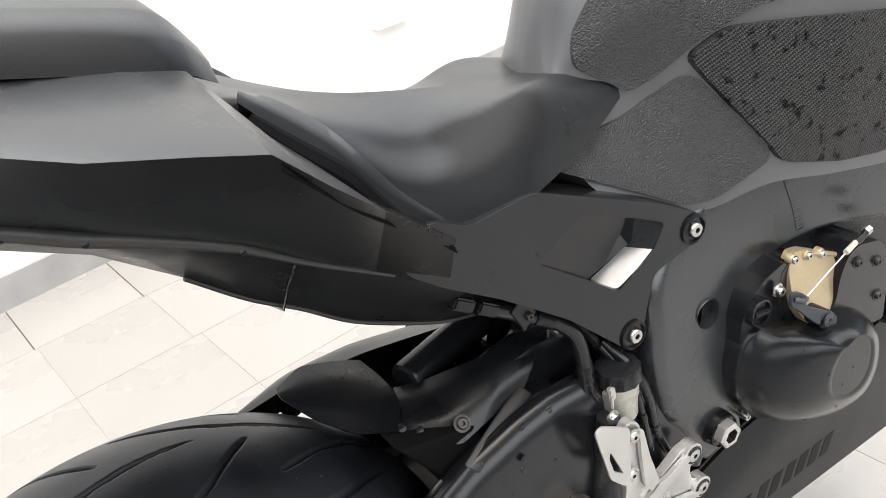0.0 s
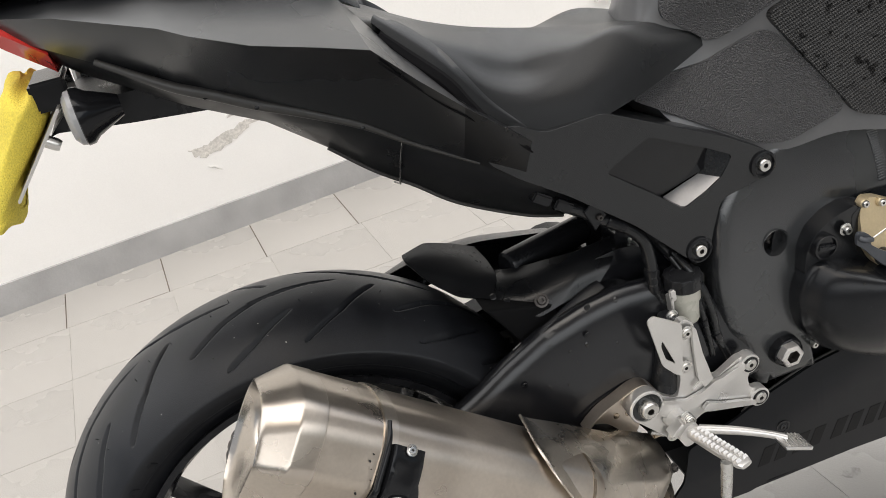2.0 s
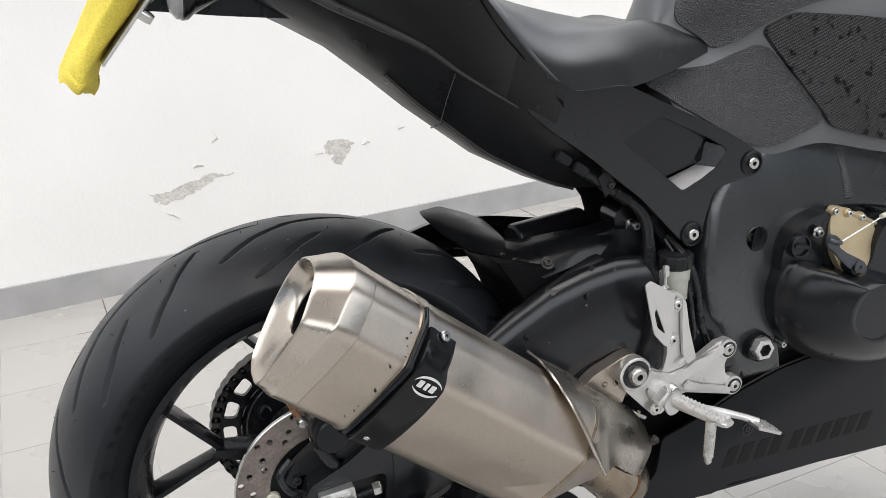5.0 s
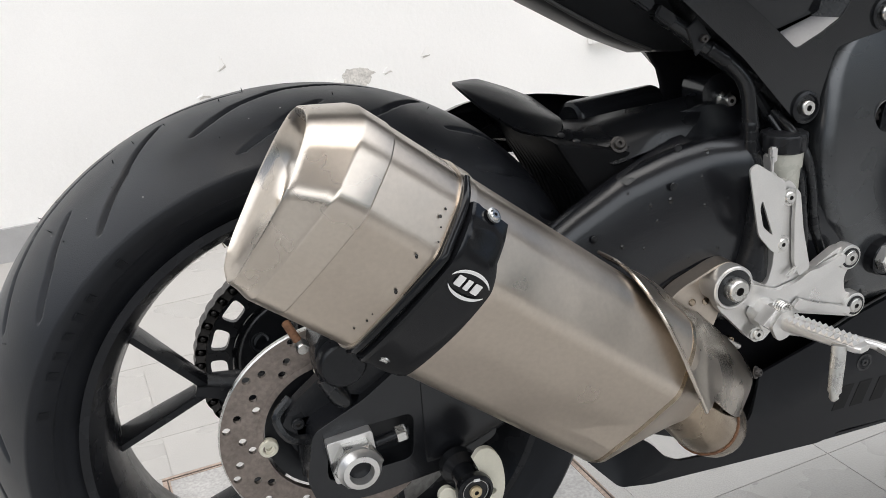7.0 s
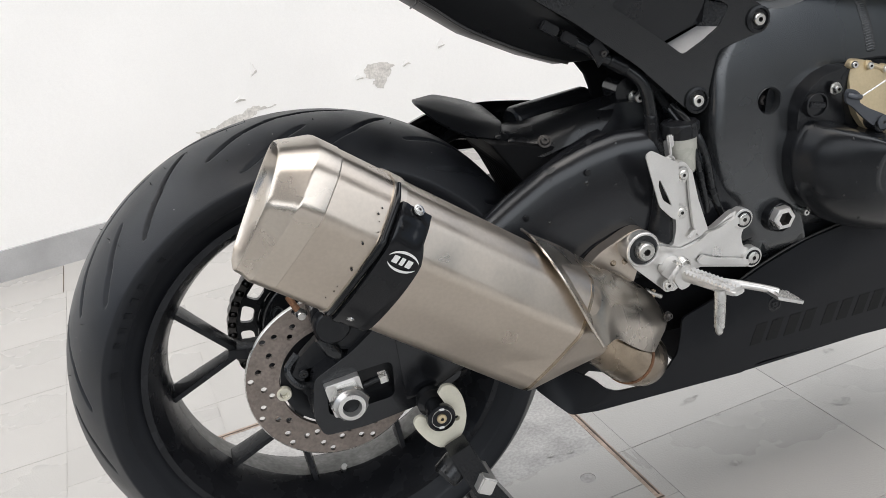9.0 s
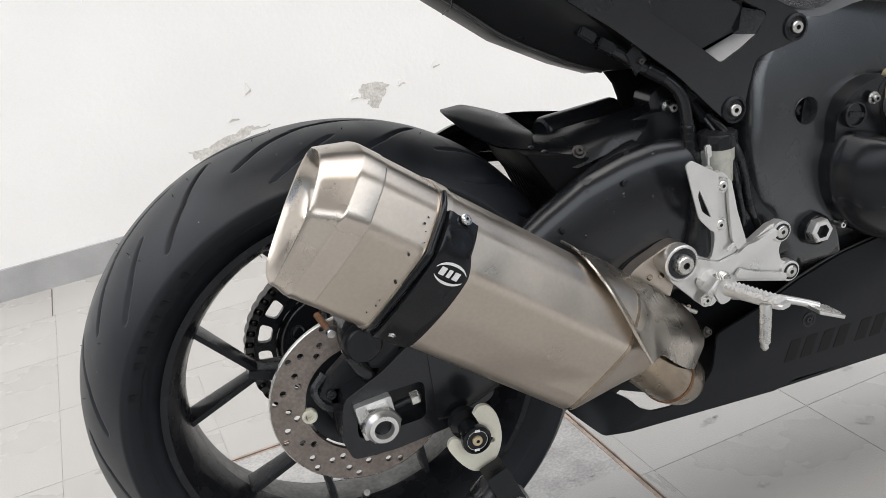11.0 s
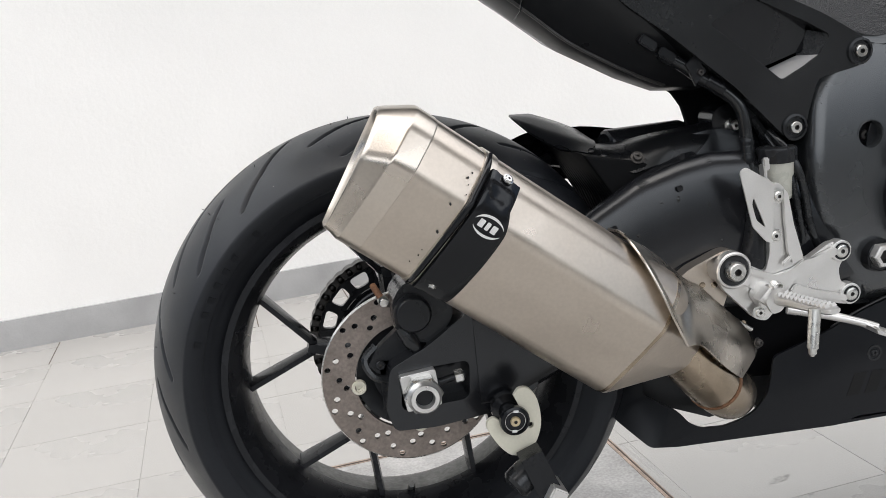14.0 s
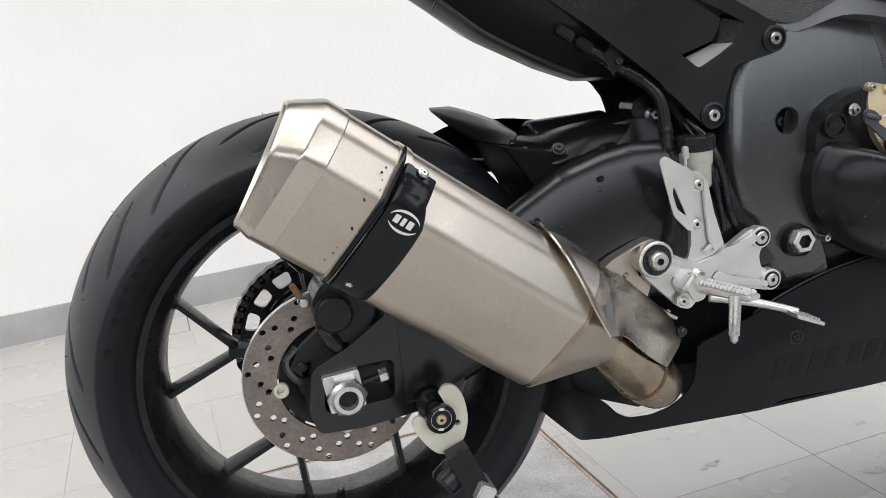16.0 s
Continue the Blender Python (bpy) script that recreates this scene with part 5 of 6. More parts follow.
# brake fluid reservoir
res = new("fluid_reservoir")
res.parent = bike
res["label"] = "translucent brake fluid reservoir with a black cap"
RX, RY = 0.480, -0.118
part("bowl", lathe([(0.009, -0.056), (0.012, -0.052), (0.0165, -0.048), (0.0178, -0.044), (0.0186, -0.020), (0.0200, -0.018), (0.0206, 0.0)], (RX, RY, 0.607), (0, 0, 1), 28), M_CLEAR, res, "milky plastic bowl")
bm = bmesh.new()
rings = []
for r, h in ((0.0215, 0.0), (0.0232, 0.002), (0.0232, 0.016), (0.0218, 0.0185), (0.015, 0.0190), (0.0145, 0.0175)):
    ring = []
    for k in range(48):
        a = 2 * math.pi * k / 48
        rr = r + (0.0009 * math.cos(12 * a) if 0.001 < h < 0.019 else 0)
        ring.append((RX + rr * math.cos(a), RY + rr * math.sin(a), 0.605 + h))
    rings.append(ring)
part("cap", loft(rings), M_PLASTIC, res, "ribbed black cap")
part("cap_clip", box((0.009, 0.006, 0.016), (RX - 0.0215, RY - 0.012, 0.606), 0.0015), M_ALU, res)
part("clip_arm", box((0.004, 0.014, 0.024), (RX - 0.0235, RY - 0.009, 0.593), 0.001), M_ALU, res)
bolt("clip_screw", (RX - 0.028, RY - 0.018, 0.583), 0.0055, res, M_STEEL, head=0.006)
part("feed_hose", tube([(RX + 0.004, RY, 0.548), (RX - 0.006, RY - 0.006, 0.535), (RX - 0.022, RY - 0.01, 0.548), (RX - 0.034, RY - 0.01, 0.565)], 0.0065, 10, 18), M_HOSE, res)
# brake line along the rail
line = part("brake_line", tube([(0.345, -0.092, 0.752), (0.375, -0.094, 0.732), (0.395, -0.094, 0.716), (0.420, -0.098, 0.700), (0.441, -0.104, 0.675), (0.446, -0.108, 0.640), (0.445, -0.112, 0.612), (0.452, -0.116, 0.590)], 0.0078, 12, 48), M_HOSE, bike, "black rubber brake line")
for a, b in (((0.402, -0.095, 0.7125), (0.422, -0.0985, 0.6985)), ((0.4462, -0.1075, 0.636), (0.445, -0.112, 0.606))):
    part("line_ferrule", tube([Vector(a).lerp(Vector(b), u) for u in (0, 0.15, 0.3, 0.45, 0.6, 0.75, 1)], [0.009, 0.0098, 0.0085, 0.0098, 0.0085, 0.0098, 0.0088], 14), M_GLOSS, line)
part("line_clip", plate([(0.372, 0.735), (0.385, 0.745), (0.400, 0.724), (0.384, 0.708)], -0.104, -0.100, 0.001, 1), M_PLASTIC, line)
bolt("clip_bolt", (0.390, -0.104, 0.724), 0.0042, line, M_CHAIN, head=0.004, washer=False)
for k, (x, y, z) in enumerate(((0.328, -0.094, 0.765), (0.352, -0.094, 0.748))):
    part("connector", box((0.024, 0.014, 0.012), (x, y, z), 0.002, Matrix.Rotation(radians(36), 4, "Y")), M_PLASTIC, line)
# loose loom between the rail and the frame
for k, (pts, r) in enumerate((
    ([(0.40, -0.07, 0.72), (0.45, -0.085, 0.68), (0.50, -0.095, 0.60), (0.515, -0.10, 0.55), (0.53, -0.105, 0.505)], 0.006),
    ([(0.41, -0.06, 0.715), (0.47, -0.075, 0.66), (0.508, -0.088, 0.59), (0.522, -0.10, 0.53), (0.528, -0.11, 0.49)], 0.0045),
    ([(0.43, -0.06, 0.70), (0.48, -0.07, 0.65), (0.498, -0.08, 0.58), (0.50, -0.09, 0.52), (0.49, -0.10, 0.48)], 0.005),
)):
    part("cable", tube(pts, r, 8, 24), M_HOSE, bike)
for pts, r in (
    ([(0.482, -0.096, 0.640), (0.491, -0.116, 0.622), (0.500, -0.130, 0.597), (0.509, -0.132, 0.562), (0.514, -0.132, 0.528), (0.523, -0.132, 0.502), (0.530, -0.132, 0.486)], 0.0050),
    ([(0.478, -0.096, 0.636), (0.488, -0.112, 0.612), (0.493, -0.127, 0.588), (0.498, -0.131, 0.553), (0.504, -0.132, 0.516), (0.506, -0.131, 0.500)], 0.0042),
):
    strand = part("cable", tube(pts, r, 10, 30), M_HOSE, bike)
    c, d = Vector(pts[-3]), (Vector(pts[-2]) - Vector(pts[-3])).normalized()
    part("cable_band", tube([c - d * 0.004, c + d * 0.004], r + 0.0009, 12), M_GLOSS, strand)
bolt("shock_bolt", (0.457, -0.050, 0.648), 0.0065, bike, M_STEEL, head=0.014)

# engine
engine = new("engine")
engine.parent = bike
engine["label"] = "black engine with a domed clutch cover"
part("crankcase", plate([(0.62, 0.36), (1.05, 0.30), (1.07, 0.62), (0.74, 0.655), (0.64, 0.62), (0.625, 0.50)], -0.098, 0.14, 0.012, 2, rounded=0.03), M_PLASTIC, engine)
COVER = [(0.610, 0.645), (0.602, 0.600), (0.606, 0.545), (0.632, 0.495), (0.668, 0.462), (0.72, 0.438), (0.785, 0.420), (0.835, 0.418), (0.868, 0.445), (0.885, 0.49), (0.880, 0.55), (0.850, 0.60), (0.80, 0.635), (0.74, 0.655), (0.67, 0.664)]
part("side_cover", plate(COVER, -0.1165, -0.09, 0.008, 3, rounded=0.025), M_ENGINE, engine, "satin black side cover")


def dome_ring(outline, y):
    return [(p[0], y, p[1]) for p in smooth_line(outline + outline[:1], 49)[:-1]]


BASE = [(0.706, 0.572), (0.676, 0.586), (0.645, 0.588), (0.626, 0.560), (0.624, 0.525), (0.638, 0.490), (0.668, 0.460), (0.715, 0.436), (0.765, 0.420), (0.815, 0.418), (0.838, 0.450), (0.836, 0.500), (0.808, 0.545), (0.760, 0.566)]
FACE = [(0.728, 0.556), (0.722, 0.553), (0.714, 0.545), (0.708, 0.534), (0.705, 0.522), (0.706, 0.510), (0.713, 0.499), (0.727, 0.489), (0.744, 0.484), (0.760, 0.487), (0.771, 0.500), (0.774, 0.520), (0.769, 0.542), (0.748, 0.560)]


def dome_mix(k):
    return [(b[0] + (f[0] - b[0]) * k, b[1] + (f[1] - b[1]) * k) for b, f in zip(BASE, FACE)]


clutch = part("clutch_cover", loft([dome_ring(dome_mix(k), y) for k, y in ((-0.10, -0.120), (-0.10, -0.150), (-0.04, -0.156), (0.0, -0.160), (0.05, -0.170), (0.14, -0.182), (0.34, -0.195), (0.6, -0.2045), (0.86, -0.2105), (0.93, -0.211), (0.97, -0.2095), (1.0, -0.2095))]), M_ENGINE, engine, "domed clutch cover", sharp=60)
filler = part("oil_filler", lathe([(0.0165, -0.010), (0.0165, 0.004), (0.0155, 0.0055), (0.0135, 0.0055), (0.013, 0.002)], (0.651, -0.152, 0.6145), (0, -1, 0), 30), M_GLOSS, engine, "black oil filler cap")
part("filler_grip", box((0.025, 0.006, 0.0065), (0.651, -0.156, 0.6145), 0.0015, Matrix.Rotation(radians(12), 4, "Y")), M_PLASTIC, filler)
GOLD = [(0.704, 0.65), (0.71, 0.659), (0.727, 0.655), (0.752, 0.6415), (0.775, 0.628), (0.7784, 0.6134), (0.7723, 0.5963), (0.7808, 0.5768), (0.7778, 0.5548), (0.7674, 0.5414), (0.7564, 0.5394), (0.7293, 0.5573), (0.7142, 0.5751), (0.707, 0.589), (0.7008, 0.6073), (0.7004, 0.6354)]


def gold_bow(x, z):
    return 0.020 * max(0.0, min(1.0, (z - 0.550) / 0.10))


part("filler_housing", plate([(0.626, 0.580), (0.629, 0.612), (0.643, 0.634), (0.668, 0.648), (0.698, 0.654), (0.704, 0.640), (0.700, 0.580), (0.660, 0.562)], -0.1495, -0.10, 0.009, 3, rounded=0.008), M_ENGINE, engine)
cover_side = part("actuator_side", plate([(0.752, 0.560), (0.766, 0.578), (0.770, 0.604), (0.782, 0.628), (0.800, 0.634), (0.842, 0.622), (0.866, 0.590), (0.866, 0.500), (0.820, 0.510)], -0.168, -0.10, 0.010, 3, rounded=0.008), M_ENGINE, engine)
for x, z in ((0.800, 0.612), (0.838, 0.596), (0.846, 0.545)):
    bolt("side_bolt", (x, -0.167, z), 0.0055, cover_side, M_CHAIN, head=0.006)
part("actuator_housing", plate([(0.690, 0.640), (0.705, 0.652), (0.760, 0.634), (0.800, 0.625), (0.835, 0.60), (0.835, 0.55), (0.790, 0.545), (0.70, 0.575)], -0.150, -0.10, 0.006, 2, rounded=0.006), M_ENGINE, engine)
gold = part("actuator_cover", plate(GOLD, -0.170, -0.158, 0.003, 3, rounded=0.005, yf=gold_bow, fine=0.015), M_GOLD, engine, "champagne clutch actuator cover")
part("cover_rib", tube([(0.725, -0.150, 0.652), (0.755, -0.151, 0.638), (0.782, -0.152, 0.624)], [0.003, 0.004, 0.003], 8), M_GOLD, gold)
for x, z in ((0.706, 0.654), (0.730, 0.648), (0.754, 0.639)):
    part("cover_lug", lathe([(0.0062, 0), (0.0062, 0.006), (0.0052, 0.008)], (x, -0.146, z), (0, -1, 0), 18), M_GOLD, gold)
    bolt("cover_bolt", (x, -0.1535, z), 0.0046, gold, M_STEEL, head=0.004, washer=False)
bolt("side_bolt", (0.678, -0.1545, 0.630), 0.0055, engine, M_STEEL, head=0.008)
lever = part("clutch_lever", plate([(0.6812, 0.6247), (0.6832, 0.6308), (0.6908, 0.6292), (0.6977, 0.6222), (0.6962, 0.6122), (0.7062, 0.6037), (0.7249, 0.5929), (0.7332, 0.5842), (0.7332, 0.5738), (0.7242, 0.5742), (0.7112, 0.5812), (0.7002, 0.5932), (0.6892, 0.6072), (0.6818, 0.6132)], -0.171, -0.167, 0.0016, 2, rounded=0.003, yf=lambda x, z: -0.020 * (x - 0.681) / 0.052, fine=0.02), M_LEVER, engine, "blue-grey clutch release lever")
bolt("lever_pivot", (0.7237, -0.1875, 0.5832), 0.0060, lever, M_LEVER, head=0.002)
part("lever_post", lathe([(0.0112, 0), (0.0112, 0.022), (0.0095, 0.023)], (0.7252, -0.162, 0.5802), (0, -1, 0), 24), M_PLASTIC, lever)
part("lever_clip", tube([(0.6832, -0.173, 0.6232), (0.6882, -0.178, 0.6212), (0.6982, -0.176, 0.6182)], 0.0034, 10, 10), M_LEVER, lever)
cable = part("clutch_cable", tube([(0.6972, -0.175, 0.6172), (0.7368, -0.174, 0.6308), (0.7734, -0.174, 0.6444)], 0.0011, 8), M_STEEL, engine)
part("cable_end", tube([(0.7654, -0.175, 0.6434), (0.7854, -0.173, 0.6464)], 0.0034, 12), M_CREAM, cable)
part("cable_sleeve", tube([(0.7854, -0.173, 0.6464), (0.7964, -0.173, 0.6484), (0.8044, -0.172, 0.6504)], 0.0042, 10, 8), M_HOSE, cable)
part("adjuster_nut", lathe([(0.005, 0), (0.005, 0.008), (0.004, 0.009)], (0.8034, -0.172, 0.6504), (1, 0.02, 0.15), 6), M_STEEL, cable)
for x, z in ((0.63, 0.56), (0.634, 0.50), (0.70, 0.446), (0.78, 0.425), (0.86, 0.43), (0.90, 0.47)):
    part("case_lug", lathe([(0.010, -0.01), (0.010, 0.004), (0.007, 0.006)], (x + 0.012, -0.150, z), (0, -1, 0), 14), M_ENGINE, engine)
part("pulse_cover", lathe([(0.055, -0.01), (0.055, 0.014), (0.047, 0.024), (0.02, 0.027)], (0.945, -0.150, 0.50), (0, -1, 0), 36), M_MATT, engine)
for x, z in ((0.875, 0.66), (0.90, 0.60), (0.885, 0.63)):
    part("engine_clip", tube([(x, -0.165, z), (x + 0.02, -0.165, z - 0.01)], 0.006, 8), M_HOSE, engine)

# ---- bodywork ----


def half_loft(stations, n, mirror=True, smooth=True):
    """Skins stations of (x, ((y, z), ...)) from the top centre to the bottom centre, with both sides."""
    flat = [(x, *(c for p in prof for c in p)) for x, prof in stations]
    line = smooth_line(flat, n) if smooth else [np.array(f) for f in flat]
    rings = []
    for row in line:
        pts = [(row[1 + 2 * k], row[2 + 2 * k]) for k in range((len(row) - 1) // 2)]
        right = [(row[0], y, z) for y, z in pts]
        left = [(row[0], -y, z) for y, z in pts[::-1] if abs(y) > 1e-5]
        rings.append(right + left)
    return loft(rings)


TAIL = [
    (-0.132, ((0, 1.090), (-0.040, 1.090), (-0.058, 1.080), (-0.056, 1.064), (-0.030, 1.056), (0, 1.056))),
    (-0.080, ((0, 1.085), (-0.062, 1.090), (-0.106, 1.076), (-0.098, 1.042), (-0.056, 1.016), (0, 1.010))),
    (0.000, ((0, 1.070), (-0.080, 1.075), (-0.148, 1.054), (-0.116, 0.996), (-0.074, 0.966), (0, 0.952))),
    (0.022, ((0, 1.064), (-0.081, 1.068), (-0.160, 1.044), (-0.116, 0.983), (-0.072, 0.953), (0, 0.940))),
    (0.068, ((0, 1.050), (-0.084, 1.056), (-0.182, 1.028), (-0.116, 0.959), (-0.066, 0.926), (0, 0.912))),
    (0.120, ((0, 1.030), (-0.088, 1.042), (-0.195, 1.015), (-0.116, 0.931), (-0.066, 0.882), (0, 0.868))),
    (0.160, ((0, 1.012), (-0.090, 1.030), (-0.205, 1.004), (-0.117, 0.908), (-0.064, 0.843), (0, 0.832))),
    (0.200, ((0, 0.970), (-0.070, 0.975), (-0.182, 0.960), (-0.117, 0.878), (-0.060, 0.811), (0, 0.800))),
    (0.245, ((0, 0.920), (-0.090, 0.918), (-0.157, 0.914), (-0.117, 0.846), (-0.060, 0.774), (0, 0.764))),
    (0.320, ((0, 0.830), (-0.100, 0.842), (-0.1185, 0.843), (-0.112, 0.792), (-0.055, 0.731), (0, 0.722))),
    (0.370, ((0, 0.790), (-0.07, 0.80), (-0.090, 0.805), (-0.086, 0.758), (-0.045, 0.709), (0, 0.700))),
    (0.43, ((0, 0.770), (-0.05, 0.775), (-0.068, 0.775), (-0.064, 0.735), (-0.03, 0.700), (0, 0.694))),
]
tail_mesh = soften(half_loft(TAIL, 12, smooth=False), 0.0045, 3, 14)
tail = part("tail_fairing", tail_mesh, M_TAIL, bike, "satin black angular tail fairing")
tail.data.materials.append(M_UNDER)
tail.data.materials.append(M_HUG)
for f in tail.data.polygons:
    x, z = f.center.x, f.center.z
    if z < float(np.interp(x, [r[0] for r in TAIL], [r[1][3][1] for r in TAIL])) - 0.004:
        f.material_index = 1  # the unpainted lower shell
    elif x > 0.262:
        f.material_index = 2  # the side panel before the gap, shaded by a duller finish
UNDER = [(-0.128, 0.965), (-0.10, 0.990), (0.03, 0.985), (0.075, 0.962), (0.06, 0.946), (0.02, 0.950), (-0.05, 0.958), (-0.12, 0.968)]
undertray = part("undertray", plate(UNDER, -0.055, 0.055, 0.006, 2, rounded=0.01), M_PLASTIC, tail, "black undertray")
# the lower lip, with its highlight put into a lighter grey
part("tail_trim", tube([(-0.06, -0.104, 1.032), (-0.007, -0.117, 0.998), (0.029, -0.118, 0.979), (0.059, -0.118, 0.962), (0.097, -0.118, 0.943), (0.150, -0.119, 0.914), (0.197, -0.118, 0.879), (0.260, -0.117, 0.837)], [0.003, 0.0048, 0.0055, 0.0055, 0.005, 0.004, 0.0025, 0.0015], 12, 44), M_LIT_EDGE, tail, "dull grey-black lower edge")
# thin lighter bar painted in as the glint on the shell's lower edge
part("shell_edge", tube([(0.120, -0.0665, 0.8815), (0.160, -0.0645, 0.8425), (0.200, -0.0605, 0.8105), (0.245, -0.0605, 0.7735), (0.320, -0.0555, 0.7305), (0.370, -0.0455, 0.7085)], 0.0022, 8, 30), M_LIT_EDGE, tail)
part("shell_seam", tube([(0.186, -0.118, 0.884), (0.1855, -0.089, 0.852), (0.185, -0.063, 0.818), (0.185, -0.030, 0.808)], 0.0011, 6), M_HOSE, tail)
for x, y, z in ((0.020, -0.121, 0.981), (0.0606, -0.1225, 0.9595), (0.151, -0.122, 0.9115)):
    part("trim_clip", lathe([(0.0024, 0), (0.0024, 0.001), (0.001, 0.0015)], (x, y, z), (0, -1, 0.3), 12), M_GLOSS, tail)
light = part("tail_light", half_loft([(-0.160, ((0, 1.086), (-0.030, 1.086), (-0.040, 1.080), (-0.030, 1.074), (0, 1.074))), (-0.138, ((0, 1.086), (-0.044, 1.086), (-0.060, 1.072), (-0.050, 1.055), (0, 1.052))), (-0.096, ((0, 1.060), (-0.056, 1.058), (-0.085, 1.044), (-0.066, 1.024), (0, 1.020)))], 8), M_REDLENS, tail, "red tail light")

PILLION = [
    (-0.160, ((0, 1.105), (-0.030, 1.104), (-0.042, 1.096), (-0.040, 1.086), (0, 1.080))),
    (-0.100, ((0, 1.138), (-0.050, 1.134), (-0.072, 1.120), (-0.074, 1.098), (0, 1.090))),
    (0.000, ((0, 1.116), (-0.060, 1.110), (-0.082, 1.092), (-0.088, 1.074), (0, 1.070))),
    (0.070, ((0, 1.098), (-0.060, 1.092), (-0.082, 1.074), (-0.090, 1.055), (0, 1.050))),
    (0.130, ((0, 1.082), (-0.058, 1.075), (-0.078, 1.058), (-0.088, 1.037), (0, 1.030))),
    (0.164, ((0, 1.066), (-0.050, 1.060), (-0.070, 1.046), (-0.080, 1.024), (0, 1.015))),
    (0.186, ((0, 1.032), (-0.042, 1.030), (-0.058, 1.022), (-0.066, 1.008), (0, 1.000))),
]
part("pillion_pad", soften(half_loft(PILLION, 24), 0.007, 3, 25), M_SEAT, bike, "black pillion pad")

SEAT = [
    (0.185, ((0, 0.996), (-0.036, 0.996), (-0.048, 0.993), (-0.054, 0.988), (-0.055, 0.984), (0, 0.975))),
    (0.210, ((0, 0.984), (-0.046, 0.986), (-0.060, 0.984), (-0.066, 0.972), (-0.068, 0.958), (0, 0.94))),
    (0.255, ((0, 0.966), (-0.050, 0.960), (-0.070, 0.950), (-0.084, 0.932), (-0.094, 0.908), (0, 0.88))),
    (0.300, ((0, 0.948), (-0.050, 0.934), (-0.072, 0.914), (-0.096, 0.892), (-0.112, 0.858), (0, 0.84))),
    (0.345, ((0, 0.934), (-0.046, 0.914), (-0.066, 0.898), (-0.098, 0.876), (-0.113, 0.838), (0, 0.83))),
    (0.400, ((0, 0.920), (-0.042, 0.912), (-0.064, 0.902), (-0.096, 0.878), (-0.112, 0.842), (0, 0.83))),
    (0.460, ((0, 0.908), (-0.040, 0.912), (-0.060, 0.914), (-0.084, 0.886), (-0.097, 0.849), (0, 0.84))),
    (0.520, ((0, 0.900), (-0.034, 0.903), (-0.052, 0.897), (-0.070, 0.884), (-0.077, 0.860), (0, 0.855))),
    (0.572, ((0, 0.888), (-0.026, 0.888), (-0.040, 0.887), (-0.052, 0.878), (-0.055, 0.870), (0, 0.865))),
]


def fine_half_loft(stations, n, m):
    """As half_loft, with the profile drawn smooth through its points too."""
    flat = [(x, *(c for p in prof for c in p)) for x, prof in stations]
    rings = []
    for row in smooth_line(flat, n):
        pts = [(row[1 + 2 * k], row[2 + 2 * k]) for k in range((len(row) - 1) // 2)]
        curve = [(min(0.0, y), z) for y, z in smooth_line(pts[:-1], m)] + [pts[-1]]
        right = [(row[0], y, z) for y, z in curve]
        left = [(row[0], -y, z) for y, z in curve[::-1] if abs(y) > 1e-5]
        rings.append(right + left)
    return loft(rings)


part("rider_seat", fine_half_loft(SEAT, 44, 17), M_SEAT, bike, "grey-black vinyl rider seat")
# raised rear flap of the seat, and a dark bar as the slot's shade
OUT = [(0.190, -0.079, 0.996), (0.212, -0.090, 0.969), (0.239, -0.103, 0.939), (0.254, -0.108, 0.914), (0.275, -0.112, 0.885), (0.314, -0.115, 0.850)]
INN = [(0.200, -0.060, 0.995), (0.222, -0.066, 0.983), (0.250, -0.080, 0.955), (0.268, -0.095, 0.926), (0.288, -0.104, 0.893), (0.320, -0.110, 0.856)]
for s in (-1, 1):
    ring = []
    for a, b in zip(smooth_line(OUT, 24), smooth_line(INN, 24)):
        a, b = Vector(a), Vector(b)
        m = a.lerp(b, 0.45) + Vector((0.002, 0, 0.005))
        down = Vector((0.001, 0.003, -0.006))
        ring.append([(p.x, p.y * -s, p.z) for p in (a + down * 0.3, a, a.lerp(m, 0.5) + Vector((0, 0, 0.0015)), m, b + Vector((0, 0, 0.001)), b + down * 2, a + down * 1.4)])
    part("seat_flap", loft(ring), M_SEAT, bike, "raised rear flap of the seat", sharp=60)
    part("seat_slot", tube([(x + 0.002, -s * (y - 0.006), z - 0.013) for x, y, z in OUT], [0.006, 0.009, 0.010, 0.010, 0.008, 0.001], 8, 20), M_SHADE_SOOT, bike)
part("panel_gap", tube([(0.166, -0.199, 0.990), (0.200, -0.1755, 0.951), (0.222, -0.163, 0.926), (0.250, -0.150, 0.899), (0.290, -0.1305, 0.861), (0.318, -0.1185, 0.832)], 0.0011, 6, 24), M_SHADE_SOOT, tail)

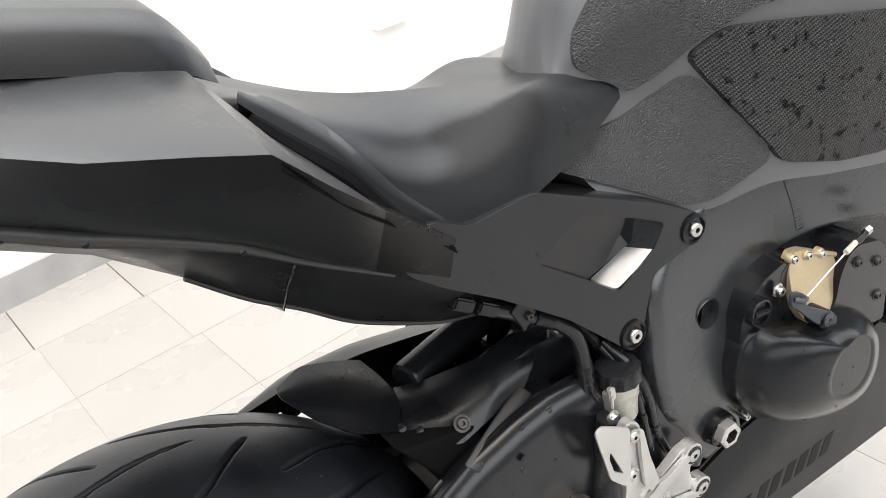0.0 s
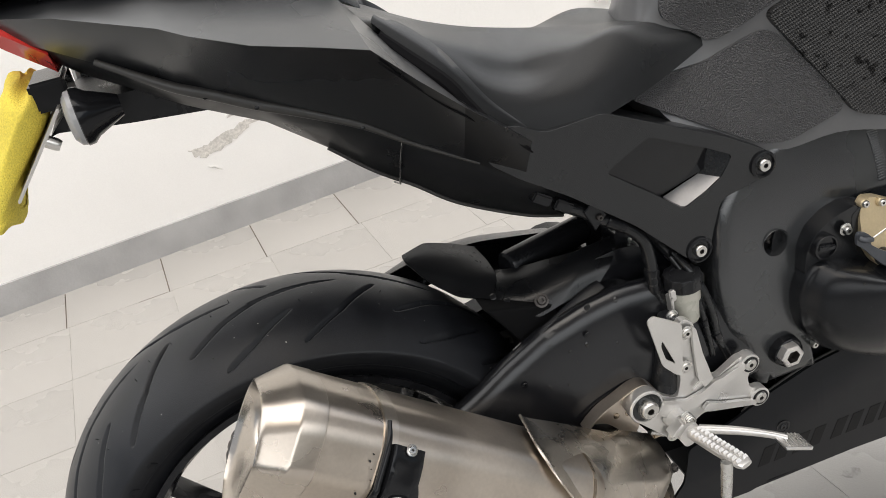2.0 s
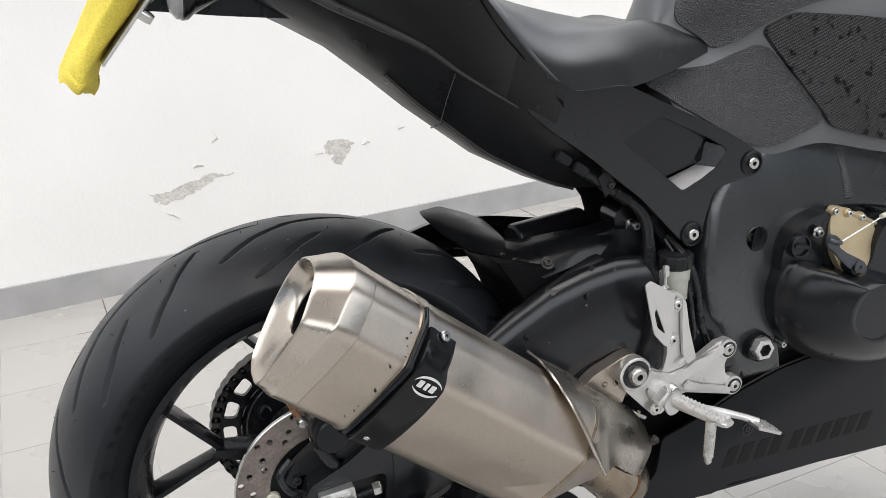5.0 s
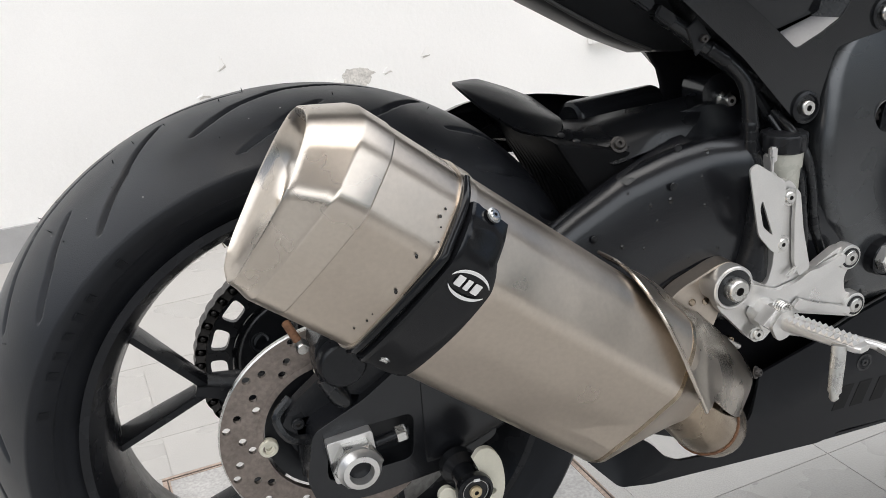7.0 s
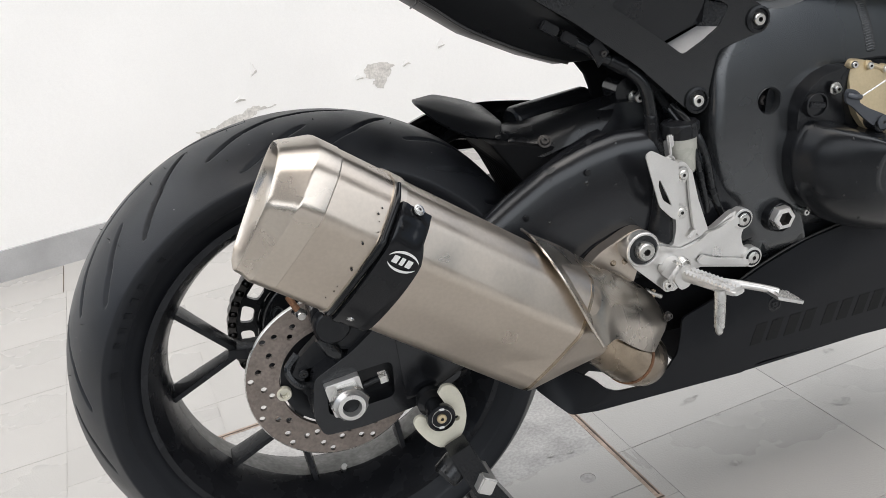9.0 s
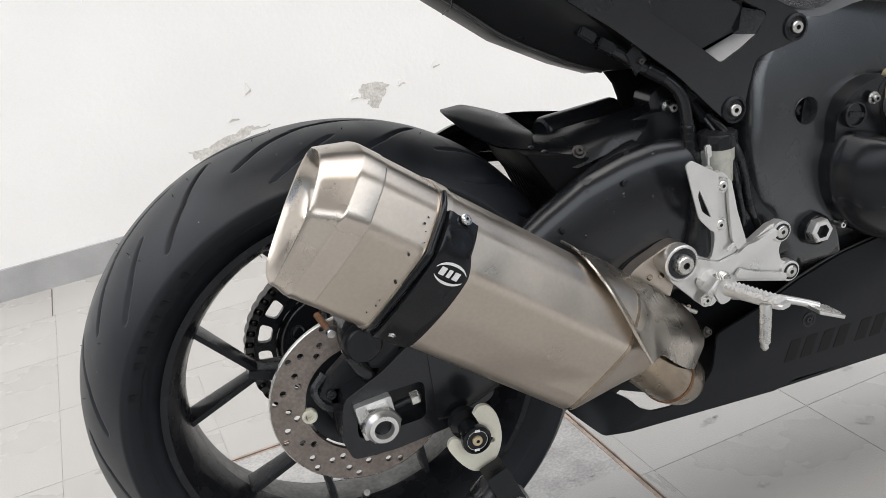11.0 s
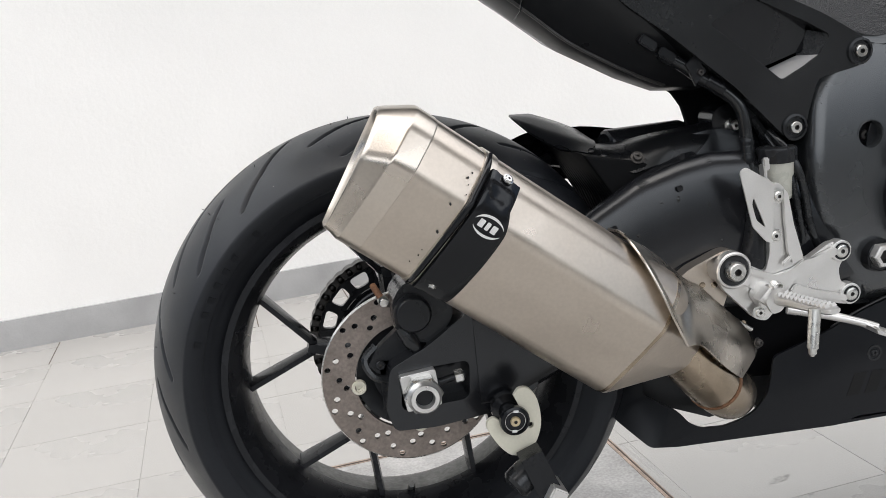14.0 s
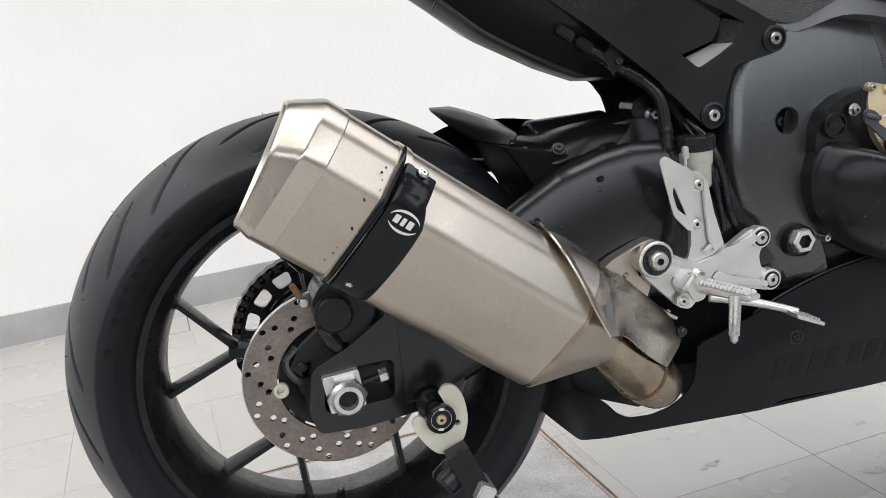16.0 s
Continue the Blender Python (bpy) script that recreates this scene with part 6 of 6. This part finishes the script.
TANK = [
    (0.480, ((0, 0.880), (-0.012, 0.878), (-0.040, 0.868), (-0.056, 0.858), (-0.080, 0.828), (0, 0.82))),
    (0.500, ((0, 0.950), (-0.014, 0.944), (-0.036, 0.915), (-0.050, 0.880), (-0.086, 0.800), (0, 0.79))),
    (0.525, ((0, 1.000), (-0.030, 0.985), (-0.050, 0.930), (-0.054, 0.885), (-0.090, 0.785), (0, 0.78))),
    (0.570, ((0, 1.030), (-0.048, 1.012), (-0.068, 0.955), (-0.062, 0.870), (-0.098, 0.755), (0, 0.74))),
    (0.630, ((0, 1.070), (-0.066, 1.040), (-0.082, 0.960), (-0.086, 0.880), (-0.106, 0.732), (0, 0.72))),
    (0.690, ((0, 1.080), (-0.080, 1.050), (-0.106, 0.950), (-0.116, 0.860), (-0.132, 0.745), (0, 0.73))),
    (0.780, ((0, 1.085), (-0.100, 1.050), (-0.135, 0.950), (-0.146, 0.850), (-0.146, 0.725), (0, 0.71))),
    (0.920, ((0, 1.080), (-0.110, 1.040), (-0.155, 0.930), (-0.166, 0.820), (-0.155, 0.695), (0, 0.69))),
    (1.060, ((0, 1.065), (-0.105, 1.020), (-0.150, 0.910), (-0.160, 0.800), (-0.150, 0.675), (0, 0.66))),
]
part("fuel_tank", fine_half_loft(TANK, 40, 21), M_TANK, bike, "matt black fuel tank")


def tank_y(x, z):
    flat = [(s, *(c for p in prof for c in p)) for s, prof in TANK]
    row = interp(flat, x)
    pts = smooth_line([(row[2 * k], row[2 * k + 1]) for k in range(5)], 21)
    zs, ys = [p[1] for p in pts[::-1]], [p[0] for p in pts[::-1]]
    return float(np.interp(z, zs, ys))


def tank_pad(name, outline, mat, label, thick=0.0035):
    bm = bmesh.new()
    outline = round_corners(outline, 0.012, 4)
    vs = [bm.verts.new((x, 0, z)) for x, z in outline]
    es = [bm.edges.new((a, b)) for a, b in zip(vs, vs[1:] + vs[:1])]
    bmesh.ops.triangle_fill(bm, use_beauty=True, edges=es)
    for _ in range(4):
        bmesh.ops.subdivide_edges(bm, edges=[e for e in bm.edges if e.calc_length() > 0.016], cuts=1)
        bmesh.ops.triangulate(bm, faces=bm.faces)
    ext = bmesh.ops.extrude_face_region(bm, geom=list(bm.faces))["geom"]
    top = {g for g in ext if isinstance(g, bmesh.types.BMVert)}
    for v in bm.verts:
        y = tank_y(v.co.x, v.co.z)
        v.co.y = y - (thick if v in top else -0.002)
    return part(name, bm, mat, bike, label, sharp=50)


tank_pad("knee_pad", [(0.455, 0.838), (0.468, 0.851), (0.560, 0.851), (0.618, 0.875), (0.632, 0.870), (0.688, 0.793), (0.692, 0.772), (0.632, 0.741), (0.600, 0.748)], M_PAD, "grained black rubber knee pad")
tank_pad("upper_pad", [(0.513, 0.910), (0.519, 0.940), (0.542, 0.972), (0.60, 1.000), (0.85, 0.975), (0.84, 0.925), (0.69, 0.926), (0.645, 0.910), (0.594, 0.880), (0.566, 0.870), (0.546, 0.887)], M_PAD, "grained black rubber tank pad")
tank_pad("ribbed_pad", [(0.622, 0.892), (0.660, 0.913), (0.734, 0.905), (0.95, 0.868), (0.96, 0.735), (0.845, 0.729), (0.774, 0.743), (0.702, 0.766), (0.690, 0.786)], M_RIBPAD, "ribbed black rubber side pad", 0.008)

# hugger over the tyre, with its tube
# the top panel runs from the pointed tip to the notch, the side panel down to the arm
HUG_TOP = [
    [(0.181, 0.020, 0.690), (0.180, 0.014, 0.690), (0.180, 0.009, 0.689), (0.180, 0.005, 0.688)],
    [(0.215, 0.040, 0.686), (0.207, 0.014, 0.684), (0.201, -0.008, 0.676), (0.198, -0.020, 0.667)],
    [(0.250, 0.042, 0.672), (0.244, 0.012, 0.670), (0.236, -0.022, 0.660), (0.226, -0.042, 0.646)],
    [(0.278, 0.041, 0.658), (0.284, 0.014, 0.649), (0.283, -0.022, 0.645), (0.262, -0.058, 0.637)],
]
HUG_SIDE = [
    [(0.288, -0.001, 0.640), (0.282, -0.022, 0.643), (0.273, -0.044, 0.641), (0.260, -0.057, 0.636)],
    [(0.312, -0.012, 0.640), (0.308, -0.036, 0.640), (0.299, -0.063, 0.632), (0.288, -0.076, 0.618)],
    [(0.350, -0.030, 0.648), (0.345, -0.052, 0.645), (0.334, -0.072, 0.632), (0.3075, -0.0852, 0.609)],
    [(0.385, -0.040, 0.652), (0.378, -0.058, 0.648), (0.362, -0.074, 0.634), (0.338, -0.084, 0.615)],
    [(0.436, -0.035, 0.655), (0.430, -0.052, 0.648), (0.415, -0.068, 0.636), (0.390, -0.078, 0.620)],
]


def sheet(rows, n, m, thick):
    """A thin moulded sheet through a net of points."""
    def ruled(pts, k):
        pts = np.array(pts, float)
        return [np.array([np.interp(u, np.arange(len(pts)), pts[:, c]) for c in range(3)]) for u in np.linspace(0, len(pts) - 1, k)]

    net = [ruled(r, m) for r in rows]
    cols = [[0.65 * a + 0.35 * np.array(b) for a, b in zip(ruled([r[k] for r in net], n), smooth_line([r[k] for r in net], n))] for k in range(m)]
    top = [[Vector(c[i]) for c in cols] for i in range(n)]
    low = [[p + Vector((0.0, thick * 0.7, -thick * 0.7)) for p in r] for r in top]
    return loft([a + b[::-1] for a, b in zip(top, low)])


hugger = part("rear_hugger", sheet(HUG_SIDE, 36, 11, 0.004), M_HUG, bike, "black plastic rear hugger with a pointed rear edge")
part("top_panel", sheet(HUG_TOP, 20, 11, 0.004), M_HUG, hugger, "pointed top panel")
part("notch_floor", plate([(0.275, 0.612), (0.42, 0.612), (0.42, 0.585), (0.290, 0.585)], -0.05, 0.075, 0.004, 1), M_HOSE, hugger)
FAR = [[(0.150, 0.086, 0.630), (0.150, 0.096, 0.628), (0.150, 0.108, 0.615), (0.150, 0.114, 0.585)], [(0.212, 0.055, 0.660), (0.212, 0.085, 0.653), (0.212, 0.106, 0.635), (0.212, 0.114, 0.59)], [(0.290, 0.045, 0.660), (0.290, 0.082, 0.652), (0.290, 0.106, 0.63), (0.290, 0.114, 0.58)], [(0.39, 0.045, 0.640), (0.39, 0.085, 0.628), (0.39, 0.106, 0.61), (0.39, 0.114, 0.57)]]
part("far_side", sheet(FAR, 18, 9, 0.004), M_MATT, hugger)
part("shock_reservoir", lathe([(0.010, 0.001), (0.0140, 0), (0.0180, 0.002), (0.0195, 0.006), (0.0195, 0.125), (0.018, 0.13)], (0.303, 0.003, 0.637), (0.95, 0.28, -0.03), 32), M_MATT, bike, "black shock absorber reservoir")
bolt("hugger_bolt", (0.3145, -0.0795, 0.6265), 0.0060, hugger, M_CHAIN, (-0.1, -0.8, 0.6), head=0.005)
for x, y, z in ((0.263, -0.0575, 0.6395), (0.2765, -0.0645, 0.632)):
    part("hugger_plug", lathe([(0.0045, 0), (0.004, 0.001), (0.002, 0.0014)], (x, y, z), (-0.1, -0.75, 0.65), 12), M_GLOSS, hugger)
part("chain_guard", tube([(0.20, 0.09, 0.600), (0.25, 0.095, 0.615), (0.32, 0.10, 0.60)], [0.008, 0.012, 0.012], 8), M_PLASTIC, hugger)
flap = part("mud_flap", plate([(0.243, 0.640), (0.330, 0.618), (0.350, 0.50), (0.345, 0.43), (0.322, 0.43), (0.313, 0.50), (0.284, 0.575)], -0.083, 0.10, 0.005, 2), M_FLAP, hugger, "ribbed black mud flap")
for k in range(14):
    y = -0.075 + 0.013 * k
    part("flap_rib", tube([(0.262, y, 0.612), (0.284, y, 0.574), (0.313, y, 0.502)], 0.0013, 6), M_FLAP, flap)

# belly pan
PAN = [(0.293, 0.256), (0.261, 0.286), (0.250, 0.314), (0.288, 0.362), (0.298, 0.362), (0.297, 0.318), (0.329, 0.304), (0.345, 0.284), (0.361, 0.274), (0.392, 0.271), (0.418, 0.276), (0.437, 0.285), (0.455, 0.305), (0.470, 0.350), (0.548, 0.373), (0.601, 0.393), (0.668, 0.412), (0.75, 0.424), (0.85, 0.43), (1.06, 0.46), (1.06, 0.225), (0.80, 0.238), (0.669, 0.246), (0.585, 0.250), (0.554, 0.242)]


def pan_bow(x, z):
    """The rear end turns in towards the tyre; the upper facet leans in over a crease."""
    rear = 0.075 * max(0.0, min(1.0, (0.330 - x) / 0.075)) * max(0.0, min(1.0, (z - 0.245) / 0.06))
    crease = 0.302 + 0.29 * (x - 0.468)
    return rear + 0.20 * max(0.0, z - crease) * max(0.0, min(1.0, (x - 0.44) / 0.03))


pan = part("belly_pan", plate(PAN, -0.130, -0.126, 0.0012, 1, yf=pan_bow, rounded=0.006, fine=0.03), M_PAN, bike, "satin black belly pan")
# lighter bar added as the highlight on the pan's upper edge
part("pan_edge", tube([(0.555, -0.1145, 0.3745), (0.601, -0.1135, 0.3930), (0.668, -0.1140, 0.4120), (0.75, -0.1165, 0.4240), (0.85, -0.119, 0.430)], 0.0016, 8, 24), M_LIT_EDGE, pan)
part("far_side", plate([p for p in PAN if p[0] > 0.47], 0.126, 0.130, 0.001, 1, yf=lambda x, z: -pan_bow(x, z)), M_PAN, pan)
bm = loft([[(x, -w, z), (x, -w * 0.4, z - 0.014), (x, w * 0.4, z - 0.014), (x, w, z), (x, w, z + 0.004), (x, w * 0.4, z - 0.010), (x, -w * 0.4, z - 0.010), (x, -w, z + 0.004)] for x, w, z in ((0.50, 0.126, 0.243), (0.557, 0.127, 0.241), (0.80, 0.127, 0.238), (1.06, 0.127, 0.226))])
part("pan_floor", bm, M_PAN, pan)
part("pan_bolt_cup", lathe([(0.011, 0), (0.011, 0.002), (0.008, 0.002), (0.007, 0.0005)], (0.608, -0.1285, 0.335), (0, -1, 0), 20), M_GLOSS, pan)
bolt("pan_bolt", (0.608, -0.1285, 0.335), 0.005, pan, M_PLASTIC, head=0.003, washer=False)
# flat black sheet in place of the deep shade behind the bracket
part("pan_wall", plate([(0.455, 0.300), (0.62, 0.29), (0.70, 0.33), (0.70, 0.46), (0.52, 0.47), (0.400, 0.465), (0.395, 0.43), (0.420, 0.385), (0.445, 0.345)], -0.060, -0.055, 0.001, 1), M_SHADE_SOOT, pan)
part("pan_inner", plate([(0.270, 0.350), (0.380, 0.350), (0.447, 0.263), (0.401, 0.257), (0.348, 0.280), (0.324, 0.268), (0.275, 0.300)], -0.072, -0.066, 0.001, 1), M_UNDER, pan)
# faint grey lettering drawn as plain slanted bars
def letter_bar(x0, w, low=0.0, high=1.0):
    z0 = 0.281 - 0.02 * (x0 - 0.567)
    q = [(x0 + 0.012 * low, z0 + 0.030 * low), (x0 + w + 0.012 * low, z0 + 0.030 * low), (x0 + w + 0.012 * high, z0 + 0.030 * high), (x0 + 0.012 * high, z0 + 0.030 * high)]
    part("grey_print", plate(q, -0.1304, -0.1296, 0.0, yf=pan_bow, fine=0.02), M_PRINT, pan)


for x0 in (0.567, 0.622, 0.684, 0.738, 0.790):
    letter_bar(x0, 0.018)
    letter_bar(x0 + 0.026, 0.018)

# paddock-stand bobbin on the swingarm
bob = part("stand_bobbin", lathe([(0.0185, -0.045), (0.0185, -0.035), (0.012, -0.028), (0.012, -0.010), (0.0172, -0.004), (0.0180, 0.0), (0.0172, 0.004), (0.0145, 0.005), (0.0140, 0.003)], (0.102, -0.190, 0.360), (0, -1, 0), 36), M_GLOSS, bike, "black anodised stand bobbin")
part("bobbin_ring", lathe([(0.0122, 0), (0.0122, 0.0008), (0.0118, 0.0008), (0.0118, 0)], (0.102, -0.1935, 0.360), (0, -1, 0), 40, closed=True), M_ALU, bob)
for turn in (8, 188):
    part("printed_bar", box((0.0062, 0.0010, 0.0030), (0, 0, 0), 0.0003, Matrix.Translation((0.102, -0.1940, 0.360)) @ Matrix.Rotation(radians(turn), 4, "Y") @ Matrix.Translation((0, 0, 0.0121))), M_WHITE, bob)
bolt("bobbin_bolt", (0.102, -0.1925, 0.360), 0.0060, bob, M_GOLD, head=0.004, washer=False)

# number plate holder and indicators
holder = part("plate_holder", box((0.003, 0.13, 0.100), (-0.140, -0.01, 0.957), 0.001, Matrix.Rotation(radians(41), 4, "Y")), M_ALU, bike, "tilted number plate carrier")
bolt("plate_bolt", (-0.130, -0.068, 0.968), 0.006, holder, M_STEEL, (0.78, 0, -0.6), 0.014, False, False)
for s in (-1, 1):
    ind = part("indicator", lathe([(0.010, -0.038), (0.0215, -0.012), (0.0265, -0.006), (0.0270, 0.0), (0.0255, 0.001)], (-0.092, 0.085 * s, 0.985), (-1, 0.1 * s, 0), 28), M_GLOSS, bike, "small black indicator with a clear lens")
    part("indicator_lens", lathe([(0.0262, -0.003), (0.0250, 0.004), (0.019, 0.0085), (0.006, 0.010)], (-0.093, 0.085 * s, 0.985), (-1, 0.1 * s, 0), 28), M_LENS, ind)
    part("indicator_stalk", tube([(-0.08, 0.085 * s, 0.985), (-0.08, 0.045 * s, 0.985)], 0.009, 12), M_PLASTIC, ind)
part("plate_light", box((0.034, 0.06, 0.028), (-0.112, -0.03, 1.004), 0.003), M_GLOSS, bike)

# ---- paddock stand ----
stand = thing("paddock_stand", "black steel paddock stand lifting the rear wheel", "stand", (0.15, 0, 0))


def stand_part(name, bm, mat, label=""):
    ob = part(name, bm, mat, stand, label)
    ob.matrix_parent_inverse = Matrix.Translation((-0.15, 0, 0))
    return ob


for s in (-1, 1):
    y = 0.205 * s
    stand_part("upright", tube([(0.112, y, 0.325), (0.135, y * 1.02, 0.262), (0.160, y * 1.08, 0.215), (0.175, y * 1.15, 0.12), (0.19, y * 1.15, 0.035)], [0.019, 0.020, 0.022, 0.020, 0.018], 4), M_MATT, "bent black square-tube upright")
    hook = smooth_line([(0.105, 0.387), (0.112, 0.395), (0.124, 0.393), (0.133, 0.377), (0.1355, 0.351), (0.130, 0.330), (0.120, 0.318), (0.100, 0.312), (0.084, 0.326), (0.071, 0.350), (0.072, 0.361), (0.080, 0.364), (0.088, 0.356), (0.094, 0.344), (0.104, 0.338), (0.113, 0.341), (0.1155, 0.355), (0.111, 0.372), (0.105, 0.387)], 61)[:-1]
    stand_part("hook_plate", plate([tuple(q) for q in hook], -0.003 + y * 0.88, 0.003 + y * 0.88, 0.001, 1, holes=[circle(0.1225, 0.347, 0.0036, 14)]), M_CREAM, "cream steel bobbin hook")
    stand_part("clamp_wheel", lathe([(0.016, -0.02), (0.018, -0.012), (0.018, 0.008), (0.014, 0.012)], (0.100, y * 0.98, 0.290), (-0.85, s * 0.25, -0.5), 26), M_HOSE)
    stand_part("clamp_plate", box((0.020, 0.044, 0.022), (0.134, y * 1.04, 0.276), 0.002, Matrix.Rotation(radians(32), 4, "Y")), M_ALU, "galvanised clamp plate")
stand_part("cross_bar", tube([(0.19, -0.236, 0.035), (0.19, 0.236, 0.035)], 0.018, 16), M_MATT)
stand_part("handle_tube", tube([(0.19, -0.10, 0.035), (-0.35, -0.10, 0.05), (-0.40, 0, 0.055), (-0.35, 0.10, 0.05), (0.19, 0.10, 0.035)], 0.014, 10, 30), M_MATT)

# ---- yellow knitted cover over the number plate ----
rag = []
for k, p in enumerate(smooth_line([(-0.134, 0, 1.016), (-0.146, 0, 0.990), (-0.174, 0, 0.950), (-0.1935, 0, 0.920), (-0.203, 0, 0.8935)], 30)):
    w = k / 29
    thick = 0.0225 * math.sqrt(max(0.12, 1 - (2 * w - 1) ** 10)) * (0.86 + 0.14 * math.sin(7 * w))
    half = 0.062 * math.sqrt(max(0.1, 1 - (2 * w - 1) ** 8)) + 0.004 * math.sin(9 * w)
    ring = []
    for j in range(64):
        a = 2 * math.pi * j / 64
        rib = 1 + 0.02 * math.cos(32 * a)
        dx, dy = math.cos(a) * thick * rib, math.sin(a) * half
        ring.append((p[0] + 0.002 + dx * 0.89, -0.01 + dy, p[2] - dx * 0.45 + 0.003 * math.sin(5 * a + 7 * w)))
    rag.append(ring)
cover = part("knitted_cover", loft(rag), M_YELLOW, None, "")
cuff = []
for k in range(5):
    ring = rag[26]
    c = sum((Vector(p) for p in ring), Vector()) / len(ring)
    grow = (1.0, 1.05, 1.07, 1.05, 1.0)[k]
    cuff.append([c + (Vector(p) - c) * grow + Vector((-0.45, 0, -0.9)) * (0.004 * k - 0.008) for p in ring])
part("cuff", loft(cuff, caps=False), M_YELLOW, cover, "rolled knitted edge")
tagged(cover, "bright yellow ribbed knit cloth pulled over the number plate", "cloth")

# ---- rain drops left on the dark parts ----
bpy.context.view_layer.update()
rng = random.Random(11)
for host, count, lo, hi in (("arm_beam", 70, (0.16, 0.40), (0.50, 0.64)), ("arm_shoulder", 14, (0.28, 0.57), (0.45, 0.70)), ("clutch_cover", 16, (0.64, 0.43), (0.80, 0.60)), ("side_rail", 10, (0.34, 0.64), (0.60, 0.84)), ("tail_fairing", 7, (0.15, 0.86), (0.30, 0.98))):
    ob = bpy.data.objects[host]
    inv = ob.matrix_world.inverted()
    bm = bmesh.new()
    for k in range(count):
        start = Vector((rng.uniform(lo[0], hi[0]), -0.6, rng.uniform(lo[1], hi[1])))
        hit, at, normal, face = ob.ray_cast(inv @ start, inv.to_3x3() @ Vector((0, 1, 0)))
        r = min(0.0026, 0.0007 + abs(rng.gauss(0, 0.0008)))
        stretch = rng.uniform(0.9, 1.7)
        if hit and normal.y < -0.25:
            q = normal.to_track_quat("Z", "Y").to_matrix().to_4x4()
            bmesh.ops.create_uvsphere(bm, u_segments=8, v_segments=5, radius=1, matrix=Matrix.Translation(at) @ q @ Matrix.Diagonal((r, r * stretch, r * 0.55, 1)))
    tagged(part("rain_spatter", bm, M_DROP, ob, "clear rain drops", weighted=False), kind="stuff")

# moulding nibs, grit and dust on the tread
nibs, grit = bmesh.new(), bmesh.new()
for k in range(72):
    a, y = radians(rng.uniform(20, 200)), rng.uniform(-0.088, 0.03)
    out = Vector((math.cos(a), 0, math.sin(a)))
    hit, at, normal, face = tyre.ray_cast(out * 0.5 + Vector((0, y, 0)), -out)
    if not hit:
        continue
    if k < 26:
        q = (normal + Vector((rng.uniform(-0.4, 0.4), rng.uniform(-0.4, 0.4), 0))).to_track_quat("Z", "Y").to_matrix().to_4x4()
        tall = rng.uniform(0.0015, 0.0042)
        bmesh.ops.create_cone(nibs, cap_ends=True, segments=5, radius1=0.0006, radius2=0.0003, depth=tall, matrix=Matrix.Translation(at) @ q @ Matrix.Translation((0, 0, tall / 2 - 0.0004)))
    else:
        q = normal.to_track_quat("Z", "Y").to_matrix().to_4x4()
        r = 0.0003 + abs(rng.gauss(0, 0.00025))
        bmesh.ops.create_uvsphere(grit, u_segments=6, v_segments=4, radius=1, matrix=Matrix.Translation(at) @ q @ Matrix.Diagonal((r, r * rng.uniform(0.7, 1.5), r * 0.5, 1)))
tagged(part("moulding_flash", nibs, M_RUBBER, tyre, "thin rubber moulding nibs", weighted=False), kind="stuff")
tagged(part("road_grit", grit, M_SPOT, tyre, "pale grit stuck to the tread", weighted=False), kind="stuff")
